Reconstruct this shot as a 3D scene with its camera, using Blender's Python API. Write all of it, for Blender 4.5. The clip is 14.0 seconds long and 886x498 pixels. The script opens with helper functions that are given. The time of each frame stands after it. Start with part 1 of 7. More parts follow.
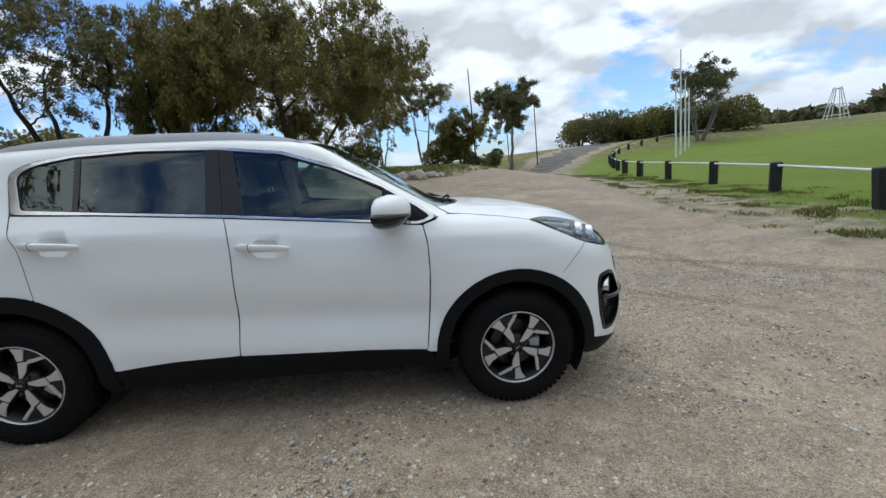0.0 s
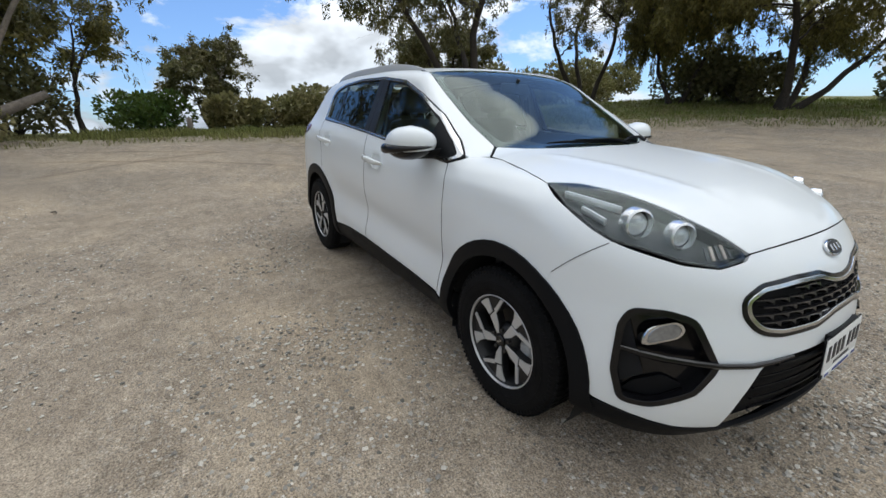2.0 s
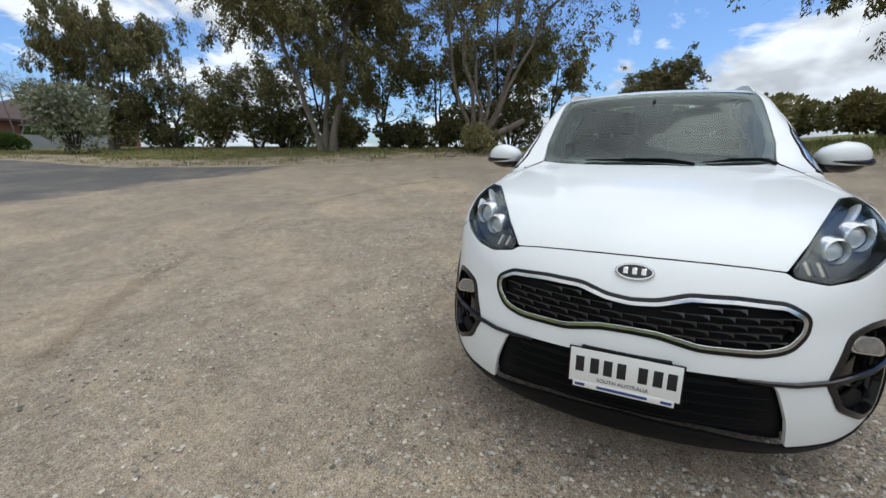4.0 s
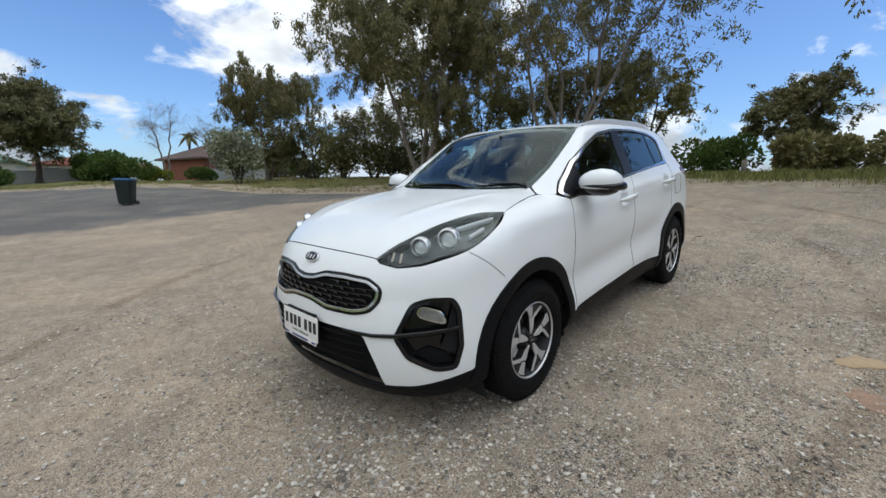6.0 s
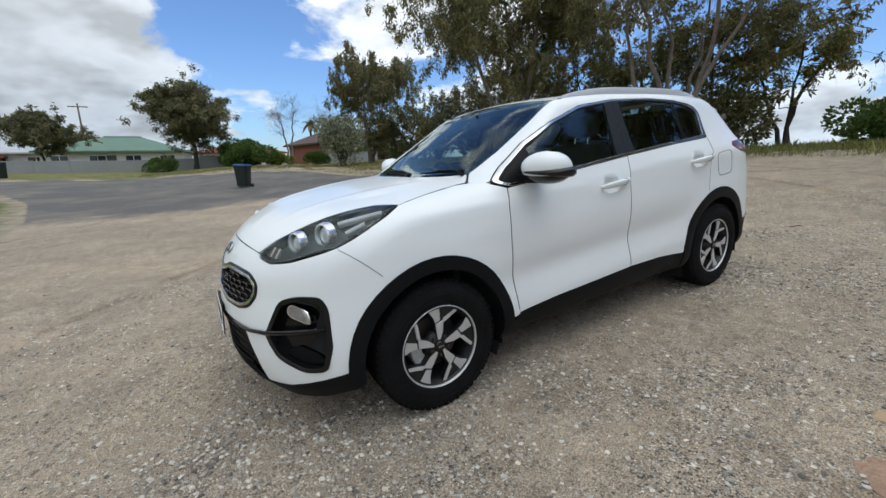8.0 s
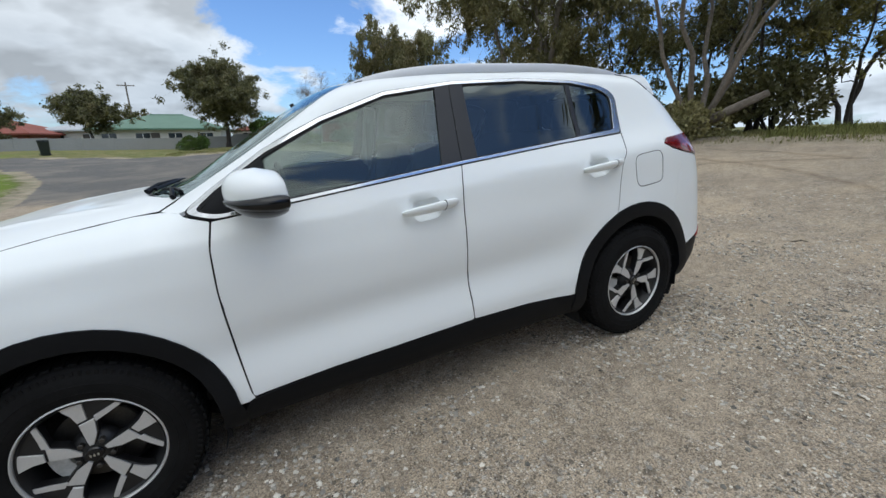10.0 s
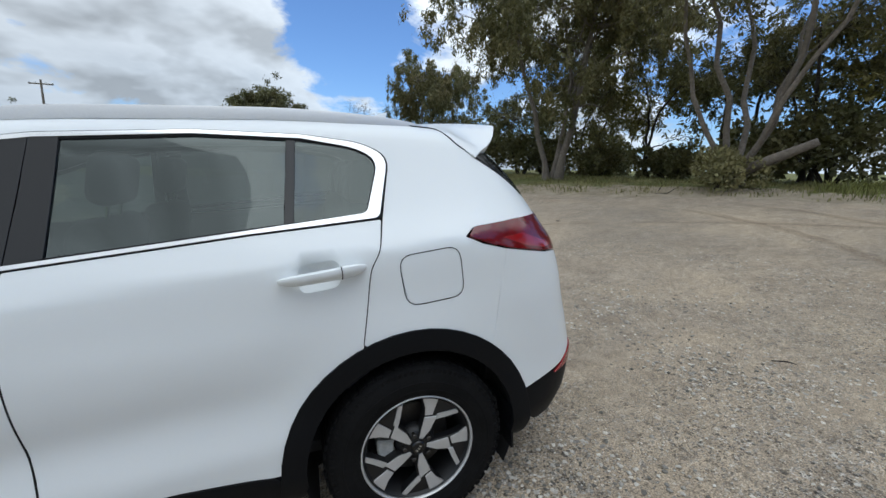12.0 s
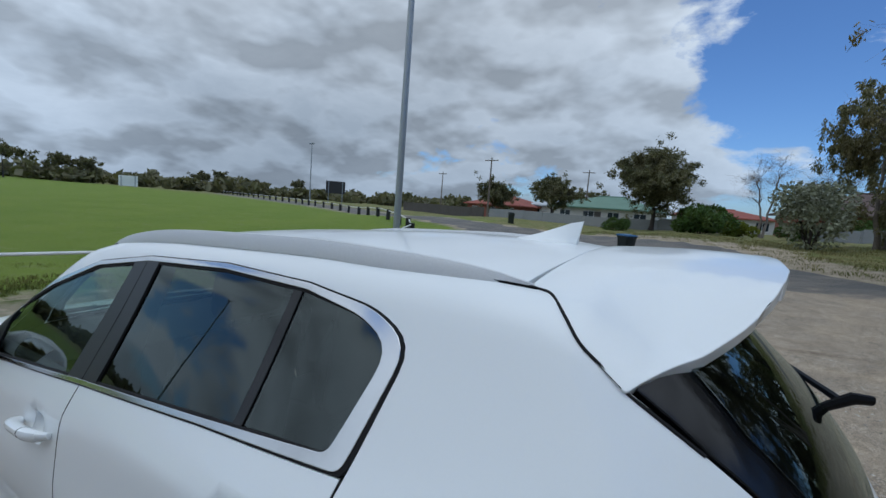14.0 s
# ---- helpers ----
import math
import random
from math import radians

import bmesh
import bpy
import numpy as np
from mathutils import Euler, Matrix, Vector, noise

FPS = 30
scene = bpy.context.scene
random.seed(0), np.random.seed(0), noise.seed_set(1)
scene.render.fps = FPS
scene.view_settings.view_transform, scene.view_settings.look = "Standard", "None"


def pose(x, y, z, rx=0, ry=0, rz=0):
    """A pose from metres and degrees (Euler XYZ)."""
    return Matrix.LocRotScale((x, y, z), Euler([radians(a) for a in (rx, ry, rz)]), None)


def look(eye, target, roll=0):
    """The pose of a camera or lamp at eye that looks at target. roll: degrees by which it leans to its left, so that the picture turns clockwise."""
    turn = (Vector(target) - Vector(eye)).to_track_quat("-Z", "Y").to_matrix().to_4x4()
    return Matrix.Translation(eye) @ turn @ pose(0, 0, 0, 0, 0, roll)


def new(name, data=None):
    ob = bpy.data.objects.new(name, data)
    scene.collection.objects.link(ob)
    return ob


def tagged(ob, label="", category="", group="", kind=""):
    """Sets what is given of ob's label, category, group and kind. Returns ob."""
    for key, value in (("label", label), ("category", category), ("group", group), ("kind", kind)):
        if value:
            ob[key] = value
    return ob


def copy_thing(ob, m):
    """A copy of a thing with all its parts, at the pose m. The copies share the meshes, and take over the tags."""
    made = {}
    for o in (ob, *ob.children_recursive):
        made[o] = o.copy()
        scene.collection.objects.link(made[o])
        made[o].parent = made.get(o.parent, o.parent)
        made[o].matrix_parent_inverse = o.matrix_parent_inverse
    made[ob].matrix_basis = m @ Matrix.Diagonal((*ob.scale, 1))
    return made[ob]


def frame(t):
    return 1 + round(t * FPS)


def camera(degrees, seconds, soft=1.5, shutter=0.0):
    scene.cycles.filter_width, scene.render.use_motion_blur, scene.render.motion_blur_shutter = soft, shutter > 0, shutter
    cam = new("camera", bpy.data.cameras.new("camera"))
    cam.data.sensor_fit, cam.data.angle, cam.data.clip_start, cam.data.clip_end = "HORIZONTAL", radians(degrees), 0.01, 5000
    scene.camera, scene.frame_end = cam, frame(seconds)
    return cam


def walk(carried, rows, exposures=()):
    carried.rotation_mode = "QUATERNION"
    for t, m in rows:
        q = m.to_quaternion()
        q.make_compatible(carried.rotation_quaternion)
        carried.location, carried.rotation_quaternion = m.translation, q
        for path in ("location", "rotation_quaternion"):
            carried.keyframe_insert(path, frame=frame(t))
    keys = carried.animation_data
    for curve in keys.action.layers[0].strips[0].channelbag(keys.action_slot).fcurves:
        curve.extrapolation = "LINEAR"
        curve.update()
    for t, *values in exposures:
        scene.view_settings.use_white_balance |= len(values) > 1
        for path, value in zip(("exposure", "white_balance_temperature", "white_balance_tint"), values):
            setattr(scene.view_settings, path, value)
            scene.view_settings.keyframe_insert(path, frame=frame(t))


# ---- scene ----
cam = camera(94.6, 14.0)

# camera path: seconds, eye, target, roll
PATH = [
    (0, (0.802, -3.088, 1.31), (0.965, -1.131, 0.93), -6.4),
    (0.5, (1.396, -2.91, 1.25), (1.485, -0.952, 0.85), -2.3),
    (1, (1.887, -2.679, 1.237), (1.383, -0.792, 0.806), -3),
    (1.5, (2.314, -2.269, 1.227), (1.251, -0.642, 0.754), -4.2),
    (2, (2.658, -2.004, 1.171), (1.029, -0.979, 0.627), -1.6),
    (2.5, (3.073, -1.64, 1.13), (1.2, -1.185, 0.598), -1.1),
    (3, (3.405, -1.116, 1.127), (1.451, -1.228, 0.715), -0.3),
    (3.5, (3.679, -0.559, 1.09), (1.793, -1.057, 0.646), 1.2),
    (4, (3.782, 0.003, 1.136), (2.032, -0.854, 0.686), 0.2),
    (4.2, (3.792, 0.203, 1.115), (2.064, -0.706, 0.684), 1),
    (6.3, (3.164, 2.26, 1.126), (1.797, 0.838, 0.804), -0.6),
    (6.5, (3.064, 2.368, 1.136), (1.736, 0.909, 0.805), -0.9),
    (7, (2.797, 2.509, 1.133), (1.562, 0.976, 0.779), -1.2),
    (7.2, (2.7, 2.522, 1.154), (1.5, 0.965, 0.778), -1.1),
    (9.3, (1.413, 2.614, 1.165), (0.613, 0.832, 0.731), -1.5),
    (9.5, (1.191, 2.593, 1.167), (0.388, 0.82, 0.709), -1.3),
    (10, (0.766, 2.52, 1.291), (-0.071, 0.776, 0.781), -1),
    (10.5, (0.314, 2.392, 1.29), (-0.568, 0.663, 0.8), -1.3),
    (11, (-0.102, 2.373, 1.315), (-1.047, 0.675, 0.844), -0.3),
    (11.5, (-0.517, 2.391, 1.426), (-1.417, 0.669, 0.954), 1.6),
    (12, (-0.906, 2.228, 1.489), (-1.561, 0.376, 1.115), 1.8),
    (12.5, (-1.15, 2.06, 1.587), (-1.374, 0.095, 1.287), 0.8),
    (13, (-1.514, 1.837, 1.623), (-1.272, -0.127, 1.332), 1.8),
    (13.3, (-1.53, 1.685, 1.651), (-0.938, -0.21, 1.378), 1.8),
    (13.5, (-1.533, 1.584, 1.678), (-0.795, -0.252, 1.4), 1.9),
    (13.6, (-1.54, 1.538, 1.705), (-0.752, -0.278, 1.434), 2.2),
    (14, (-1.633, 1.302, 1.793), (-0.617, -0.409, 1.59), 4.5),
]
LIGHTNESS = [(0, .52, 6050, 7), (2, .55, 6200, 8), (4, .52, 6200, 8), (6.5, .52, 6150, 8), (9.5, .57, 6100, 7), (12, .48, 5900, 6), (13, .28, 5800, 6), (14, .02, 5500, 6)]
walk(cam, [(t, look(e, g, r)) for t, e, g, r in PATH], LIGHTNESS)

# ---- world, sun ----
SUN_EL, SUN_AZ = 70, 105          # degrees: height, and heading from +x towards +y
world = bpy.data.worlds.new("sky")
scene.world = world
world.use_nodes = True


def wire(tree, kind, at=None, **values):
    """A node with its inputs set; a value may be a number, a tuple or another node's output."""
    n = tree.nodes.new(kind)
    for key, v in values.items():
        key = int(key[1:]) if key[0] == "i" and key[1:].isdigit() else key.replace("_", " ")
        if isinstance(v, bpy.types.NodeSocket):
            tree.links.new(v, n.inputs[key])
        else:
            n.inputs[key].default_value = v
    return n


def ramp(tree, fac, *stops):
    n = tree.nodes.new("ShaderNodeValToRGB")
    tree.links.new(fac, n.inputs[0])
    while len(n.color_ramp.elements) < len(stops):
        n.color_ramp.elements.new(0.5)
    for e, (p, c) in zip(n.color_ramp.elements, stops):
        e.position = p
        e.color = (c, c, c, 1) if isinstance(c, (int, float)) else (*c, 1)
    return n.outputs[0]


def calc(tree, op, a, b=0.0, clamp=False):
    n = wire(tree, "ShaderNodeMath", i0=a, i1=b)
    n.operation = op
    n.use_clamp = clamp
    return n.outputs[0]


def mixc(tree, fac, a, b, blend="MIX"):
    n = tree.nodes.new("ShaderNodeMix")
    n.data_type, n.blend_type = "RGBA", blend
    for k, v in ((0, fac), (6, a), (7, b)):
        if isinstance(v, bpy.types.NodeSocket):
            tree.links.new(v, n.inputs[k])
        else:
            n.inputs[k].default_value = v if k == 0 else (*v[:3], 1)
    return n.outputs[2]


SUN_DIR = (math.cos(radians(SUN_EL)) * math.cos(radians(SUN_AZ)), math.cos(radians(SUN_EL)) * math.sin(radians(SUN_AZ)), math.sin(radians(SUN_EL)))


def build_sky():
    tr = world.node_tree
    tr.nodes.clear()
    sky = tr.nodes.new("ShaderNodeTexSky")
    sky.sky_type, sky.sun_disc = "NISHITA", False
    sky.sun_elevation, sky.sun_rotation = radians(SUN_EL), radians(90 - SUN_AZ)
    co = tr.nodes.new("ShaderNodeTexCoord")
    d = wire(tr, "ShaderNodeSeparateXYZ", i0=co.outputs["Generated"])
    # cumulus: noise over the sky's directions, flattened towards the horizon
    up = calc(tr, "ADD", calc(tr, "MAXIMUM", d.outputs[2], 0.0), 0.42)
    flat = wire(tr, "ShaderNodeCombineXYZ", i0=calc(tr, "DIVIDE", d.outputs[0], up), i1=calc(tr, "DIVIDE", d.outputs[1], up), i2=calc(tr, "MULTIPLY", d.outputs[2], 1.6))
    big = wire(tr, "ShaderNodeTexNoise", Vector=flat.outputs[0], Scale=1.05, Detail=7.0, Roughness=0.52, Distortion=0.15)
    fine = wire(tr, "ShaderNodeTexNoise", Vector=flat.outputs[0], Scale=3.6, Detail=8.0, Roughness=0.60, Distortion=0.25)
    trend = calc(tr, "MULTIPLY", calc(tr, "SUBTRACT", calc(tr, "MULTIPLY", d.outputs[0], 0.7), calc(tr, "MULTIPLY", d.outputs[1], 0.35)), 0.035)
    amount = calc(tr, "ADD", trend, calc(tr, "ADD", calc(tr, "MULTIPLY", big.outputs[0], 0.66), calc(tr, "MULTIPLY", fine.outputs[0], 0.34)))
    amount = calc(tr, "ADD", amount, calc(tr, "MULTIPLY", ramp(tr, d.outputs[2], (0.45, 0.0), (0.8, 1.0)), 0.14))

    def towards(az, el, sharp):
        """1 in one direction of the sky, falling off round it."""
        way = (math.cos(radians(el)) * math.cos(radians(az)), math.cos(radians(el)) * math.sin(radians(az)), math.sin(radians(el)))
        dot = wire(tr, "ShaderNodeVectorMath", i0=co.outputs["Generated"], i1=way)
        dot.operation = "DOT_PRODUCT"
        return calc(tr, "POWER", calc(tr, "MAXIMUM", dot.outputs["Value"], 0.0), sharp)
    # clear stretches and banks of cloud: heading, height, sharpness, amount
    for az, el, sharp, weight in ((117, 17, 60, -.075), (61, 13, 220, -.05), (172, 20, 60, -.06), (191, 17, 60, -.065), (266, 16, 90, -.085), (346, 17, 120, -.045),
                                  (78, 20, 40, .07), (126, 8, 90, .05), (168, 8, 70, .06), (249, 15, 90, .05), (283, 12, 50, .05), (312, 18, 30, .05), (330, 6, 30, .07), (45, 10, 60, .05), (124, 44, 18, -.13), (270, 42, 9, -.10)):
        amount = calc(tr, "ADD", amount, calc(tr, "MULTIPLY", towards(az, el, sharp), weight))
    cover = ramp(tr, amount, (0.448, 0.0), (0.492, 1.0))
    depth = calc(tr, "ADD", calc(tr, "MULTIPLY", fine.outputs[0], 0.35), calc(tr, "ADD", trend, calc(tr, "MULTIPLY", big.outputs[0], 0.65)))
    tone = ramp(tr, depth, (0.44, (1.02, 1.02, 1.02)), (0.51, (0.95, 0.955, 0.965)), (0.58, (0.86, 0.87, 0.885)), (0.68, (0.70, 0.72, 0.745)))
    low = ramp(tr, d.outputs[2], (0.0, (0.58, 0.63, 0.69)), (0.40, (1, 1, 1)))
    cloud = mixc(tr, 1.0, tone, low, "MULTIPLY")
    # puffs: lit where less cloud lies above, grey at their bases
    above = wire(tr, "ShaderNodeVectorMath", i0=co.outputs["Generated"], i1=(0.0, 0.0, 0.05))
    above.operation = "ADD"
    e = wire(tr, "ShaderNodeSeparateXYZ", i0=above.outputs[0])
    up2 = calc(tr, "ADD", calc(tr, "MAXIMUM", e.outputs[2], 0.0), 0.42)
    flat2 = wire(tr, "ShaderNodeCombineXYZ", i0=calc(tr, "DIVIDE", e.outputs[0], up2), i1=calc(tr, "DIVIDE", e.outputs[1], up2), i2=calc(tr, "MULTIPLY", e.outputs[2], 1.6))
    soft1, soft2 = (wire(tr, "ShaderNodeTexNoise", Vector=v.outputs[0], Scale=3.6, Detail=3.5, Roughness=0.52, Distortion=0.1).outputs[0] for v in (flat, flat2))
    puff = calc(tr, "ADD", calc(tr, "MULTIPLY", calc(tr, "SUBTRACT", soft1, soft2), 2.2), 1.0)
    puff = calc(tr, "MINIMUM", calc(tr, "MAXIMUM", puff, 0.72), 1.18)
    # a heavy grey bank low over the oval
    puff = calc(tr, "MULTIPLY", puff, calc(tr, "SUBTRACT", 1.0, calc(tr, "MULTIPLY", towards(330, 1, 38), 0.26)))
    # thicker, greyer cloud over the houses
    puff = calc(tr, "MULTIPLY", puff, calc(tr, "SUBTRACT", 1.0, calc(tr, "MULTIPLY", towards(300, 18, 7), 0.34)))
    cloud = mixc(tr, 1.0, cloud, wire(tr, "ShaderNodeCombineXYZ", i0=puff, i1=puff, i2=puff).outputs[0], "MULTIPLY")
    # the veiled sun brightens the clouds round it
    to_sun = wire(tr, "ShaderNodeVectorMath", i0=co.outputs["Generated"], i1=SUN_DIR)
    to_sun.operation = "DOT_PRODUCT"
    glow = calc(tr, "POWER", calc(tr, "MAXIMUM", to_sun.outputs["Value"], 0.0), 5.0)
    gain = calc(tr, "ADD", calc(tr, "MULTIPLY", glow, 0.22), 0.80)
    cloud = mixc(tr, 1.0, cloud, wire(tr, "ShaderNodeCombineXYZ", i0=gain, i1=gain, i2=gain).outputs[0], "MULTIPLY")
    blue = mixc(tr, 1.0, sky.outputs[0], (0.075, 0.092, 0.118), "MULTIPLY")
    col = mixc(tr, cover, blue, cloud)
    out = tr.nodes.new("ShaderNodeOutputWorld")
    tr.links.new(wire(tr, "ShaderNodeBackground", Color=col, Strength=1.0).outputs[0], out.inputs[0])


build_sky()
sun = new("sun", bpy.data.lights.new("sun", "SUN"))
sun.data.energy, sun.data.angle, sun.data.color = 0.42, radians(50), (1.0, 0.965, 0.91)
SUN_WAY = Vector(SUN_DIR)
sun.matrix_world = look(SUN_WAY * 40, (0, 0, 0))

# ---- materials ----
def material(name, colour, rough=0.5, metal=0.0, grain=0.0, grain_size=40.0, patch=0.0, patch_size=2.0, bump=0.0, coat=0.0, spread=0.0, spec=0.5, second=None, coat_rough=0.05):
    """A principled surface with fine grain, larger patches, and bump; spread: how far single pieces differ."""
    m = bpy.data.materials.new(name)
    m.use_nodes = True
    tr = m.node_tree
    p = tr.nodes["Principled BSDF"]
    p.inputs["Roughness"].default_value, p.inputs["Metallic"].default_value = rough, metal
    p.inputs["Coat Weight"].default_value, p.inputs["Coat Roughness"].default_value = coat, coat_rough
    p.inputs["Specular IOR Level"].default_value = spec
    p.inputs["Base Color"].default_value = (*colour, 1)
    at = tr.nodes.new("ShaderNodeTexCoord").outputs["Object"]
    col = None
    if grain or patch or bump or spread:
        fine = wire(tr, "ShaderNodeTexNoise", Vector=at, Scale=grain_size, Detail=5.0, Roughness=0.65)
        wide = wire(tr, "ShaderNodeTexNoise", Vector=at, Scale=patch_size, Detail=4.0, Roughness=0.6)
        lo, hi = tuple(c * (1 - grain) for c in colour), tuple(min(1, c * (1 + grain)) for c in colour)
        col = mixc(tr, ramp(tr, fine.outputs[0], (0.3, 0.0), (0.7, 1.0)), lo, hi)
        other = second or tuple(c * (1 - patch) for c in colour)
        col = mixc(tr, calc(tr, "MULTIPLY", ramp(tr, wide.outputs[0], (0.42, 0.0), (0.68, 1.0)), 1.0 if second else min(1.0, patch * 2)), col, other)
        if spread:
            oi = tr.nodes.new("ShaderNodeObjectInfo").outputs["Random"]
            isl = tr.nodes.new("ShaderNodeNewGeometry").outputs["Random Per Island"]
            r = calc(tr, "FRACT", calc(tr, "ADD", oi, isl))
            v = calc(tr, "ADD", calc(tr, "MULTIPLY", r, 2 * spread), 1 - spread)
            col = mixc(tr, 1.0, col, wire(tr, "ShaderNodeCombineXYZ", i0=v, i1=v, i2=v).outputs[0], "MULTIPLY")
        tr.links.new(col, p.inputs["Base Color"])
        rr = calc(tr, "ADD", calc(tr, "MULTIPLY", wide.outputs[0], 0.16), rough - 0.08, True)
        tr.links.new(rr, p.inputs["Roughness"])
        if bump:
            b = wire(tr, "ShaderNodeBump", Strength=min(1.0, bump), Distance=0.4 / grain_size, Height=fine.outputs[0])
            tr.links.new(b.outputs[0], p.inputs["Normal"])
    return m


def pane(name, tint, rough=0.0, least=0.04):
    """A thin sheet of tinted glass: clear through, with a reflection that grows at a slant."""
    m = bpy.data.materials.new(name)
    m.use_nodes = True
    tr = m.node_tree
    tr.nodes.clear()
    t = wire(tr, "ShaderNodeBsdfTransparent", Color=(*tint, 1))
    g = wire(tr, "ShaderNodeBsdfGlossy", Color=(0.84, 0.94, 0.92, 1), Roughness=rough)
    f = wire(tr, "ShaderNodeLayerWeight", Blend=0.5)
    fac = calc(tr, "ADD", calc(tr, "MULTIPLY", calc(tr, "POWER", f.outputs["Facing"], 5.0), 0.95 - least), least, True)
    mix = wire(tr, "ShaderNodeMixShader", i0=fac, i1=t.outputs[0], i2=g.outputs[0])
    out = tr.nodes.new("ShaderNodeOutputMaterial")
    tr.links.new(mix.outputs[0], out.inputs[0])
    return m


PAINT = material("white_paint", (0.80, 0.83, 0.84), 0.42, coat=0.6, coat_rough=0.05, grain=0.006, grain_size=220, patch=0.012, patch_size=1.6)
PLASTIC = material("black_plastic", (0.0062, 0.0068, 0.0082), 0.5, spec=0.13, grain=0.25, grain_size=700, patch=0.2, patch_size=5, bump=0.35)
GLOSS = material("gloss_black", (0.006, 0.006, 0.007), 0.16, grain=0.1, grain_size=60, coat=0.2, spec=0.3)
CHROME = material("chrome", (0.62, 0.63, 0.64), 0.14, metal=1.0, grain=0.03, grain_size=30)
SILVER = material("silver_rail", (0.60, 0.61, 0.62), 0.42, metal=0.35, grain=0.04, grain_size=200)
ALLOY = material("machined_alloy", (0.60, 0.60, 0.60), 0.40, metal=0.5, grain=0.06, grain_size=260, patch=0.1, patch_size=9)
DARKALLOY = material("dark_alloy", (0.006, 0.006, 0.007), 0.5, metal=0.0, grain=0.2, grain_size=90, patch=0.3, patch_size=14)
RUBBER = material("tyre_rubber", (0.0080, 0.0080, 0.0084), 0.75, spec=0.12, grain=0.3, grain_size=120, patch=0.4, patch_size=9, bump=0.3)
STEEL = material("brake_steel", (0.085, 0.080, 0.075), 0.5, metal=0.9, grain=0.2, grain_size=150, patch=0.3, patch_size=12)
SHELL = material("inner_shell_black", (0.006, 0.006, 0.007), 0.9, grain=0.2, grain_size=30)
JOINT = material("joint_grey", (0.16, 0.165, 0.17), 0.8, grain=0.1, grain_size=60)
TRIM = material("interior_dark", (0.022, 0.0225, 0.023), 0.75, grain=0.1, grain_size=40, patch=0.2, patch_size=4)
SEATCLOTH = material("seat_cloth", (0.030, 0.031, 0.031), 0.9, grain=0.1, grain_size=40, patch=0.2, patch_size=6)
GLASS_CLEAR = pane("window_glass", (0.56, 0.66, 0.61), 0.0, 0.075)
GLASS_SCREEN = pane("windscreen_glass", (0.58, 0.68, 0.66), 0.0, 0.06)
GLASS_DARK = pane("privacy_glass", (0.18, 0.215, 0.20), 0.0, 0.085)
GLASS_LAMP = pane("lamp_lens", (0.86, 0.89, 0.9), 0.02, 0.05)

# ---- the car's outer surface: sides, top, nose and tail as smooth profiles ----
def curve(x, xs, ys):
    """A smooth curve through (xs, ys), straight past its ends."""
    x, xs, ys = np.asarray(x, float), np.asarray(xs, float), np.asarray(ys, float)
    d = np.diff(ys) / np.diff(xs)
    m = np.empty_like(ys)
    m[0], m[-1] = d[0], d[-1]
    a, b = d[:-1], d[1:]
    m[1:-1] = np.where(a * b > 0, 2 * a * b / np.where(a + b == 0, 1, a + b), 0)
    i = np.clip(np.searchsorted(xs, x) - 1, 0, len(xs) - 2)
    h = xs[i + 1] - xs[i]
    s = np.clip((x - xs[i]) / h, 0, 1)
    y = (2 * s**3 - 3 * s**2 + 1) * ys[i] + (s**3 - 2 * s**2 + s) * h * m[i] + (3 * s**2 - 2 * s**3) * ys[i + 1] + (s**3 - s**2) * h * m[i + 1]
    y = np.where(x < xs[0], ys[0] + m[0] * (x - xs[0]), y)
    return np.where(x > xs[-1], ys[-1] + m[-1] * (x - xs[-1]), y)


def smax(a, b, k):
    return np.maximum(a, b) + np.maximum(k - np.abs(a - b), 0) ** 2 / (4 * k)


HUB_X, HUB_Z, TYRE_R = 1.335, 0.347, 0.347


def side(x, z):
    # the shoulder line climbs towards the tail
    zs = z + .06 * np.clip(x, -1.5, .9) * np.exp(-((z - 1.08) / .11) ** 2)
    w = curve(zs, (.15, .22, .30, .38, .46, .58, .72, .86, .96, 1.03, 1.065, 1.10, 1.14, 1.19, 1.40, 1.56, 1.70),
              (.74, .81, .876, .897, .897, .894, .900, .902, .893, .885, .879, .866, .850, .828, .727, .655, .590))
    # a hollow along the doors, and a flared foot that catches the sky; both climb towards the tail
    zd, mid = z + .05 * x, np.exp(-(x / .95) ** 6)
    w = w + mid * (.006 * np.exp(-((zd - .45) / .06) ** 2) - .020 * np.exp(-((zd - .63) / .095) ** 2))
    w = w + curve(x, (-2.3, -2.0, -1.6, -1.0, 0, 1.2, 1.6, 2.0, 2.3), (-.10, -.045, -.012, 0, 0, 0, .002, -.036, -.105))
    g = np.clip((z - 1.15) / .4, 0, 1)
    w = w - g * curve(x, (-2.0, -1.6, -1.2, -.4, .4, .9), (.05, .03, .008, 0, 0, .02))
    for hx in (HUB_X, -HUB_X):
        r = np.hypot(x - hx, z - HUB_Z)
        w = w + .014 * np.exp(-((r - .44) / .10) ** 2)
    # finger recesses behind the door handles
    for cx, cz in ((-.005, 1.012), (-1.030, 1.073)):
        w = w - .020 * np.exp(-(((x - cx) / .062) ** 4 + ((z - cz) / .034) ** 4))
    return w


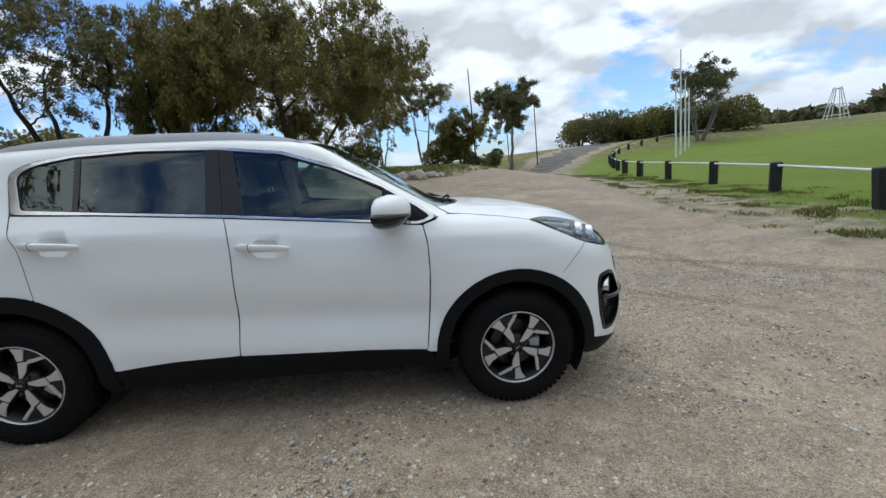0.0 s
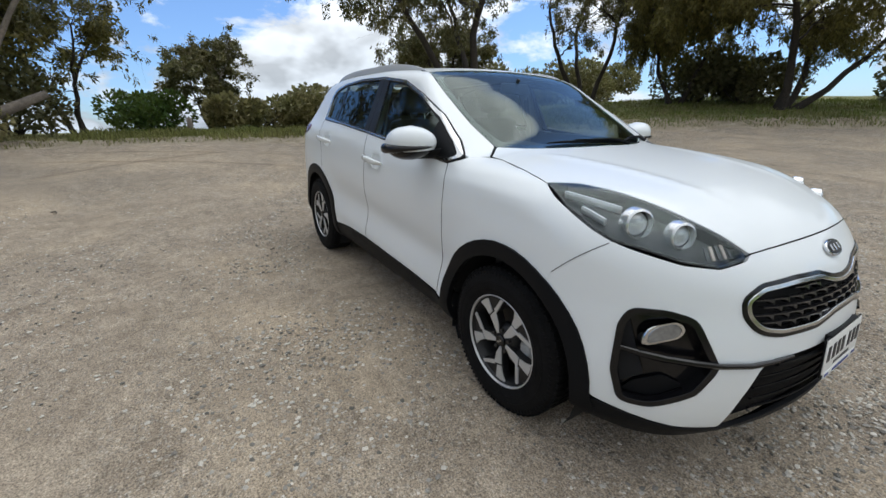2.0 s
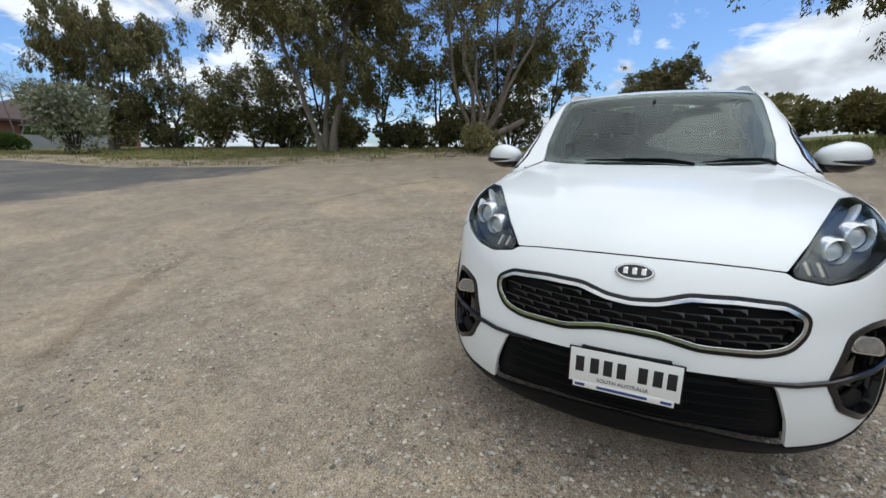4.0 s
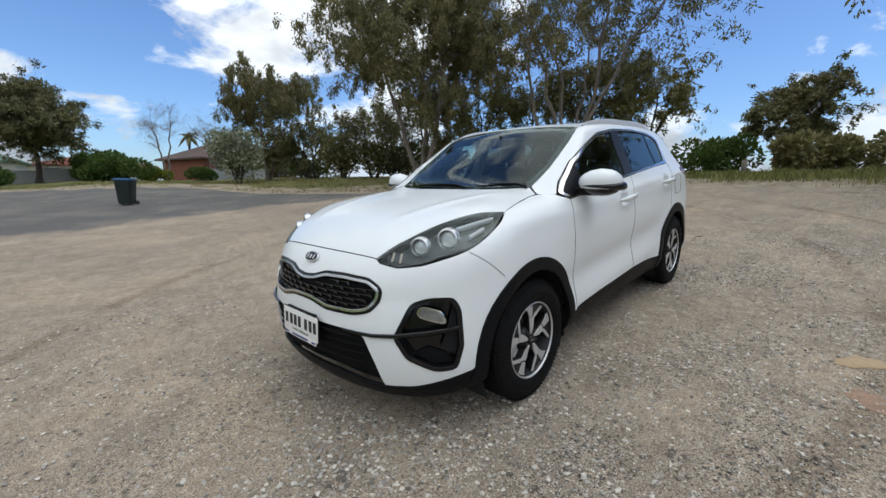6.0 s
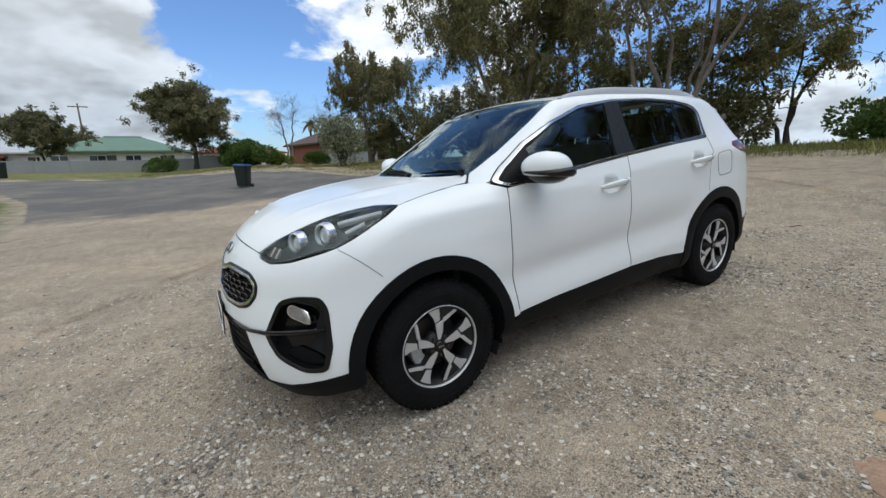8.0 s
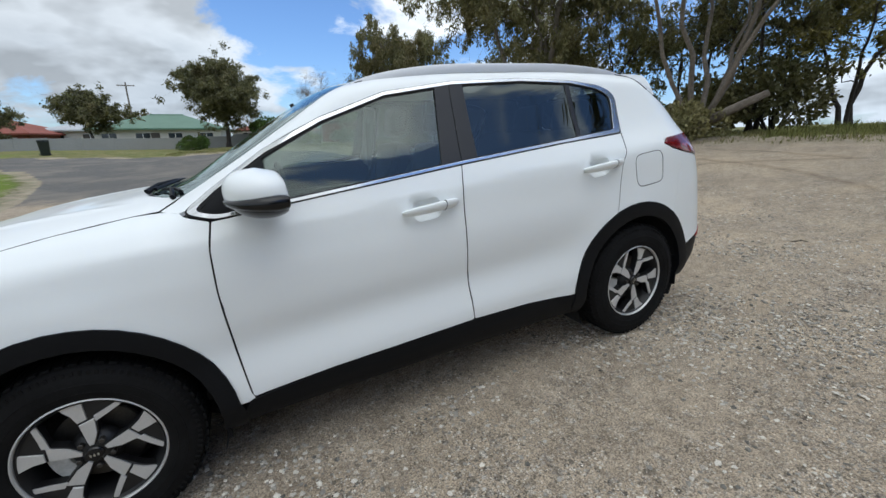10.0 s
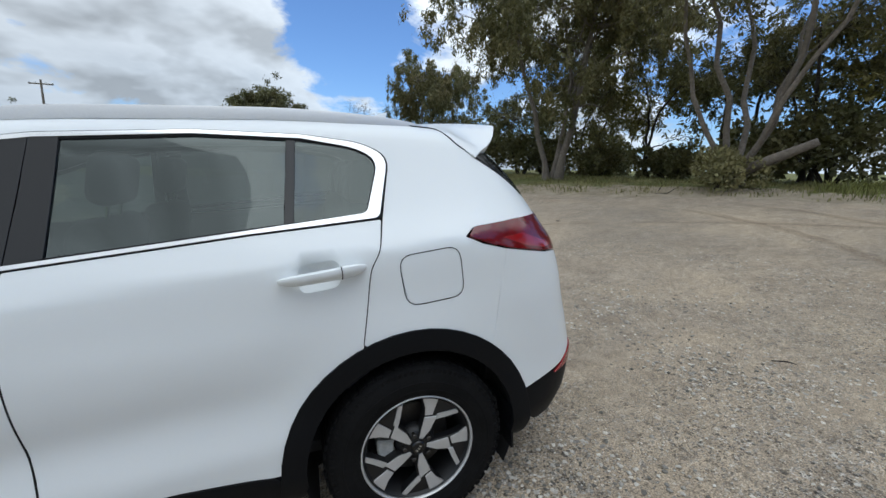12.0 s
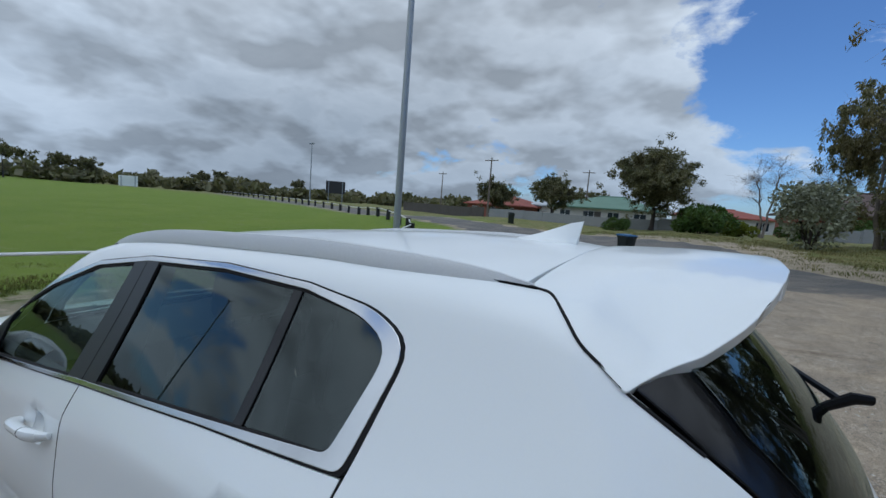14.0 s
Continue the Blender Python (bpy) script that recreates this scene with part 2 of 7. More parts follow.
def top(x, y):
    z = curve(x, (-2.3, -1.95, -1.75, -1.4, -.9, -.4, 0, .2, .45, .7, .95, 1.02, 1.2, 1.5, 1.8, 1.98, 2.08, 2.2),
              (1.44, 1.522, 1.562, 1.611, 1.633, 1.631, 1.615, 1.592, 1.475, 1.335, 1.195, 1.175, 1.160, 1.132, 1.082, 1.025, .97, .89))
    c = curve(x, (-1.8, -1.3, -.8, -.2, .2, .6, .9, 1.05, 1.4, 1.9, 2.2), (.14, .135, .105, .08, .09, .12, .10, .06, .05, .08, .14))
    # two soft creases along the bonnet
    crease = .006 * np.exp(-((np.abs(y) - (.50 - .20 * (x - 1.1))) / .035) ** 2) * np.clip((x - 1.1) / .12, 0, 1) * np.clip((2.0 - x) / .25, 0, 1)
    return z - c * y * y - .10 * np.abs(y) ** 6 + crease


def front(y, z):
    return curve(z, (.15, .24, .30, .40, .52, .62, .72, .82, .90, .96, 1.02), (2.08, 2.17, 2.215, 2.235, 2.245, 2.235, 2.215, 2.19, 2.16, 2.12, 2.05)) - (.36 - .07 * np.clip((.72 - z) / .3, 0, 1)) * y * y - .32 * np.abs(y) ** 5


def back(y, z):
    return curve(z, (.15, .30, .42, .52, .62, .80, .95, 1.06, 1.12, 1.3, 1.46, 1.6), (-2.10, -2.17, -2.225, -2.24, -2.225, -2.19, -2.165, -2.13, -2.09, -1.965, -1.85, -1.75)) + .12 * y * y + .22 * np.abs(y) ** 5 - np.exp(-((z - 1.24) / .17) ** 2) * (.05 - .12 * y * y)


def field(p):
    """Below 0 inside the car's body, above 0 outside."""
    x, y, z = p[..., 0], np.abs(p[..., 1]), p[..., 2]
    f = smax(y - side(x, z), z - top(x, y), curve(x, (-2, -1.2, .2, .8, 1.1, 2.2), (.06, .05, .05, .05, .07, .13)))
    f = smax(f, (x - front(y, z)) * .9, .16)
    return smax(f, (back(y, z) - x) * .85, .16)


def normals(p, shape):
    e = 2e-3
    n = np.stack([shape(p + np.eye(3)[i] * e) - shape(p - np.eye(3)[i] * e) for i in range(3)], -1)
    return n / np.maximum(np.linalg.norm(n, axis=-1, keepdims=True), 1e-9)


def straight(way):
    """Parallel rays onto the surface: to flat coordinates, and back to origins and ways."""
    w = np.array(way, float) / np.linalg.norm(way)
    u = np.cross((0, 0, 1) if abs(w[2]) < .9 else (1, 0, 0), w)
    u /= np.linalg.norm(u)
    v = np.cross(w, u)
    return (lambda p: np.stack([p @ u, p @ v], -1)), (lambda q: (q[:, :1] * u + q[:, 1:] * v, np.tile(w, (len(q), 1))))


def round_axis(cx, sign):
    """Rays from an upright axis at x = cx, y = 0, forwards or backwards."""
    def flat(p):
        return np.stack([np.arctan2(p[:, 1], (p[:, 0] - cx) * sign), p[:, 2]], -1)

    def rays(q):
        w = np.stack([np.cos(q[:, 0]) * sign, np.sin(q[:, 0]), 0 * q[:, 0]], -1)
        return np.stack([0 * q[:, 0] + cx, 0 * q[:, 0], q[:, 1]], -1), w
    return flat, rays


def onto(rays, q, push=0.0, shape=None):
    """The outermost points of the surface on the rays of q, pushed out along the normal."""
    o, w = rays(np.asarray(q, float))
    shape = shape or field
    ts = 2.8 - .04 * np.arange(95)
    f = shape(o[None] + ts[:, None, None] * w[None]) < 0
    lo = ts[np.where(f.any(0), f.argmax(0), len(ts) - 1)]
    hi = lo + .041
    for _ in range(14):
        mid = (lo + hi) / 2
        f = shape(o + mid[:, None] * w) < 0
        lo, hi = np.where(f, mid, lo), np.where(f, hi, mid)
    p = o + lo[:, None] * w
    n = normals(p, shape)
    return p + push * n, n


def rounded(pts, r=0.02, steps=4):
    """A closed outline with its corners rounded; a point may carry a radius of its own as its last number."""
    pts = [tuple(p) for p in pts]
    dim = 2
    out = []
    for i, p in enumerate(pts):
        rad = p[dim] if len(p) > dim else r
        a, b, c = (np.array(pts[(i + k) % len(pts)][:dim], float) for k in (-1, 0, 1))
        la, lc = np.linalg.norm(a - b), np.linalg.norm(c - b)
        s = a + (b - a) * (1 - min(rad, la * .49) / la)
        e = c + (b - c) * (1 - min(rad, lc * .49) / lc)
        for k in range(steps + 1):
            t = k / steps
            out.append((1 - t) ** 2 * s + 2 * t * (1 - t) * b + t * t * e)
    return np.array(out)


def dense(loop, step):
    out = []
    for a, b in zip(loop, np.roll(loop, -1, 0)):
        n = max(1, int(np.ceil(np.linalg.norm(b - a) / step)))
        out += [a + (b - a) * k / n for k in range(n)]
    return np.array(out)


def inside(q, loop):
    hit = np.zeros(len(q), bool)
    for (ax, ay), (bx, by) in zip(loop, np.roll(loop, -1, 0)):
        cond = (ay > q[:, 1]) != (by > q[:, 1])
        hit ^= cond & (q[:, 0] < (bx - ax) * (q[:, 1] - ay) / (by - ay if by != ay else 1e-9) + ax)
    return hit


def near(q, loop, d):
    best = np.full(len(q), 9.0)
    for a, b in zip(loop, np.roll(loop, -1, 0)):
        ab = b - a
        t = np.clip(((q - a) @ ab) / max(ab @ ab, 1e-12), 0, 1)
        best = np.minimum(best, np.linalg.norm(q - a - t[:, None] * ab, axis=1))
    return best < d


from mathutils.geometry import delaunay_2d_cdt


def fill(loops, cell):
    """Triangles between an outer outline and its holes, over an even scatter of inner points."""
    lo, hi = loops[0].min(0), loops[0].max(0)
    gx, gy = np.meshgrid(np.arange(lo[0], hi[0], cell), np.arange(lo[1], hi[1], cell * .87))
    gx = gx + (np.arange(gx.shape[0]) % 2)[:, None] * cell / 2
    q = np.stack([gx.ravel(), gy.ravel()], -1)
    q = q[inside(q, loops[0])] if len(q) else q
    for h in loops[1:]:
        q = q[~inside(q, h)]
    for lp in loops:
        q = q[~near(q, lp, cell * .45)]
    pts, edges, k = [Vector(p) for lp in loops for p in lp], [], 0
    for lp in loops:
        edges += [(k + i, k + (i + 1) % len(lp)) for i in range(len(lp))]
        k += len(lp)
    pts += [Vector(p) for p in q]
    vs, _, faces, *_ = delaunay_2d_cdt(pts, edges, [], 0, 1e-6)
    vs = np.array([tuple(v) for v in vs])
    faces = np.array([tuple(f)[:3] for f in faces])
    mid = vs[faces].mean(1)
    keep = inside(mid, loops[0])
    for h in loops[1:]:
        keep &= ~inside(mid, h)
    return vs, [tuple(int(i) for i in f) for f in faces[keep]]


def mesh_object(name, verts, faces, mat, parent=None, label="", smooth=True, vnormals=None, flip=False):
    me = bpy.data.meshes.new(name)
    verts = np.asarray(verts, float)
    if flip:
        verts = verts * (1, -1, 1)
        faces = [tuple(reversed(f)) for f in faces]
        vnormals = None if vnormals is None else vnormals * (1, -1, 1)
    me.from_pydata(verts.tolist(), [], [tuple(int(i) for i in f) for f in faces])
    me.materials.append(mat)
    if smooth:
        me.polygons.foreach_set("use_smooth", [True] * len(me.polygons))
    if vnormals is not None:
        me.normals_split_custom_set_from_vertices(vnormals.tolist())
    ob = new(name, me)
    if parent is not None:
        ob.parent = parent
    return tagged(ob, label)


def skin(rays, loops, cell, push=0.0, lip=0.014, shape=None):
    """Vertices, faces and normals of a panel of the body between outlines in the rays' flat coordinates, with a turned-in lip."""
    q, faces = fill(loops, cell)
    p, n = onto(rays, q, push, shape)
    fixed = []
    for f in faces:
        a, b, c = (p[i] for i in f[:3])
        fixed.append(f if np.cross(b - a, c - a) @ n[f[0]] > 0 else tuple(reversed(f)))
    vs, ns = [p], [n]
    count = len(p)
    if lip:
        used = {}
        for f in fixed:
            for a, b in zip(f, f[1:] + f[:1]):
                used[(a, b)] = True
        rim = [(a, b) for a, b in used if (b, a) not in used]
        ends = sorted({i for e in rim for i in e})
        at = {i: k for k, i in enumerate(ends)}
        outw = np.zeros((len(ends), 3))
        for a, b in rim:
            o = np.cross(p[b] - p[a], n[a])
            o /= max(np.linalg.norm(o), 1e-9)
            outw[at[a]] += o
            outw[at[b]] += o
        outw /= np.maximum(np.linalg.norm(outw, axis=1, keepdims=True), 1e-9)
        # a small rounded edge, then the lip
        r = min(.0022, lip * .3)
        ring1 = p[ends] + outw * r * .7 - n[ends] * r * .3
        ring2 = p[ends] + outw * r - n[ends] * r
        ring3 = ring2 - n[ends] * lip
        nn = (n[ends] + outw)
        nn /= np.maximum(np.linalg.norm(nn, axis=1, keepdims=True), 1e-9)
        vs += [ring1, ring2, ring3]
        ns += [nn, outw, outw]
        m = len(ends)
        for a, b in rim:
            i, j = at[a], at[b]
            fixed += [(b, a, count + i, count + j), (count + j, count + i, count + m + i, count + m + j), (count + m + j, count + m + i, count + 2 * m + i, count + 2 * m + j)]
    return np.concatenate(vs), fixed, np.concatenate(ns)


SIDEWAYS = straight((0, 1, 0))


def panel(name, outline, proj, mat, parent, cell=.035, push=0.0, lip=.014, r=.012, holes=(), both=True, label="", step=.02, shape=None):
    """A body panel from an outline of places (x, y, z) near the surface, on one side or both."""
    flat, rays = proj
    loops = outline if isinstance(outline[0], np.ndarray) else [dense(rounded([tuple(flat(np.array([pt[:3]], float))[0]) + tuple(pt[3:]) for pt in o], r), step) for o in (outline, *holes)]
    v, f, n = skin(rays, loops, cell, push, lip, shape)
    made = [mesh_object(name, v, f, mat, parent[0] if isinstance(parent, tuple) else parent, label, vnormals=n)]
    if both:
        made.append(mesh_object(name, v, f, mat, parent[1] if isinstance(parent, tuple) else parent, label, vnormals=n, flip=True))
    return made


def calm_glass(obs):
    """Even normals, so that panes mirror cleanly."""
    for ob in obs:
        p = np.array([tuple(v.co) for v in ob.data.vertices])
        n = 0
        for e in (.03, .06, .09):
            g = np.stack([field(p + np.eye(3)[i] * e) - field(p - np.eye(3)[i] * e) for i in range(3)], -1)
            n = n + g / np.maximum(np.linalg.norm(g, axis=-1, keepdims=True), 1e-9)
        n = n / np.linalg.norm(n, axis=-1, keepdims=True)
        ob.data.normals_split_custom_set_from_vertices(n.tolist())
        ob.visible_shadow = False
    return obs


def outline_of(pts, proj, r=.012, step=.02):
    flat, _ = proj
    return dense(rounded([tuple(flat(np.array([p[:3]], float))[0]) + tuple(p[3:]) for p in pts], r), step)


def shrunk(loop, d):
    """A closed outline moved inwards by d."""
    area = np.sum(loop[:, 0] * np.roll(loop[:, 1], -1) - np.roll(loop[:, 0], -1) * loop[:, 1])
    e = np.roll(loop, -1, 0) - loop
    n = np.stack([-e[:, 1], e[:, 0]], -1) * (1 if area > 0 else -1)
    n /= np.maximum(np.linalg.norm(n, axis=1, keepdims=True), 1e-9)
    m = n + np.roll(n, 1, 0)
    m /= np.maximum((m * m).sum(1, keepdims=True) / 2, .35)
    return loop + m * d

# ---- small mesh tools ----
def lathe(profile, n=48, closed=False):
    """Rings of (radius, y) round the y axis."""
    vs = [(r * math.cos(2 * math.pi * k / n), y, r * math.sin(2 * math.pi * k / n)) for r, y in profile for k in range(n)]
    fs = [(a * n + k, a * n + (k + 1) % n, (a + 1) * n + (k + 1) % n, (a + 1) * n + k) for a in range(len(profile) - 1) for k in range(n)]
    return vs, [tuple(reversed(f)) for f in fs]


def prism(poly, y0, y1, edge=0.0):
    """A flat outline in x and z, from y0 out to y1, with its outer edge chamfered."""
    n, poly = len(poly), np.array(poly, float)
    c = poly.mean(0)
    small = c + (poly - c) * (1 - edge / max(1e-6, np.linalg.norm(poly - c, axis=1).mean()))
    vs = [(x, y0, z) for x, z in poly] + [(x, y1 - edge, z) for x, z in poly] + [(x, y1, z) for x, z in small]
    fs = [(k, (k + 1) % n, n + (k + 1) % n, n + k) for k in range(n)] + [(n + k, n + (k + 1) % n, 2 * n + (k + 1) % n, 2 * n + k) for k in range(n)]
    fs += [tuple(range(2 * n, 3 * n))]
    return vs, fs


def tube(points, r, n=8, flat=1.0, cap=True):
    """A bar along points; r is one radius or one for each point."""
    pts = [Vector(p) for p in points]
    rs = r if isinstance(r, (list, tuple)) else [r] * len(pts)
    vs, fs, u = [], [], None
    for i, p in enumerate(pts):
        d = (pts[min(i + 1, len(pts) - 1)] - pts[max(i - 1, 0)]).normalized()
        u = d.orthogonal().normalized() if u is None else (u - u.dot(d) * d).normalized()
        v = d.cross(u)
        vs += [p + rs[i] * (math.cos(2 * math.pi * k / n) * u + flat * math.sin(2 * math.pi * k / n) * v) for k in range(n)]
    for i in range(len(pts) - 1):
        fs += [(i * n + k, i * n + (k + 1) % n, (i + 1) * n + (k + 1) % n, (i + 1) * n + k) for k in range(n)]
    if cap:
        fs += [tuple(reversed(range(n))), tuple(range((len(pts) - 1) * n, len(pts) * n))]
    return [tuple(v) for v in vs], fs


import functools


@functools.lru_cache(maxsize=None)
def brick_mesh(sx, sy, sz, edge=0.01, at=(0, 0, 0), segs=2):
    bm = bmesh.new()
    bmesh.ops.create_cube(bm, size=1.0)
    for v in bm.verts:
        v.co = Vector((v.co.x * sx, v.co.y * sy, v.co.z * sz)) + Vector(at)
    if edge:
        bmesh.ops.bevel(bm, geom=bm.edges[:], offset=edge, segments=segs, affect="EDGES", profile=.5)
    vs, fs = [tuple(v.co) for v in bm.verts], [tuple(v.index for v in f.verts) for f in bm.faces]
    bm.verts.index_update()
    fs = [tuple(v.index for v in f.verts) for f in bm.faces]
    bm.free()
    return vs, fs


def joined(*pieces):
    vs, fs = [], []
    for v, f in pieces:
        k = len(vs)
        vs += [tuple(p) for p in v]
        fs += [tuple(i + k for i in face) for face in f]
    return vs, fs


def moved(piece, m):
    a = np.array(m)
    return (np.asarray(piece[0], float) @ a[:3, :3].T + a[:3, 3]).tolist(), piece[1]


def part(name, piece, mat, parent, label="", flip=False, smooth=True):
    ob = mesh_object(name, piece[0], piece[1], mat, parent, label, smooth=smooth, flip=flip)
    if smooth:
        ob.data.set_sharp_from_angle(angle=radians(38))
    return ob


def sym(half):
    """An outline across the car from its left half, which runs from the middle round to the middle."""
    return [*half, *[(p[0], -p[1], *p[2:]) for p in reversed(half) if abs(p[1]) > 1e-6]]


def flank(*pts):
    return [(p[0], .9, *p[1:]) for p in pts]


def arc(hx, r, a0, a1, n=14):
    return [(hx + r * math.cos(radians(a0 + (a1 - a0) * k / n)), .9, HUB_Z + r * math.sin(radians(a0 + (a1 - a0) * k / n)), .0005) for k in range(n + 1)]


# ---- the car ----
SLOPE = 4.3                                  # the lot falls towards the car's nose
car = tagged(new("car"), "white five-door SUV with black lower cladding, parked on gravel", "car")
car.matrix_world = pose(0, 0, 0, 0, SLOPE, 0)
AROUND_NOSE, AROUND_TAIL = round_axis(1.1, 1), round_axis(-1.1, -1)
OVER = straight((0, .62, .78))
ARCH = .478
ARCH_FRONT = .467

DLO = [(.90, .9, 1.125, .03), (.79, .9, 1.2), (.59, .9, 1.32), (.35, .9, 1.425), (.05, .9, 1.515), (-.29, .9, 1.548), (-.70, .9, 1.55), (-1.03, .9, 1.527), (-1.24, .9, 1.493, .05),
       (-1.335, .9, 1.44, .05), (-1.272, .9, 1.228, .02), (-.84, .9, 1.21), (-.23, .9, 1.172), (.46, .9, 1.118), (.80, .9, 1.092, .03)]
DLO_IN = [(.845, .9, 1.13, .02), (.775, .9, 1.183), (.585, .9, 1.297), (.345, .9, 1.402), (.05, .9, 1.492), (-.29, .9, 1.526), (-.70, .9, 1.529), (-1.03, .9, 1.506), (-1.215, .9, 1.473, .05),
          (-1.29, .9, 1.425, .05), (-1.222, .9, 1.249, .02), (-.84, .9, 1.228), (-.23, .9, 1.19), (.46, .9, 1.136), (.78, .9, 1.112, .02)]
HEAD = [(1.43, .755, 1.088, .01), (1.53, .71, 1.09), (1.75, .62, 1.06), (1.93, .535, .99), (2.03, .475, .925), (2.045, .475, .897, .02), (2.02, .58, .878), (1.94, .67, .888), (1.81, .77, .925), (1.70, .815, .968), (1.58, .82, 1.022)]
GRILLE = [(2.18, 0, .803), (2.175, .08, .81), (2.16, .175, .836), (2.13, .31, .838), (2.10, .46, .827), (2.085, .535, .785, .03), (2.10, .53, .725), (2.13, .485, .668, .04), (2.17, .40, .652), (2.215, .22, .655), (2.22, .095, .682), (2.22, 0, .685)]
POD = [(2.085, .605, .565, .01), (2.02, .66, .715, .03), (1.95, .72, .737, .03), (1.86, .79, .73, .03), (1.84, .81, .67), (1.835, .81, .50), (1.865, .79, .385, .03), (1.95, .74, .385, .03), (2.05, .65, .455), (2.085, .61, .545, .01)]
FUEL = [(-1.305, .9, 1.10, .05), (-1.535, .9, 1.115, .05), (-1.545, .9, .93, .05), (-1.325, .9, .92, .05)]
TAIL = [(-1.565, .84, 1.142, .01), (-1.60, .83, 1.173), (-1.79, .80, 1.183), (-1.96, .71, 1.180), (-2.03, .60, 1.174), (-2.08, .40, 1.186, .02), (-2.13, .40, 1.06, .02), (-2.10, .58, 1.005), (-2.02, .74, 1.028), (-1.93, .81, 1.042), (-1.84, .83, 1.06), (-1.73, .85, 1.083), (-1.63, .84, 1.112)]
LOWER_EDGE = [(.81, .9, .382), (.49, .9, .405), (.18, .9, .413), (-.21, .9, .422)]
WS = [(1.085, 0, 1.17), (1.072, .20, 1.165), (1.035, .35, 1.16), (.972, .49, 1.16), (.903, .612, 1.165, .02), (.71, .634, 1.27), (.547, .628, 1.364), (.415, .619, 1.439), (.279, .602, 1.518), (.19, .582, 1.56, .04), (.205, .3, 1.58), (.215, 0, 1.585)]
LAMP_WAY = straight((.62, .62, .48))


HANDLES = {"front": (-.165, .087, 1.012), "rear": (-1.187, -.930, 1.073)}


def cup_outline(who):
    """The hollow in the door behind the grip of its handle."""
    x0, x1, z = HANDLES[who]
    return [(x1 - .045, .9, z + .034, .036), (x0 + .078, .9, z + .044, .036), (x0 + .078, .9, z - .050, .036), (x1 - .045, .9, z - .060, .036)]


def body_panels():
    nose_arc = arc(HUB_X, ARCH_FRONT, 3, 57, 8)
    fender = flank((.818, 1.088, .004), (.838, .99), (.845, .83), (.835, .59), (.815, .40, .01), (.803, .37, .01), (.86, .37, .003)) + arc(HUB_X, ARCH_FRONT, 176, 57.3, 14) + \
        flank((1.60, .787, .003), (1.68, .86), (1.765, .935, .004), (1.70, .962), (1.58, 1.018), (1.43, 1.083, .01), (1.28, 1.105), (1.06, 1.127), (.915, 1.130, .006), (.895, 1.113, .01))
    panel("front_fender", fender, SIDEWAYS, PAINT, car)
    doors = {}
    front_door = flank((.808, 1.086, .004), (.46, 1.114), (-.228, 1.167, .004), (-.208, 1.09), (-.197, .97), (-.195, .83), (-.197, .68), (-.207, .425, .008)) + list(reversed(LOWER_EDGE))[1:-1] + flank((.805, .385, .012), (.824, .59), (.836, .83), (.829, .99))
    doors["front"] = panel("front_door", front_door, SIDEWAYS, PAINT, car, holes=[cup_outline("front")])
    rear_door = flank((-.234, 1.168, .004), (-.84, 1.206), (-1.266, 1.223, .004), (-1.245, 1.13), (-1.207, 1.06), (-1.183, .93), (-1.16, .81, .006)) + arc(-HUB_X, ARCH, 68, 6, 10) + \
        flank((-.83, .392, .02), (-.55, .418), (-.2155, .426, .008), (-.2055, .68), (-.2035, .83), (-.2055, .97), (-.2165, 1.09))
    doors["rear"] = panel("rear_door", rear_door, SIDEWAYS, PAINT, car, holes=[cup_outline("rear")])
    return doors


def on_flank(pts):
    """Side-view points set onto the surface, so that other rays can use them."""
    flat, rays = SIDEWAYS
    q = flat(np.array([p[:3] for p in pts], float))
    p, _ = onto(rays, q)
    return [(*map(float, a), *b[3:]) for a, b in zip(p, pts)]


doors = body_panels()
lamp_edge = [(p[0], p[1] - .003, p[2] + .002) for p in on_flank(flank((1.765, .935), (1.70, .962), (1.58, 1.018), (1.43, 1.083)))]
HEAD = [(*lamp_edge[3], .01)] + HEAD[1:9] + [lamp_edge[0], lamp_edge[1], lamp_edge[2]]
rear_lip = on_flank(flank((-1.165, .815, .004), (-1.188, .93), (-1.212, 1.06), (-1.25, 1.13), (-1.277, 1.226, .004)))
dlo_back = on_flank([(*p[:3], *(p[3:] or ())) for p in reversed(DLO[:11])])
wing = rear_lip + dlo_back[1:] + [(.972, .703, 1.118, .006), (.900, .620, 1.163, .012), (.71, .640, 1.27), (.547, .634, 1.364), (.415, .625, 1.439), (.279, .608, 1.518), (.175, .592, 1.565, .02), (.0, .60, 1.588), (-.5, .60, 1.60), (-1.0, .60, 1.588), (-1.50, .575, 1.552, .01),
                                 (-1.555, .58, 1.54), (-1.62, .645, 1.48), (-1.69, .665, 1.43), (-1.79, .665, 1.36), (-1.90, .65, 1.275), (-1.985, .64, 1.185, .01)] + \
    on_flank(flank((-1.95, 1.168), (-1.79, 1.177), (-1.60, 1.171), (-1.562, 1.142, .01), (-1.63, 1.109), (-1.725, 1.08, .004), (-1.695, .94), (-1.652, .715, .004))) + on_flank(arc(-HUB_X, ARCH, 131, 71, 10))
for one, cut in ((1, [on_flank(FUEL)]), (-1, [])):
    flat_, rays_ = OVER
    v_, f_, n_ = skin(rays_, [outline_of(o, OVER, .006) for o in (wing, *cut)], .03)
    mesh_object("body_side", v_, f_, PAINT, car, vnormals=n_, flip=one < 0)
panel("fuel_flap", [(p[0] + (.004 if p[0] < -1.4 else -.004), p[1], p[2] + (.004 if p[2] < 1 else -.004), .047) for p in on_flank(FUEL)], OVER, PAINT, car, push=.0005, both=False)

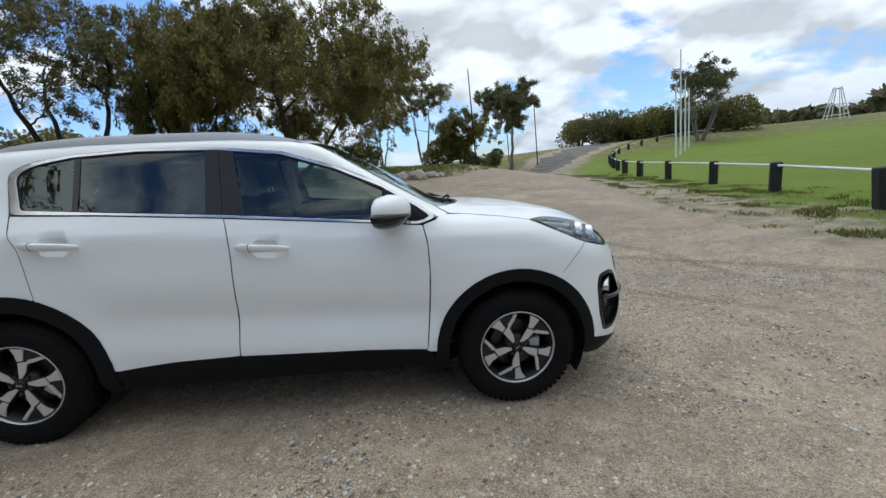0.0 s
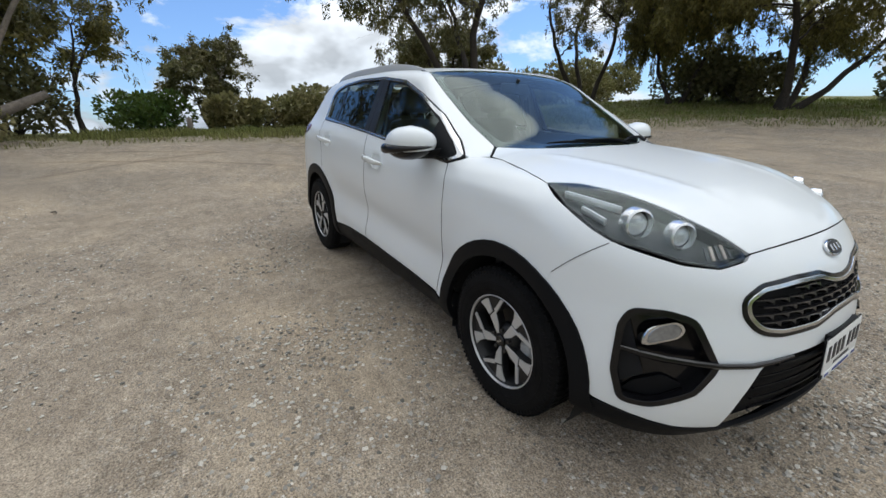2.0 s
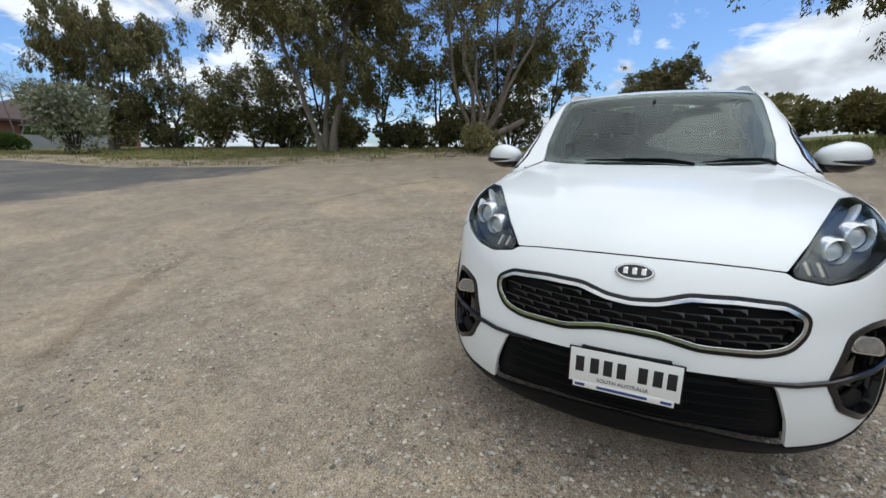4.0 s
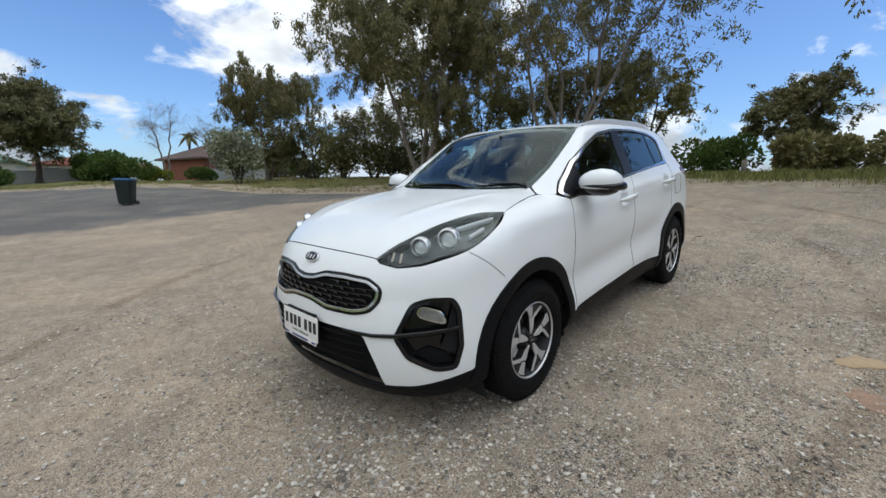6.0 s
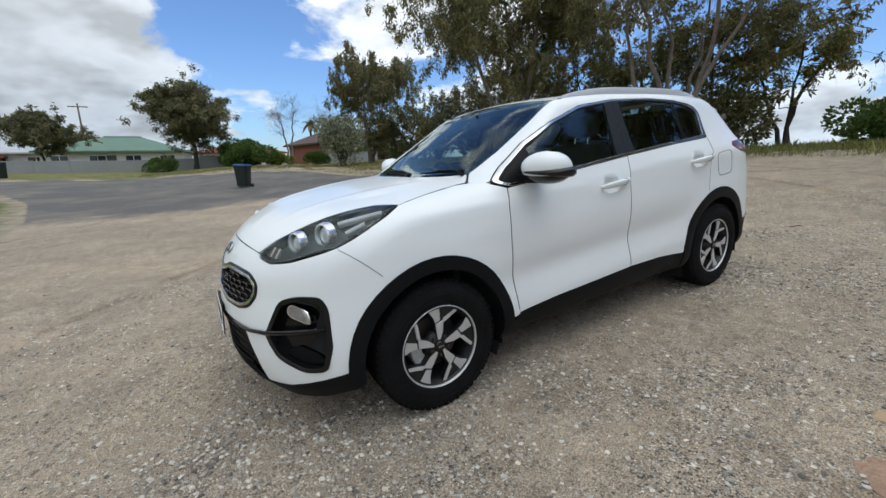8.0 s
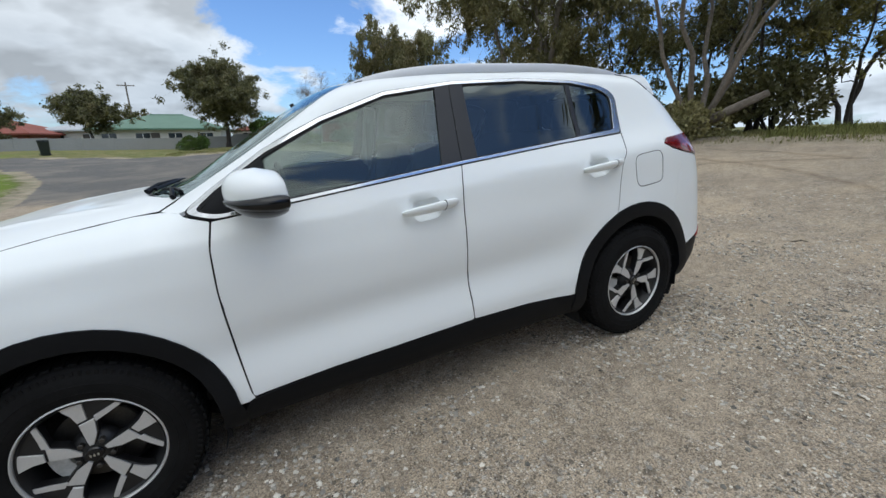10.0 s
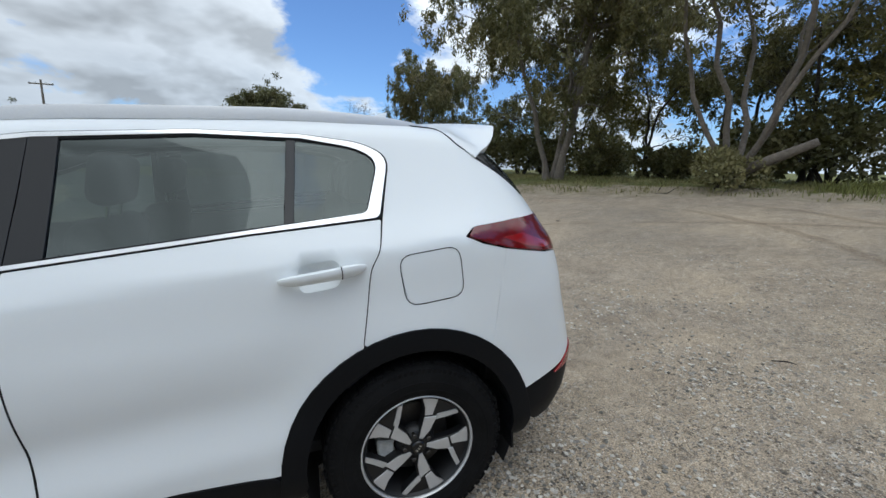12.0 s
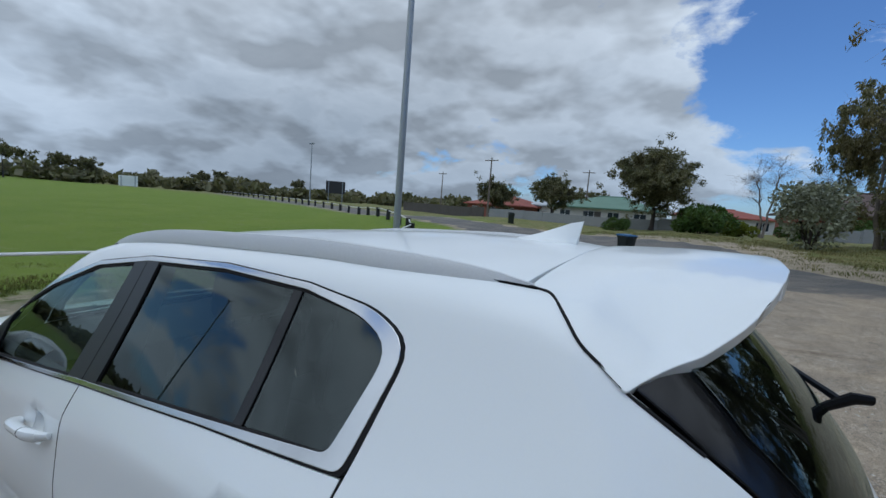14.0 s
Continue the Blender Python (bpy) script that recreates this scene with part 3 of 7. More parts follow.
def on_nose(*pts):
    """Places (y, z) of the nose set onto the surface."""
    q = np.array([(math.atan2(y, 1.0), z) for y, z in pts])
    for _ in range(4):
        p, _n = onto(AROUND_NOSE[1], q)
        q[:, 0] = np.arctan2([a[0] for a in pts], p[:, 0] - 1.1)
    return [tuple(map(float, a)) for a in p]


SEAM = ((0, .931), (.12, .930), (.24, .927), (.36, .921), (.455, .912))
roof = [(.205, 0, 1.595), (.195, .3, 1.59), (.165, .605, 1.57, .02), (0, .593, 1.59), (-.5, .593, 1.60), (-1.0, .593, 1.59), (-1.50, .568, 1.555, .01), (-1.525, .3, 1.57), (-1.53, 0, 1.575)]
panel("roof", sym(roof), straight((0, 0, 1)), PAINT, car, cell=.05, both=False)
hood = [*on_nose(*[(y, z + .003) for y, z in SEAM]), (1.925, .53, 1.0), (1.745, .615, 1.067), (1.53, .705, 1.097), *[(p[0], p[1] - .004, p[2]) for p in on_flank(flank((1.43, 1.083), (1.36, 1.094), (1.28, 1.105), (1.17, 1.117), (1.06, 1.127)))], (.985, .702, 1.13, .006), (.912, .616, 1.16, .012), (.985, .50, 1.16), (1.06, .35, 1.16), (1.10, .2, 1.168), (1.115, 0, 1.172)]
panel("bonnet", sym(hood), straight((.32, 0, 1)), PAINT, car, cell=.04, both=False)

bumper = [*on_nose(*[(y, z - .0015) for y, z in SEAM]), (2.05, .478, .893, .01), (2.02, .58, .873), (1.94, .672, .883), (1.81, .773, .92), *[(p[0] + .003, p[1], p[2], .002) for p in on_flank(flank((1.765, .935), (1.72, .897), (1.68, .86), (1.64, .823), (1.60, .787)))]] + \
    on_flank(arc(HUB_X, ARCH_FRONT, 57, 4, 9)) + [(1.81, .85, .362, .01), (1.90, .78, .337), (2.02, .66, .305), (2.112, .535, .295, .01), (2.13, .505, .42), (2.165, .465, .548, .02), (2.18, .42, .576), (2.235, 0, .588)]
panel("front_bumper", sym(bumper), AROUND_NOSE, PAINT, car, cell=.028, both=False, r=.01, holes=[sym(GRILLE), POD, [(p[0], -p[1], *p[2:]) for p in POD]])
rear_b = [(-2.17, 0, .985, .001), (-2.13, .40, .985, .01), (-2.10, .58, .998), (-2.02, .745, 1.02), (-1.93, .815, 1.035), (-1.84, .83, 1.053), *[(p[0] - .004, p[1], p[2], .002) for p in on_flank(flank((-1.725, 1.08), (-1.711, 1.01), (-1.695, .94), (-1.676, .83), (-1.652, .715)))]] + \
    on_flank(arc(-HUB_X, ARCH, 129, 163, 6)) + [(-1.81, .87, .49, .01), (-2.0, .80, .535), (-2.10, .66, .60), (-2.2, 0, .63)]
panel("rear_bumper", sym(rear_b), AROUND_TAIL, PAINT, car, cell=.03, both=False, r=.01)
low_rear = [(-2.2, 0, .622), (-2.1, .66, .592), (-2.0, .80, .528), (-1.815, .87, .482, .01)] + on_flank(arc(-HUB_X, ARCH, 166, 178, 3)) + [(-1.83, .8, .30, .02), (-2.05, .6, .27), (-2.1, 0, .26)]
panel("rear_lower_bumper", sym(low_rear), AROUND_TAIL, PLASTIC, car, cell=.05, push=-.004, both=False, label="black lower rear bumper")
for s in (1, -1):
    refl = [(-1.93, s * .80, .50), (-2.02, s * .76, .545), (-2.10, s * .66, .57), (-2.03, s * .76, .51)]
    panel("rear_reflector", refl, AROUND_TAIL, material("reflector_red", (.25, .01, .012), .2, grain=.1, coat=.6), car, push=.004, both=False, r=.004, label="red rear reflector")
gate = [(-2.06, 0, 1.168), (-2.01, .48, 1.178), (-1.93, .625, 1.245, .02), (-1.905, .645, 1.262, .008), (-1.99, .632, 1.178), (-2.02, .60, 1.15), (-2.12, .52, .995, .02), (-2.17, 0, .99)]
panel("tailgate", sym(gate), straight((-1, 0, .25)), PAINT, car, cell=.05, both=False)
gate_black = [(-1.80, 0, 1.49), (-1.74, .60, 1.455), (-1.70, .655, 1.428, .01), (-1.80, .655, 1.355), (-1.90, .638, 1.268, .01), (-1.94, .615, 1.235, .02), (-2.02, .47, 1.17), (-2.06, 0, 1.16)]
panel("tailgate_surround", sym(gate_black), straight((-.75, 0, .6)), GLOSS, car, cell=.05, push=-.003, both=False, label="black surround of the rear window")
glass_rear = [(-1.81, 0, 1.485), (-1.76, .575, 1.45, .02), (-1.83, .60, 1.36), (-1.93, .585, 1.245, .04), (-2.015, .46, 1.178), (-2.05, 0, 1.17)]
for ob in panel("rear_window", sym(glass_rear), straight((-.75, 0, .6)), GLASS_DARK, car, cell=.05, push=.003, lip=.004, both=False, label="dark tinted rear window"):
    ob.visible_shadow = False


def open_top(p):
    x, y, z = p[..., 0], np.abs(p[..., 1]), p[..., 2]
    return smax(y - side(x, z), z - top(x, y) - .060 * np.clip((-1.53 - x) / .37, 0, 1.15) ** .8 * (1 - 1.45 * np.clip((y - .40) / .22, 0, 1.2)) + .028 * np.clip((y - .45) / .13, 0, 1) * np.clip((-1.62 - x) / .1, 0, 1), .05)


spoil = [(-1.533, 0, 1.58, .0005), (-1.529, .3, 1.575), (-1.515, .568, 1.553, .01), (-1.56, .583, 1.54), (-1.626, .65, 1.48), (-1.695, .672, 1.432, .006), (-1.795, .570, 1.486), (-1.86, .495, 1.53, .05), (-1.905, .41, 1.56, .06), (-1.937, .25, 1.57), (-1.952, 0, 1.58, .0005)]
spoiler = panel("roof_spoiler", sym(spoil)[:-1], straight((0, 0, 1)), PAINT, car, cell=.03, lip=.030, shape=open_top, both=False, label="white roof spoiler")[0]
panel("underside", sym([(p[0] + (.012 if p[0] < -1.8 else 0), p[1] * .985, p[2]) for p in spoil])[:-1], straight((0, 0, 1)), GLOSS, spoiler, cell=.06, push=-.0315, lip=0, shape=open_top, both=False)

# black cladding
front_clad = arc(HUB_X, .475, 1, 177, 22) + flank((.845, .33, .02), (.86, .25, .02), (.935, .25, .01)) + arc(HUB_X, .408, 182, -8, 22) + flank((1.79, .25, .02), (1.83, .30, .02))
panel("wheel_arch_cladding", front_clad, SIDEWAYS, PLASTIC, car, cell=.03, push=.009, lip=.03, label="black front wheel arch cladding")
rear_clad = arc(-HUB_X, .486, 3, 176, 22) + flank((-1.825, .33, .02), (-1.80, .28, .02), (-1.745, .28, .01)) + arc(-HUB_X, .408, 186, -4, 22) + flank((-.90, .25, .02), (-.84, .30, .02))
panel("wheel_arch_cladding", rear_clad, SIDEWAYS, PLASTIC, car, cell=.03, push=.009, lip=.03, label="black rear wheel arch cladding")
sill = [(p[0], p[1], p[2] - .004) for p in LOWER_EDGE[1:]] + flank((-.55, .412), (-.835, .388, .02), (-.89, .31, .01), (-.89, .262, .02), (.90, .262, .02), (.87, .30, .02), (.82, .372, .01))
panel("sill_cladding", sill, SIDEWAYS, PLASTIC, car, cell=.045, push=.004, lip=.02, label="black sill cladding")
lip_top = [(2.225, 0, .345), (2.19, .28, .33), (2.115, .525, .288, .01), (2.02, .66, .298), (1.90, .78, .33), (1.815, .85, .353, .01)]
panel("front_lip", sym(lip_top + [(1.80, .84, .25, .02), (1.9, .72, .215), (2.08, .45, .205), (2.17, 0, .20)]), AROUND_NOSE, PLASTIC, car, cell=.04, push=.004, both=False, label="black front lip")
lower = [(2.235, 0, .584), (2.18, .415, .572), (2.16, .465, .545, .02), (2.13, .50, .42), (2.112, .53, .30, .01), (2.19, .28, .335), (2.225, 0, .35)]
low_grille = panel("lower_grille", sym(lower), AROUND_NOSE, PLASTIC, car, cell=.05, push=-.03, lip=.02, both=False, label="black lower air intake")[0]

# windows, their bright surround and the dark pillars
trim_holes = [DLO_IN]
def between(k):
    """A line between the windows' outer and inner edge."""
    return [tuple(a + (b - a) * (min(1.0, k * 1.36) if 8 <= n <= 10 and k > .5 else k) for a, b in zip(o[:3], i[:3])) + tuple(o[3:]) for n, (o, i) in enumerate(zip(DLO, DLO_IN))]


panel("window_seal", DLO, SIDEWAYS, SHELL, car, cell=.05, push=.001, lip=.01, holes=trim_holes, r=.006, step=.015, label="black rubber seal round the side windows")
panel("window_surround", between(.16), SIDEWAYS, CHROME, car, cell=.05, push=.005, lip=.005, holes=[between(.70)], r=.006, step=.015, label="chrome surround of the side windows")
inset = -.004
PILLAR = material("pillar_film", (.010, .010, .011), .35, grain=.2, grain_size=300, spec=.4)
bp = [(-.150, .9, 1.525, .004), (-.345, .9, 1.533, .004), (-.318, .9, 1.196, .004), (-.132, .9, 1.183, .004)]
pillar_front = [(-.205, .9, 1.531, .002), (-.278, .9, 1.532, .002), (-.233, .9, 1.188, .002), (-.135, .9, 1.180, .002)]
pillar_rear = [(-.283, .9, 1.532, .002), (-.352, .9, 1.534, .002), (-.322, .9, 1.196, .002), (-.239, .9, 1.188, .002)]
panel("door_pillar", pillar_front, SIDEWAYS, PILLAR, (doors["front"][0], doors["front"][1]), push=.003, lip=.012, r=.002, label="black pillar trim")
panel("door_pillar", pillar_rear, SIDEWAYS, PILLAR, (doors["rear"][0], doors["rear"][1]), push=.003, lip=.012, r=.002, label="black pillar trim")
sail = [(.835, .9, 1.131, .01), (.775, .9, 1.180), (.60, .9, 1.285, .006), (.60, .9, 1.128, .006), (.78, .9, 1.114, .01)]
panel("mirror_sail", sail, SIDEWAYS, PLASTIC, (doors["front"][0], doors["front"][1]), push=.001, lip=.01, r=.004, label="black mirror base panel")
win_f = [(.592, .9, 1.288, .006), (.345, .9, 1.400), (.05, .9, 1.490), (-.20, .9, 1.519, .01), (-.138, .9, 1.186, .01), (.46, .9, 1.137), (.592, .9, 1.129, .006)]
win_r = [(-.354, .9, 1.524, .01), (-.70, .9, 1.527), (-.985, .9, 1.508, .01), (-.952, .9, 1.238, .01), (-.84, .9, 1.230), (-.325, .9, 1.198, .01)]
win_q = [(-1.012, .9, 1.505, .01), (-1.212, .9, 1.471, .05), (-1.287, .9, 1.424, .05), (-1.221, .9, 1.252, .02), (-.98, .9, 1.240, .01)]
div = [(-.985, .9, 1.509, .003), (-1.012, .9, 1.507, .003), (-.98, .9, 1.238, .003), (-.952, .9, 1.236, .003)]
for nm, o, mat, who, lab in (("window", win_f, GLASS_CLEAR, "front", "tinted side window"), ("window", win_r, GLASS_DARK, "rear", "dark tinted side window"), ("quarter_window", win_q, GLASS_DARK, "rear", "dark tinted quarter window")):
    calm_glass(panel(nm, o, SIDEWAYS, mat, (doors[who][0], doors[who][1]), cell=.06, push=inset, lip=.004, r=.004, label=lab))
panel("window_divider", div, SIDEWAYS, GLOSS, (doors["rear"][0], doors["rear"][1]), cell=.04, push=.0, lip=.01, r=.002)
WAY_WS = straight((.5, 0, .86))
calm_glass(panel("windscreen", sym(WS), WAY_WS, GLASS_SCREEN, car, cell=.06, push=-.002, lip=.004, both=False, label="clear windscreen"))
ws_in = [(1.02, 0, 1.195), (1.0, .25, 1.19), (.95, .42, 1.19), (.875, .565, 1.19, .05), (.70, .598, 1.27), (.55, .594, 1.36), (.31, .566, 1.495), (.25, .53, 1.535, .06), (.265, .3, 1.55), (.275, 0, 1.555)]
panel("windscreen_border", sym(WS), WAY_WS, GLOSS, car, cell=.05, push=-.007, lip=.006, both=False, holes=[sym(ws_in)], label="black windscreen border")
cowl = [(1.125, 0, 1.165), (1.112, .2, 1.165), (1.072, .35, 1.16), (1.03, .44, 1.16), (1.0, .475, 1.15, .01), (.965, .455, 1.165, .02), (.985, .40, 1.165), (1.02, .25, 1.165), (1.04, 0, 1.17)]
panel("cowl", sym(cowl), straight((0, 0, 1)), PLASTIC, car, cell=.04, push=-.012, lip=.01, both=False, label="black plastic cowl")

# ---- lamps, grille and other parts of the car ----
REFLECTOR = material("lamp_reflector", (.78, .79, .80), .18, metal=.8, grain=.05, grain_size=60)
AMBER = material("amber_lens", (.56, .47, .40), .25, grain=.2, grain_size=120, coat=.6)
REDLENS = material("red_lens", (0.156, 0.004, 0.006), .16, grain=.12, grain_size=25, patch=.45, patch_size=7, coat=.45)
REDGUIDE = material("red_light_guide", (.30, .008, .010), .2, grain=.1, coat=1.0)
BEZEL = material("lamp_bezel", (.070, .073, .078), .34, metal=.4, grain=.1, grain_size=60)
PLATE_WHITE = material("plate_white", (.78, .78, .76), .45, grain=.03, grain_size=80, patch=.05, patch_size=9)
INK = material("plate_ink", (.012, .012, .014), .5, grain=.1)
BLUE = material("plate_blue", (.03, .05, .22), .5, grain=.1)
MIRRORGLASS = material("mirror_glass", (.85, .86, .87), .02, metal=1.0, grain=.01)


def spot(proj, p):
    """The surface point under a place, and its normal."""
    flat, rays = proj
    a, n = onto(rays, flat(np.array([p], float)))
    return Vector(a[0]), Vector(n[0])


def facing(p, n, up=(0, 0, 1)):
    """A pose at p whose y axis looks along n."""
    y = Vector(n).normalized()
    x = y.cross(Vector(up)).normalized()
    return Matrix.Translation(p) @ Matrix((x, y, x.cross(y))).transposed().to_4x4()


def ellipse(rx, rz, n=28, power=2.0):
    out = []
    for k in range(n):
        a = 2 * math.pi * k / n
        c, s = math.cos(a), math.sin(a)
        out.append((rx * math.copysign(abs(c) ** (2 / power), c), rz * math.copysign(abs(s) ** (2 / power), s)))
    return out


def dome(rx, rz, h, rings=5, n=24):
    vs, fs = [], []
    for i in range(rings):
        a = math.pi / 2 * i / rings
        vs += [(x * math.cos(a), h * math.sin(a), z * math.cos(a)) for x, z in ellipse(rx, rz, n)]
    vs.append((0, h, 0))
    fs = [(i * n + k, (i + 1) * n + k, (i + 1) * n + (k + 1) % n, i * n + (k + 1) % n) for i in range(rings - 1) for k in range(n)]
    fs += [((rings - 1) * n + k, len(vs) - 1, (rings - 1) * n + (k + 1) % n) for k in range(n)]
    return vs, fs


def headlamps():
    lp = outline_of(HEAD, LAMP_WAY, .012, .015)
    inner = shrunk(lp, .010)
    bowls = panel("headlamp", [shrunk(lp, .003)], LAMP_WAY, BEZEL, car, cell=.03, push=-.05, lip=0, label="clear headlamp with grey inside and two round projectors")
    for i, (s, bowl) in enumerate(zip((1, -1), bowls)):
        fl = s < 0
        rim = skin(LAMP_WAY[1], [shrunk(lp, .002), shrunk(lp, .009)], .03, -.001, .048)
        mesh_object("housing_rim", rim[0], rim[1], GLOSS, bowl, vnormals=rim[2], flip=fl)
        ln = skin(LAMP_WAY[1], [shrunk(lp, .003)], .03, .0005, .003)
        mesh_object("lens", ln[0], ln[1], GLASS_LAMP, bowl, "clear plastic lens", vnormals=ln[2], flip=fl).visible_shadow = False
        for p, r in (((1.80, .70, .985), .054), ((1.90, .605, .95), .048)):
            q, n = spot(LAMP_WAY, p)
            n = (Vector((.88, .38, .12))).normalized()
            m = facing(q - n * .055, n)
            ring = moved(lathe([(r * .80, .0), (r, .0), (r * 1.10, .004), (r * 1.08, .022), (r * 1.0, .040), (r * .86, .044), (r * .82, .02)], 32), m)
            part("projector_ring", ring, REFLECTOR, bowl, "silver reflector ring", flip=fl)
            part("projector_lens", moved(dome(r * .8, r * .8, .022), m @ Matrix.Translation((0, .012, 0))), material("projector_glass", (.62, .64, .65), .10, metal=.3, grain=.2, grain_size=30, coat=1.0) if i == 0 and r > .045 else bpy.data.materials["projector_glass"], bowl, flip=fl)
        for k in range(5):
            q, n = spot(LAMP_WAY, (2.005 - .012 * k, .50 + .016 * k, .93 - .006 * k))
            b = moved(brick_mesh(.012, .006, .052, .002), facing(q - n * .02, n))
            part("indicator_bar", b, AMBER if k % 2 else BEZEL, bowl, "clear indicator strip", flip=fl)
        for a, c in (((1.50, .755, 1.06), (1.72, .70, 1.045)), ((1.60, .775, 1.02), (1.70, .765, .995))):
            pts = []
            for k in range(6):
                t = k / 5
                q, n = spot(LAMP_WAY, tuple(a[j] * (1 - t) + c[j] * t for j in range(3)))
                pts.append(q - n * .028)
            part("light_guide", tube(pts, .022, 8, .5), material("light_guide", (.82, .83, .84), .3, metal=.1, grain=.05, coat=.8) if i == 0 and a[0] == 1.50 else bpy.data.materials["light_guide"], bowl, flip=fl)


def front_grille():
    lp = outline_of(sym(GRILLE), AROUND_NOSE, .02, .015)
    back_plate = panel("radiator_grille", [shrunk(lp, .010)], AROUND_NOSE, SHELL, car, cell=.04, push=-.05, lip=0, both=False, label="black mesh radiator grille in a chrome frame")[0]
    a = skin(AROUND_NOSE[1], [shrunk(lp, -.002), shrunk(lp, .0125)], .03, .004, .05)
    mesh_object("grille_frame", a[0], a[1], GLOSS, back_plate, "gloss black outer frame", vnormals=a[2])
    b = skin(AROUND_NOSE[1], [shrunk(lp, .012), shrunk(lp, .0215)], .03, .007, .03)
    mesh_object("grille_chrome", b[0], b[1], CHROME, back_plate, "chrome frame", vnormals=b[2])
    clip = shrunk(lp, .022)
    made = None
    for row in range(8):
        z = .650 + .0255 * row
        for k in range(-9, 10):
            y = (k + (row % 2) * .5) * .074
            th = math.atan2(y, 1.05)
            q = np.array([[th - .016, z], [th + .036, z], [th, z + .010]])
            if not inside(q, clip).all():
                continue
            p, n = onto(AROUND_NOSE[1], q, -.020)
            e = Vector(p[1] - p[0])
            if made is None:
                # a low fin with a raised end
                made = bpy.data.meshes.new("grille_fin")
                vs, fs = [], []
                for t, h in ((0, .003), (.35, .004), (.7, .006), (.9, .012), (1, .020)):
                    vs += [(t * .071, 0, -.003), (t * .071, .016, 0), (t * .071, .015, h), (t * .071, -.01, h)]
                for i in range(4):
                    fs += [(i * 4 + j, i * 4 + 4 + j, i * 4 + 4 + (j + 1) % 4, i * 4 + (j + 1) % 4) for j in range(4)]
                fs += [(3, 2, 1, 0), (16, 17, 18, 19)]
                made.from_pydata(vs, [], fs)
                made.materials.append(material("grille_black", (.018, .018, .020), .22, grain=.15, grain_size=80, coat=.5))
            ob = new("grille_fin", made)
            ob.parent = back_plate
            nn = Vector(n[0])
            x = (e - e.dot(nn) * nn).normalized()
            ob.matrix_local = Matrix.Translation(Vector(p[0])) @ Matrix((x, nn, x.cross(nn))).transposed().to_4x4()
    # emblem: a plain oval
    q, n = spot(AROUND_NOSE, (2.14, 0, .884))
    m = facing(q + n * .001, n)
    em = part("emblem", moved(prism(ellipse(.066, .033, 36), 0, .010, .003), m), CHROME, car, "oval chrome emblem")
    part("emblem_field", moved(prism(ellipse(.057, .0255, 32), .008, .0115, .001), m), INK, em)
    for x in (-.030, 0, .030):
        part("emblem_bar", moved(brick_mesh(.016, .003, .026, .001), m @ Matrix.Translation((x, .012, 0))), CHROME, em)


def fog_pods():
    proj = straight((.78, .62, 0))
    lp = outline_of(POD, AROUND_NOSE, .02, .015)
    pods = panel("fog_lamp_pod", [shrunk(lp, .004)], AROUND_NOSE, GLOSS, car, cell=.03, push=-.045, lip=0, label="black fog lamp surround")
    for s, pod in zip((1, -1), pods):
        fl = s < 0
        w = skin(AROUND_NOSE[1], [shrunk(lp, -.002), shrunk(lp, .016)], .03, .005, .05)
        mesh_object("pod_rim", w[0], w[1], GLOSS, pod, vnormals=w[2], flip=fl)
        q, n = spot(AROUND_NOSE, (1.955, .725, .662))
        n = (n + Vector((.5, 0, 0))).normalized()
        m = facing(q - n * .022, n) @ pose(0, 0, 0, 0, -8, 0)
        shape = [(-.078, -.030), (-.062, -.038), (.05, -.030), (.075, -.010), (.072, .016), (.045, .036), (-.04, .030), (-.070, .004)]
        big = rounded(shape, .02, 3)
        lamp = part("fog_lamp", moved(prism(big, -.02, .016, .004), m), CHROME, pod, "fog lamp in a chrome bezel", flip=fl)
        part("fog_lens", moved(prism(big * .80, .012, .019, .004), m), material("fog_lens", (.26, .265, .27), .08, metal=.5, grain=.25, grain_size=40, coat=1.0) if s > 0 else bpy.data.materials["fog_lens"], lamp, flip=fl)
        pts, prof = [], [(1.852, .80, .588), (1.90, .765, .583), (1.96, .72, .578), (2.03, .655, .572), (2.085, .60, .566), (2.14, .51, .562), (2.175, .42, .566), (2.20, .34, .573)]
        for p in prof:
            q, n = spot(AROUND_NOSE, p)
            pts.append(q + n * (.004 if p[1] > .62 or p[1] < .45 else .007))
        part("bumper_blade", tube(pts, [.012, .017, .018, .017, .015, .014, .012, .008], 10, .7), GLOSS, pod, "gloss black blade", flip=fl)
        lo = skin(AROUND_NOSE[1], [outline_of([(1.87, .79, .41), (1.95, .74, .41), (2.03, .67, .47), (1.97, .72, .50), (1.90, .77, .46)], AROUND_NOSE, .015)], .03, -.03, .006)
        mesh_object("lower_duct", lo[0], lo[1], PLASTIC, pod, vnormals=lo[2], flip=fl)


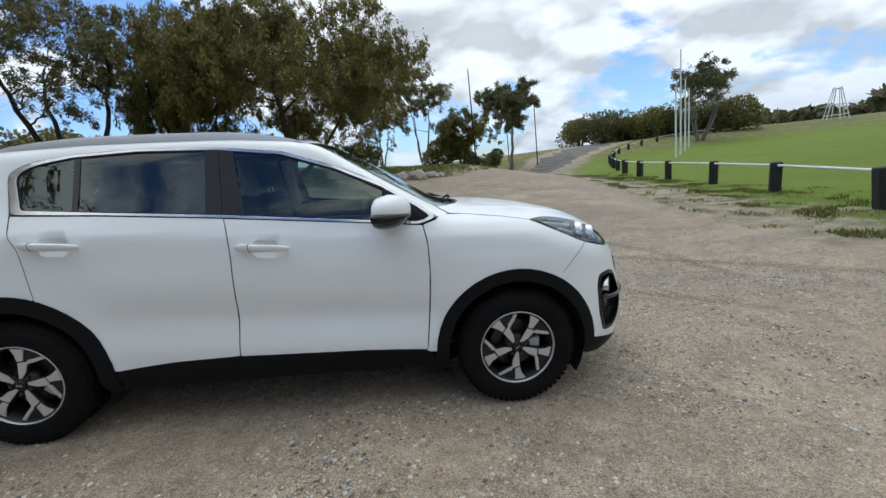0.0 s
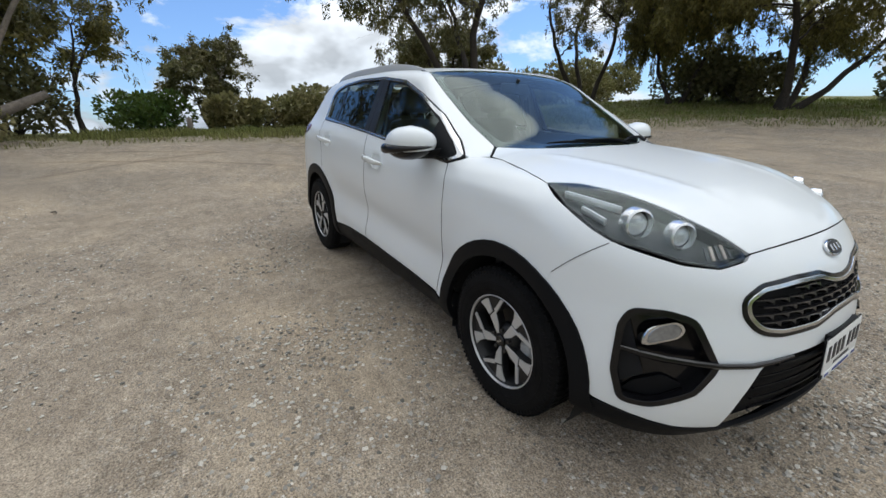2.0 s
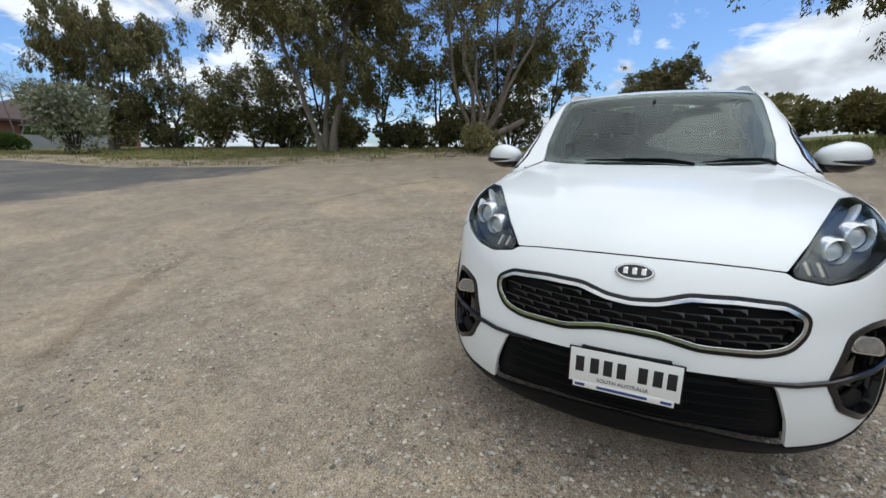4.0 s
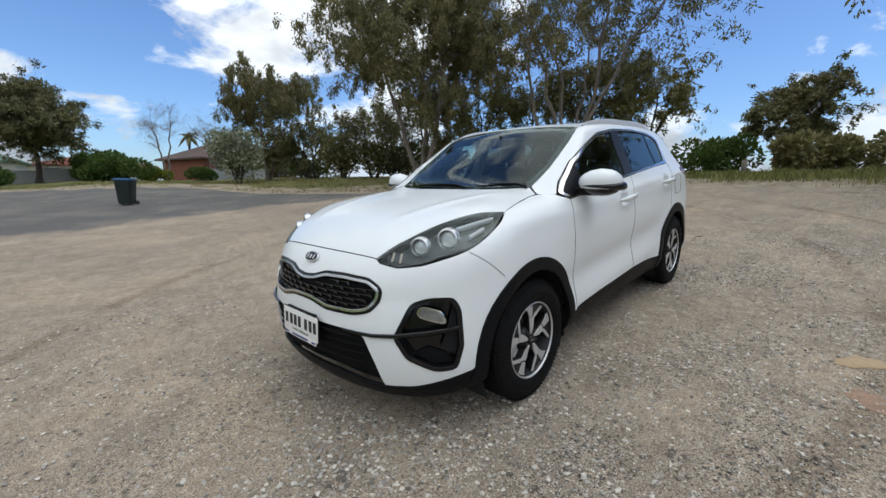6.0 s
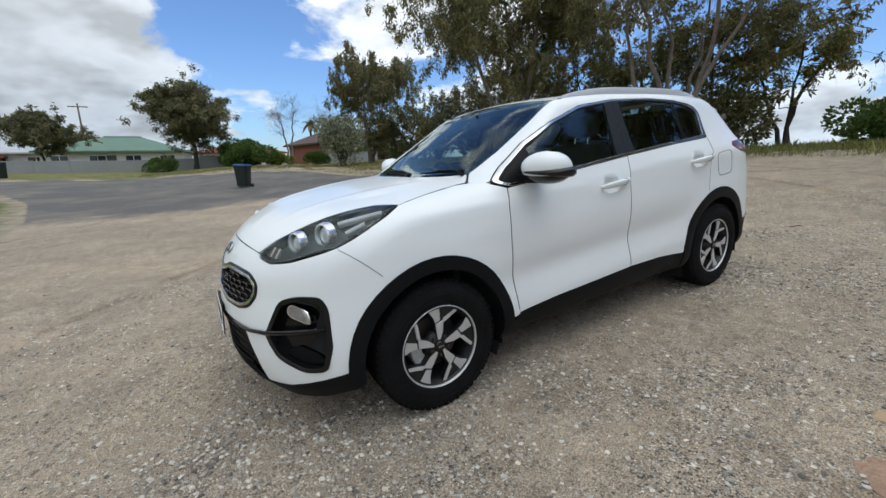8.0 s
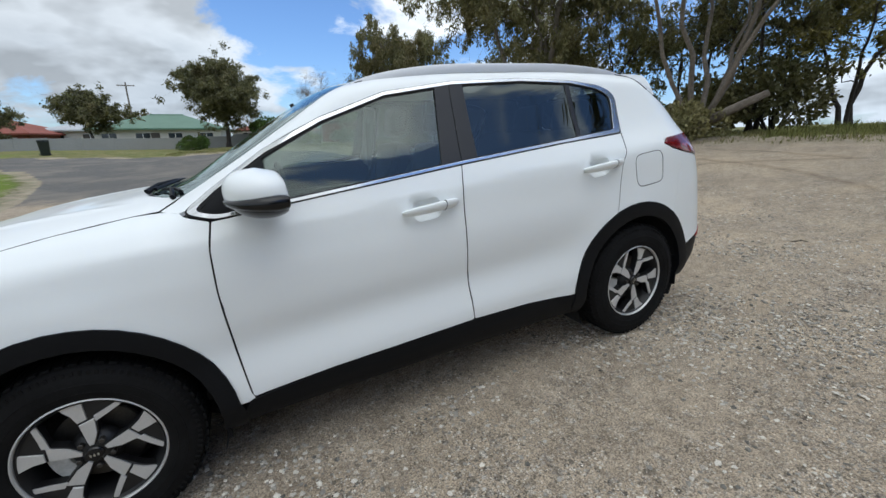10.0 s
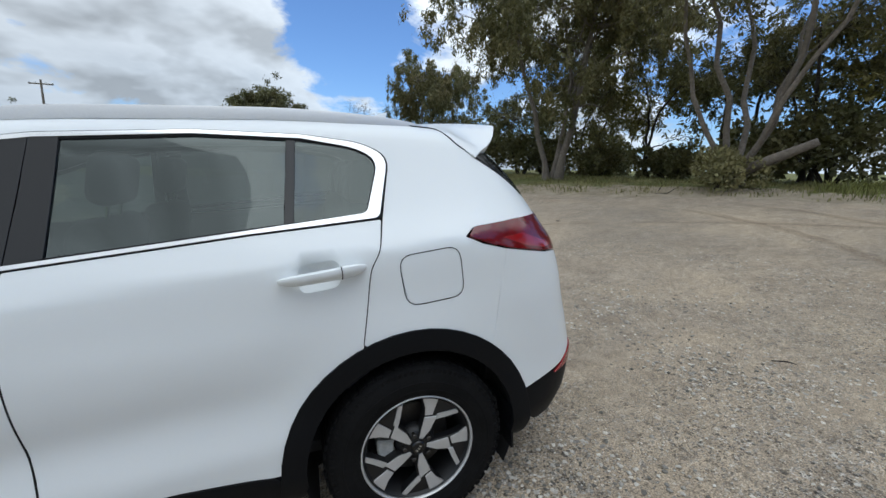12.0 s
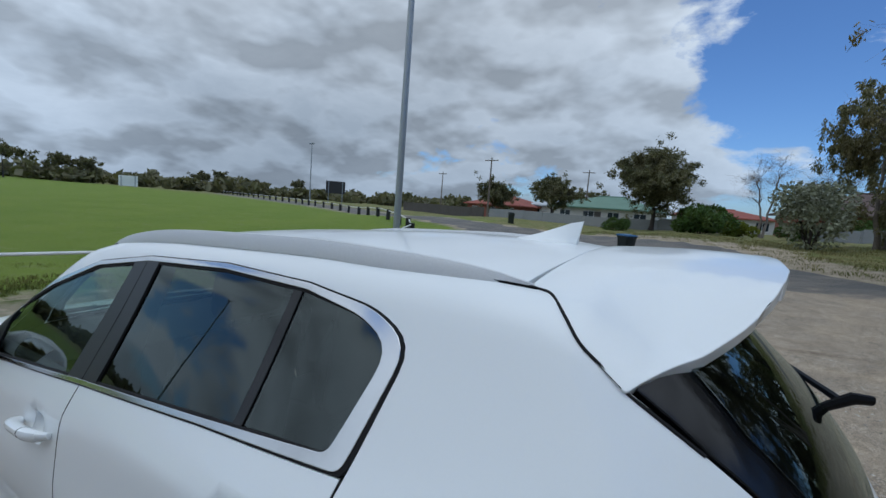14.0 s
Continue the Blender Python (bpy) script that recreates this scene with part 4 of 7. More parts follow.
def intake_and_plate():
    for z, d in ((.548, -.006), (.50, -.016), (.455, -.016), (.41, -.012), (.375, -.006)):
        pts = []
        for k in range(-12, 13):
            y = k / 12 * (.40 if z > .5 else .47)
            q, n = spot(AROUND_NOSE, (2.2, y, z))
            pts.append(q + n * d)
        part("intake_slat", tube(pts, .011 if z > .53 else .007, 6, .6), PLASTIC, low_grille)
    m = facing((2.252, 0, .532), (1, 0, .10))
    pl = part("number_plate", moved(brick_mesh(.385, .006, .150, .003), m), PLASTIC, car, "white number plate in a black frame")
    part("plate_face", moved(brick_mesh(.372, .004, .134, .001), m @ Matrix.Translation((0, .004, .003))), PLATE_WHITE, pl)
    for i, x in enumerate((.150, .098, .052, .006, -.064, -.112, -.156)):
        part("plate_bar", moved(brick_mesh(.030, .002, .060, .0005), m @ Matrix.Translation((x - .0, .0065, .010))), INK, pl, "dark bar in place of a character")
    part("plate_strip", moved(brick_mesh(.34, .004, .024, .001), m @ Matrix.Translation((0, .006, -.072))), PLATE_WHITE, pl)
    for x, w in ((.145, .035), (0, .17), (-.145, .035)):
        part("strip_bar", moved(brick_mesh(w, .002, .010, .0005), m @ Matrix.Translation((x, .0088, -.072))), BLUE, pl)
    part("plate_backing", moved(brick_mesh(.30, .03, .03, .004), facing((2.235, 0, .595), (1, 0, .1))), PLASTIC, pl)
    # the state's name, small, under the characters
    cu = bpy.data.curves.new("plate_text", "FONT")
    cu.body, cu.size, cu.align_x, cu.extrude = "SOUTH AUSTRALIA", .020, "CENTER", .0004
    tmp = new("plate_text", cu)
    me = bpy.data.meshes.new_from_object(tmp.evaluated_get(bpy.context.evaluated_depsgraph_get()))
    bpy.data.objects.remove(tmp)
    me.materials.append(INK)
    ob = new("plate_text", me)
    ob.parent = pl
    ob.matrix_local = m @ Matrix.Translation((0, .0068, -.050)) @ pose(0, 0, 0, 90, 0, 180)


def tail_lamps():
    lp = outline_of(TAIL, AROUND_TAIL, .012, .015)
    lamps = panel("tail_lamp", [shrunk(lp, .002)], AROUND_TAIL, REDLENS, car, cell=.03, push=.004, lip=.02, label="red wrap-around tail lamp")
    gd = outline_of([(-1.70, .84, 1.125), (-1.80, .82, 1.13), (-1.90, .79, 1.085), (-2.0, .74, 1.06), (-1.92, .80, 1.055), (-1.80, .83, 1.082)], AROUND_TAIL, .01)
    for s, lamp in zip((1, -1), lamps):
        v = skin(AROUND_TAIL[1], [gd], .03, .0052, .002)
        mesh_object("light_guide_red", v[0], v[1], REDGUIDE, lamp, vnormals=v[2], flip=s < 0)


def fuel_flap_joint():
    line = [Vector(p) for p in onto(SIDEWAYS[1], outline_of(FUEL, SIDEWAYS, .047, .012))[0]]
    line.append(line[0])
    part("fuel_flap_joint", tube(line, .0018, 6, cap=False), SHELL, car, "thin dark joint round the fuel flap")


fuel_flap_joint()


def door_gap_shades():
    """Dark joints round the doors: black tubes stand for the shade in the gaps."""
    lines = {"front": [((.813, 1.087), (.8335, .99), (.8405, .83), (.8295, .59), (.81, .40))],
             "rear": [((-.231, 1.1665), (-.2125, 1.09), (-.2015, .97), (-.1995, .83), (-.2015, .68), (-.211, .427)), ((-1.2715, 1.2245), (-1.2475, 1.13), (-1.2095, 1.06), (-1.1855, .93), (-1.1625, .815))]}
    for who, runs in lines.items():
        for run in runs:
            zz = np.linspace(run[-1][1], run[0][1], 30)
            pts = [(float(a), .9, float(b)) for a, b in zip(curve(zz, [q[1] for q in run[::-1]], [q[0] for q in run[::-1]]), zz)]
            line = [Vector(p[:3]) - Vector((0, .0022, 0)) for p in on_flank(pts)]
            for s, door in zip((1, -1), doors[who]):
                part("door_seal", tube(line, .0030, 6), SHELL, door, "thin dark strip for the shade in the door gap", flip=s < 0)


door_gap_shades()


def bonnet_joints():
    """The dark gaps round the bonnet."""
    edge = on_flank(flank((1.425, 1.0835), (1.36, 1.0945), (1.28, 1.1055), (1.17, 1.1175), (1.06, 1.1275)))
    edge = [Vector(p[:3]) - Vector((0, .001, .002)) for p in edge] + [spot(OVER, p)[0] - Vector((0, 0, .002)) for p in ((.979, .7025, 1.124), (.906, .618, 1.162))]
    for s in (1, -1):
        part("bonnet_joint", tube(edge, .0032, 6), SHELL, car, "dark gap beside the bonnet", flip=s < 0)
    nose = [Vector(p) - Vector((.002, 0, 0)) for p in on_nose(*[(y * sg, z + .0008) for sg, run in ((-1, SEAM[::-1]), (1, SEAM[1:])) for y, z in run])]
    part("bonnet_joint", tube(nose, .0030, 6), SHELL, car, "dark gap in front of the bonnet")


bonnet_joints()


def bumper_joints():
    """The thin joint from the headlamp down to the wheel arch."""
    for s in (1, -1):
        pts = []
        for k in range(13):
            t = k / 12
            q, n = spot(SIDEWAYS, (1.603 + .158 * t, .9, .790 + .142 * t + .006 * math.sin(math.pi * t)))
            pts.append(q + n * .0002)
        part("bumper_joint", tube(pts, .0019, 6), JOINT, car, "thin grey joint between bumper and fender", flip=s < 0)


bumper_joints()


def spoiler_joint():
    way = straight((0, .62, .78))
    for s in (1, -1):
        knots = [spot(way, p)[0] for p in ((-1.508, .571, 1.552), (-1.530, .575, 1.548), (-1.558, .582, 1.54), (-1.590, .615, 1.51), (-1.623, .648, 1.48), (-1.660, .661, 1.455), (-1.693, .669, 1.43), (-1.742, .668, 1.395), (-1.795, .663, 1.357))]
        pts = []
        for a, b, c, d in zip(knots[:1] + knots, knots, knots[1:], knots[2:] + knots[-1:]):
            pts += [b + (c - a) * (.5 * t) + (a - b * 2.5 + c * 2 - d * .5) * t ** 2 + (b * 1.5 - c * 1.5 + (d - a) * .5) * t ** 3 for t in (0, .25, .5, .75)]
        part("spoiler_joint", tube(pts + knots[-1:], .0032, 6), SHELL, car, "dark joint beside the spoiler", flip=s < 0)


spoiler_joint()


def door_hardware():
    for who, (x0, x1, z) in HANDLES.items():
        for s, door in zip((1, -1), doors[who]):
            fl = s < 0
            pts, rs = [], []
            for k in range(15):
                t = k / 14
                x = x1 + (x0 - x1) * t
                (qa, n), (qb, _n) = spot(SIDEWAYS, (x1 + .01, .9, z - .010)), spot(SIDEWAYS, (x0, .9, z + .006))
                q = qa.lerp(qb, t)
                lift = .032 * (1 - abs(2 * t - 1) ** 4) + .006
                pts.append(q + n * lift)
                rs.append(.0265 * (1 - .5 * abs(2 * t - 1) ** 5) * (.96 + .12 * t))
            h = part("door_handle", tube(pts, rs, 12, .62), PAINT, door, "white grip handle", flip=fl)
            part("key_cover", tube([pts[10], pts[11], pts[12], pts[13]], [r * 1.06 for r in rs[10:14]], 12, .62), PAINT, h, flip=fl)
            part("handle_gap", tube([pts[9] + (pts[10] - pts[9]) * .86, pts[10] + (pts[11] - pts[10]) * .02], [rs[10] * 1.07] * 2, 12, .62), SHELL, h, flip=fl)
            v, f, _n = skin(SIDEWAYS[1], [outline_of(cup_outline(who), SIDEWAYS)], .012, -.001, 0)
            mid, half = (v.min(0) + v.max(0)) / 2, (v.max(0) - v.min(0)) / 2
            u = (v - mid) / half
            v[:, 1] -= .030 * np.clip(1 - np.abs(u[:, 0]) ** 3, 0, 1) * np.clip(1 - np.abs(u[:, 2]) ** 3, 0, 1)
            mesh_object("handle_cup", v, f, PAINT, door, "hollow behind the grip", flip=fl)


def mirrors():
    c, ax = Vector((.635, .965, 1.178)), (.112, .126, .088)

    def shell(z0, z1, grow=1.0, rows=14, n=30):
        vs, fs = [], []
        for i in range(rows + 1):
            zz = z0 + (z1 - z0) * i / rows
            k = max(0.0, 1 - abs(zz) ** 2.2) ** (1 / 2.2)
            for j in range(n):
                a = 2 * math.pi * j / n
                ca, sa = math.cos(a), math.sin(a)
                x = math.copysign(abs(ca) ** .92, ca) * k
                y = math.copysign(abs(sa) ** .92, sa) * k
                x = max(x, -.62 + .04 * zz)
                taper = 1 - .22 * max(0, -y)
                vs.append((c.x + ax[0] * x * grow - .02 * y, c.y + ax[1] * y * grow, c.z + ax[2] * zz * grow * taper + .012 * x))
        fs = [(i * n + j, i * n + (j + 1) % n, (i + 1) * n + (j + 1) % n, (i + 1) * n + j) for i in range(rows) for j in range(n)]
        fs += [tuple(reversed(range(n))), tuple(range(rows * n, rows * n + n))]
        return vs, fs

    for s, door in zip((1, -1), doors["front"]):
        fl = s < 0
        mi = part("door_mirror", shell(-.50, 1.0), PAINT, door, "white mirror housing with a black base", flip=fl)
        part("mirror_base", shell(-1.0, -.505, .985), GLOSS, mi, "black lower mirror housing", flip=fl)
        band = []
        for k in range(11):
            a = radians(-30 + 150 * k / 10)
            ca, sa = math.cos(a), math.sin(a)
            band.append((c.x + (ax[0] - .002) * math.copysign(abs(ca) ** .92, ca) - .02 * sa, c.y + (ax[1] - .002) * math.copysign(abs(sa) ** .92, sa), c.z - .012 - .016 * k / 10))
        part("mirror_indicator", tube(band, [.002, .006, .009, .011, .013, .016, .019, .022, .025, .027, .024], 10, 1.0), GLOSS, mi, "dark indicator strip", flip=fl)
        part("mirror_glass", moved(prism(ellipse(.093, .062, 24, 3), 0, .003, .001), facing((c.x - .0665, c.y, c.z + .002), (-1, 0, .02))), MIRRORGLASS, mi, "mirror glass", flip=fl)
        part("mirror_arm", tube([(.70, .82, 1.125), (.675, .86, 1.122), (.65, .91, 1.118), (.64, .95, 1.115)], [.040, .036, .032, .03], 10, .45), PLASTIC, mi, "black arm", flip=fl)


def roof_parts():
    for s in (1, -1):
        vs, fs, n = [], [], 26
        for k in range(n + 1):
            t = k / n
            x = .17 - 1.69 * t
            y = .600 - .012 * (abs(2 * t - 1) ** 3) - (.02 * max(0, t - .8) / .2)
            q, nn = spot(straight((0, 0, 1)), (x, y, 2))
            h = .034 * (1 - abs(2 * t - 1) ** 4.5) + .004
            w = .0145 * (1 - .55 * abs(2 * t - 1) ** 6)
            for dy, dz in ((-w, -.004), (-w, h - .010), (-w * .6, h), (w * .6, h), (w, h - .010), (w * 1.25, -.006)):
                vs.append((q.x, y + dy, q.z + dz))
        m = 6
        fs = [(k * m + j, k * m + (j + 1) % m, (k + 1) * m + (j + 1) % m, (k + 1) * m + j) for k in range(n) for j in range(m)]
        fs += [tuple(range(m)), tuple(reversed(range(n * m, n * m + m)))]
        part("roof_rail", (vs, [tuple(reversed(f)) for f in fs]), SILVER, car, "silver roof rail", flip=s < 0)
        pts = []
        for k in range(30):
            x = .15 - 1.68 * k / 29
            q, nn = spot(straight((0, 0, 1)), (x, .596 - .02 * max(0, k - 24) / 5, 2))
            pts.append(q - nn * .001)
        part("roof_ditch_strip", tube(pts, .006, 6, .6), PLASTIC, car, "black roof joint strip", flip=s < 0)
    # shark-fin aerial
    vs, fs, n = [], [], 10
    for k in range(n + 1):
        t = k / n
        x = -1.275 - .190 * t
        q, nn = spot(straight((0, 0, 1)), (x, 0, 2))
        h = .004 + .068 * t ** 1.25
        w = .034 * math.sin(math.pi * min(1, .12 + .80 * t)) ** .6
        for a, b in ((-1, -.004), (-.55, .35), (-.16, .86), (0, 1), (.16, .86), (.55, .35), (1, -.004)):
            vs.append((x - (.02 * b if t == 1 else 0), w * a, q.z + h * b))
    fs = [(k * 7 + j, k * 7 + j + 1, (k + 1) * 7 + j + 1, (k + 1) * 7 + j) for k in range(n) for j in range(6)] + [tuple(range(n * 7, n * 7 + 7)), tuple(reversed(range(7)))]
    part("roof_aerial", (vs, [tuple(reversed(f)) for f in fs]), PAINT, car, "white shark-fin aerial")
    w = part("rear_wiper", tube([(-2.06, 0, 1.235), (-2.11, 0, 1.268), (-2.145, -.005, 1.268)], [.014, .018, .014], 8, .7), PLASTIC, car, "black rear wiper arm")
    part("wiper_boot", tube([(-2.09, -.01, 1.255), (-2.05, -.18, 1.255), (-2.005, -.40, 1.255)], [.010, .009, .006], 6), PLASTIC, w)


def wipers():
    for y0, y1, x0, x1 in ((.20, -.34, 1.055, .985), (.585, .27, .905, 1.02)):
        pts = []
        for k in range(9):
            t = k / 8
            y = y0 + (y1 - y0) * t
            q, n = spot(straight((0, 0, 1)), (x0 + (x1 - x0) * t - .012 * math.sin(math.pi * t), y, 2))
            pts.append(q + n * .010)
        w = part("windscreen_wiper", tube(pts, [.010] * 6 + [.008, .006, .004], 6, .8), PLASTIC, car, "black wiper blade")
        q, n = spot(straight((0, 0, 1)), (x0 + .03, y0 + .03, 2))
        part("wiper_arm", tube([q + n * .008, (q + pts[3]) / 2 + n * .020, pts[5] + n * .008], [.014, .009, .006], 6, .7), PLASTIC, w)


def wheel_at(x, s, model=None):
    R, W, y0 = TYRE_R, .225, .905
    spin = radians(180 if s < 0 else 0)
    if model:
        hub = copy_thing(model, Matrix.Translation((x, s * y0, HUB_Z)) @ Matrix.Rotation(spin, 4, "Z") @ Matrix.Rotation(radians(36 if x > 0 else 20 + 30 * s), 4, "Y"))
        hub.parent = car
    else:
        prof = [(.195, -W + .015), (.222, -W + .002), (.27, -W - .006), (.318, -W + .006), (.338, -W + .024), (R, -W + .05), (R, -.05), (.341, -.026), (.326, -.008), (.300, .004), (.262, .007), (.232, .001), (.220, -.006), (.214, -.018)]
        hub = mesh_object("wheel", *lathe([(.214, -.012), (.205, -.03), (.190, -.05), (.186, -.19), (.10, -.2)], 56), DARKALLOY, car, "black and machined alloy wheel")
        hub.location = (x, s * y0, HUB_Z)
        hub.data.set_sharp_from_angle(angle=radians(40))
        tyre = part("tyre", lathe(prof, 72), RUBBER, hub, "black rubber tyre")
        blocks = []
        for k in range(60):
            a = 2 * math.pi * k / 60
            for yy, ww in ((-.045, .05), (-.112, .055), (-.18, .05)):
                blocks.append(moved(brick_mesh(.024, ww, .010, .002, (0, yy, R - .002), 1), Matrix.Rotation(a + (.02 if yy > -.1 else 0), 4, "Y")))
        for k in range(90):
            blocks.append(moved(brick_mesh(.011, .004, .020, .001, (0, -.004, .320), 1), Matrix.Rotation(2 * math.pi * k / 90, 4, "Y")))
        tagged(part("tread", joined(*blocks), RUBBER, tyre), kind="stuff")
        for rr, yy in ((.283, .0075), (.252, .0065)):
            part("sidewall_rib", lathe([(rr - .003, yy - .003), (rr, yy), (rr + .003, yy - .003)], 72), RUBBER, tyre)
        part("rim_lip", lathe([(.211, -.016), (.213, -.007), (.2165, -.003), (.2205, -.005), (.222, -.012)], 72), ALLOY, hub, "machined rim lip")
        part("rim_band", lathe([(.196, -.034), (.2045, -.014), (.208, -.010), (.208, -.02)], 72), DARKALLOY, hub)
        unit = .2085
        face = [(-.035, .17), (.03, .17), (.12, .36), (.15, .58), (.15, .645), (-.07, .585), (-.055, .36)]
        arm = [(.155, .585), (.34, .665), (.56, .775), (.515, .845), (.32, .755), (.155, .69)]
        block = [(-.075, .625), (.06, .665), (.07, .985), (-.08, .99), (-.24, .955), (-.125, .78)]
        under = [(-.05, .15), (.05, .15), (.15, .38), (.18, .60), (.36, .68), (.60, .78), (.36, .92), (.07, .985), (-.24, .955), (-.13, .75), (-.085, .55)]
        outline = lambda pts: [(-a * unit, b * unit) for a, b in pts]
        for k in range(5):
            turn = Matrix.Rotation(radians(72 * k), 4, "Y")
            base = part("spoke", moved(prism(outline(under), -.060, -.0235, .004), turn), DARKALLOY, hub, "black spoke with a machined face", smooth=False)
            part("spoke_face", moved(prism(outline(face), -.0245, -.0185, .0015), turn), ALLOY, base, "bright machined face", smooth=False)
            part("spoke_arm", moved(prism(outline(arm), -.0245, -.0178, .0015), turn), ALLOY, base, "bright machined face", smooth=False)
            part("spoke_block", moved(prism(outline(block), -.0245, -.0172, .0015), turn), ALLOY, base, "bright machined face", smooth=False)
            nut = Matrix.Rotation(radians(72 * k + 36), 4, "Y") @ Matrix.Translation((0, -.028, .052))
            part("wheel_nut", moved(prism(ellipse(.0095, .0095, 6), -.02, .014, .002), nut), STEEL, hub, smooth=False)
        part("hub_plate", lathe([(.0, -.022), (.030, -.022), (.060, -.034), (.075, -.052), (.08, -.07)], 40), DARKALLOY, hub)
        cap = part("centre_cap", lathe([(.0, -.010), (.024, -.011), (.028, -.016), (.028, -.03)], 32), GLOSS, hub, "black centre cap")
        for dx in (-.011, 0, .011):
            part("cap_bar", brick_mesh(.006, .002, .010, .0004, (dx, -.010, 0)), CHROME, cap)
        part("brake_disc", lathe([(.05, -.095), (.140, -.095), (.145, -.10), (.145, -.118), (.05, -.118)], 48), STEEL, hub, "steel brake disc")
    ca = [(.150 * math.cos(a), .150 * math.sin(a)) for a in [radians(-42 + 8 * k) for k in range(8)]] + [(.085 * math.cos(a), .085 * math.sin(a)) for a in [radians(14 - 8 * k) for k in range(8)]]
    cal = bpy.data.materials.get("caliper_grey") or material("caliper_grey", (.48, .48, .46), .55, metal=0, grain=.2, grain_size=60, patch=.3, patch_size=20)
    c = part("brake_caliper", prism(ca[::-1], -.125, -.060, .008), cal, car, "grey brake caliper", flip=s < 0)
    c.location = (x, s * y0, HUB_Z)
    return hub


def wheel_wells_and_floor():
    for hx in (HUB_X, -HUB_X):
        for s in (1, -1):
            n, vs, fs = 24, [], []
            for k in range(n + 1):
                a = radians(-28 + 236 * k / n)
                for y in (.86, .58):
                    vs.append((hx + .425 * math.cos(a), y, HUB_Z + .425 * math.sin(a)))
            fs = [(2 * k, 2 * k + 1, 2 * k + 3, 2 * k + 2) for k in range(n)]
            vs += [(hx + .425 * math.cos(radians(-28 + 236 * k / n)), .585, HUB_Z + .425 * math.sin(radians(-28 + 236 * k / n))) for k in range(n + 1)] + [(hx, .585, HUB_Z)]
            fs += [(len(vs) - 1, 2 * n + 2 + k, 2 * n + 3 + k) for k in range(n)]
            part("wheel_arch_liner", (vs, fs), SHELL, car, "black wheel arch liner", flip=s < 0)
            fx = hx - .41
            mf = brick_mesh(.012, .17, .20, .004, (fx, .79, .315))
            part("mud_flap", mf, PLASTIC, car, "black mud flap", flip=s < 0)
    part("underbody", joined(brick_mesh(1.70, 1.50, .08, .02, (0, 0, .26)), brick_mesh(.9, 1.05, .08, .02, (1.45, 0, .27)), brick_mesh(.9, 1.05, .08, .02, (-1.5, 0, .30)), tube([(HUB_X, -.7, HUB_Z), (HUB_X, .7, HUB_Z)], .04), tube([(-HUB_X, -.7, HUB_Z), (-HUB_X, .7, HUB_Z)], .05)), SHELL, car, "dark underbody")


def inner_shell():
    arch_f, arch_r = arc(HUB_X, .44, 176, 2, 12), arc(-HUB_X, .44, 176, 4, 12)
    low = flank((-1.98, 1.10), (-1.98, .45), (-1.78, .36)) + [p for p in arch_r] + flank((-.88, .30), (.88, .30)) + [p for p in arch_f] + flank((1.80, .37), (1.95, .50), (1.80, .88), (1.45, 1.04), (.85, 1.085), (-.23, 1.15), (-1.25, 1.20))
    panel("inner_side", low, SIDEWAYS, SHELL, car, cell=.08, push=-.022, lip=0, r=.003, holes=[cup_outline("front"), cup_outline("rear")])
    panel("inner_pillars", wing, OVER, SHELL, car, cell=.08, push=-.02, lip=0, holes=[on_flank([(p[0], p[1], p[2]) for p in DLO_IN])], r=.004)
    for nm, o, pr, d in (("inner_nose", sym([(2.1, 0, .92), (2.04, .47, .88), (1.9, .7, .86), (1.75, .8, .82), (1.82, .82, .36), (2.02, .66, .25), (2.18, 0, .25)]), AROUND_NOSE, -.065),
                         ("inner_tail", sym([(-2.12, 0, 1.13), (-2.0, .6, 1.14), (-1.75, .84, 1.12), (-1.72, .85, .75), (-1.86, .85, .40), (-2.1, .5, .3), (-2.2, 0, .3)]), AROUND_TAIL, -.03),
                         ("inner_bonnet", sym([(p[0], p[1] * 1.02, p[2]) for p in hood]), straight((.32, 0, 1)), -.03)):
        panel(nm, o, pr, SHELL, car, cell=.08, push=d, lip=0, both=False, r=.003)
    panel("headlining", sym([(.19, 0, 1.59), (.17, .60, 1.57), (-1.0, .62, 1.58), (-1.52, .58, 1.55), (-1.55, 0, 1.57)]), straight((0, 0, 1)), material("headlining_grey", (.27, .27, .265), .9, grain=.06, grain_size=40), car, cell=.1, push=-.035, lip=0, both=False, r=.003, label="grey headlining")


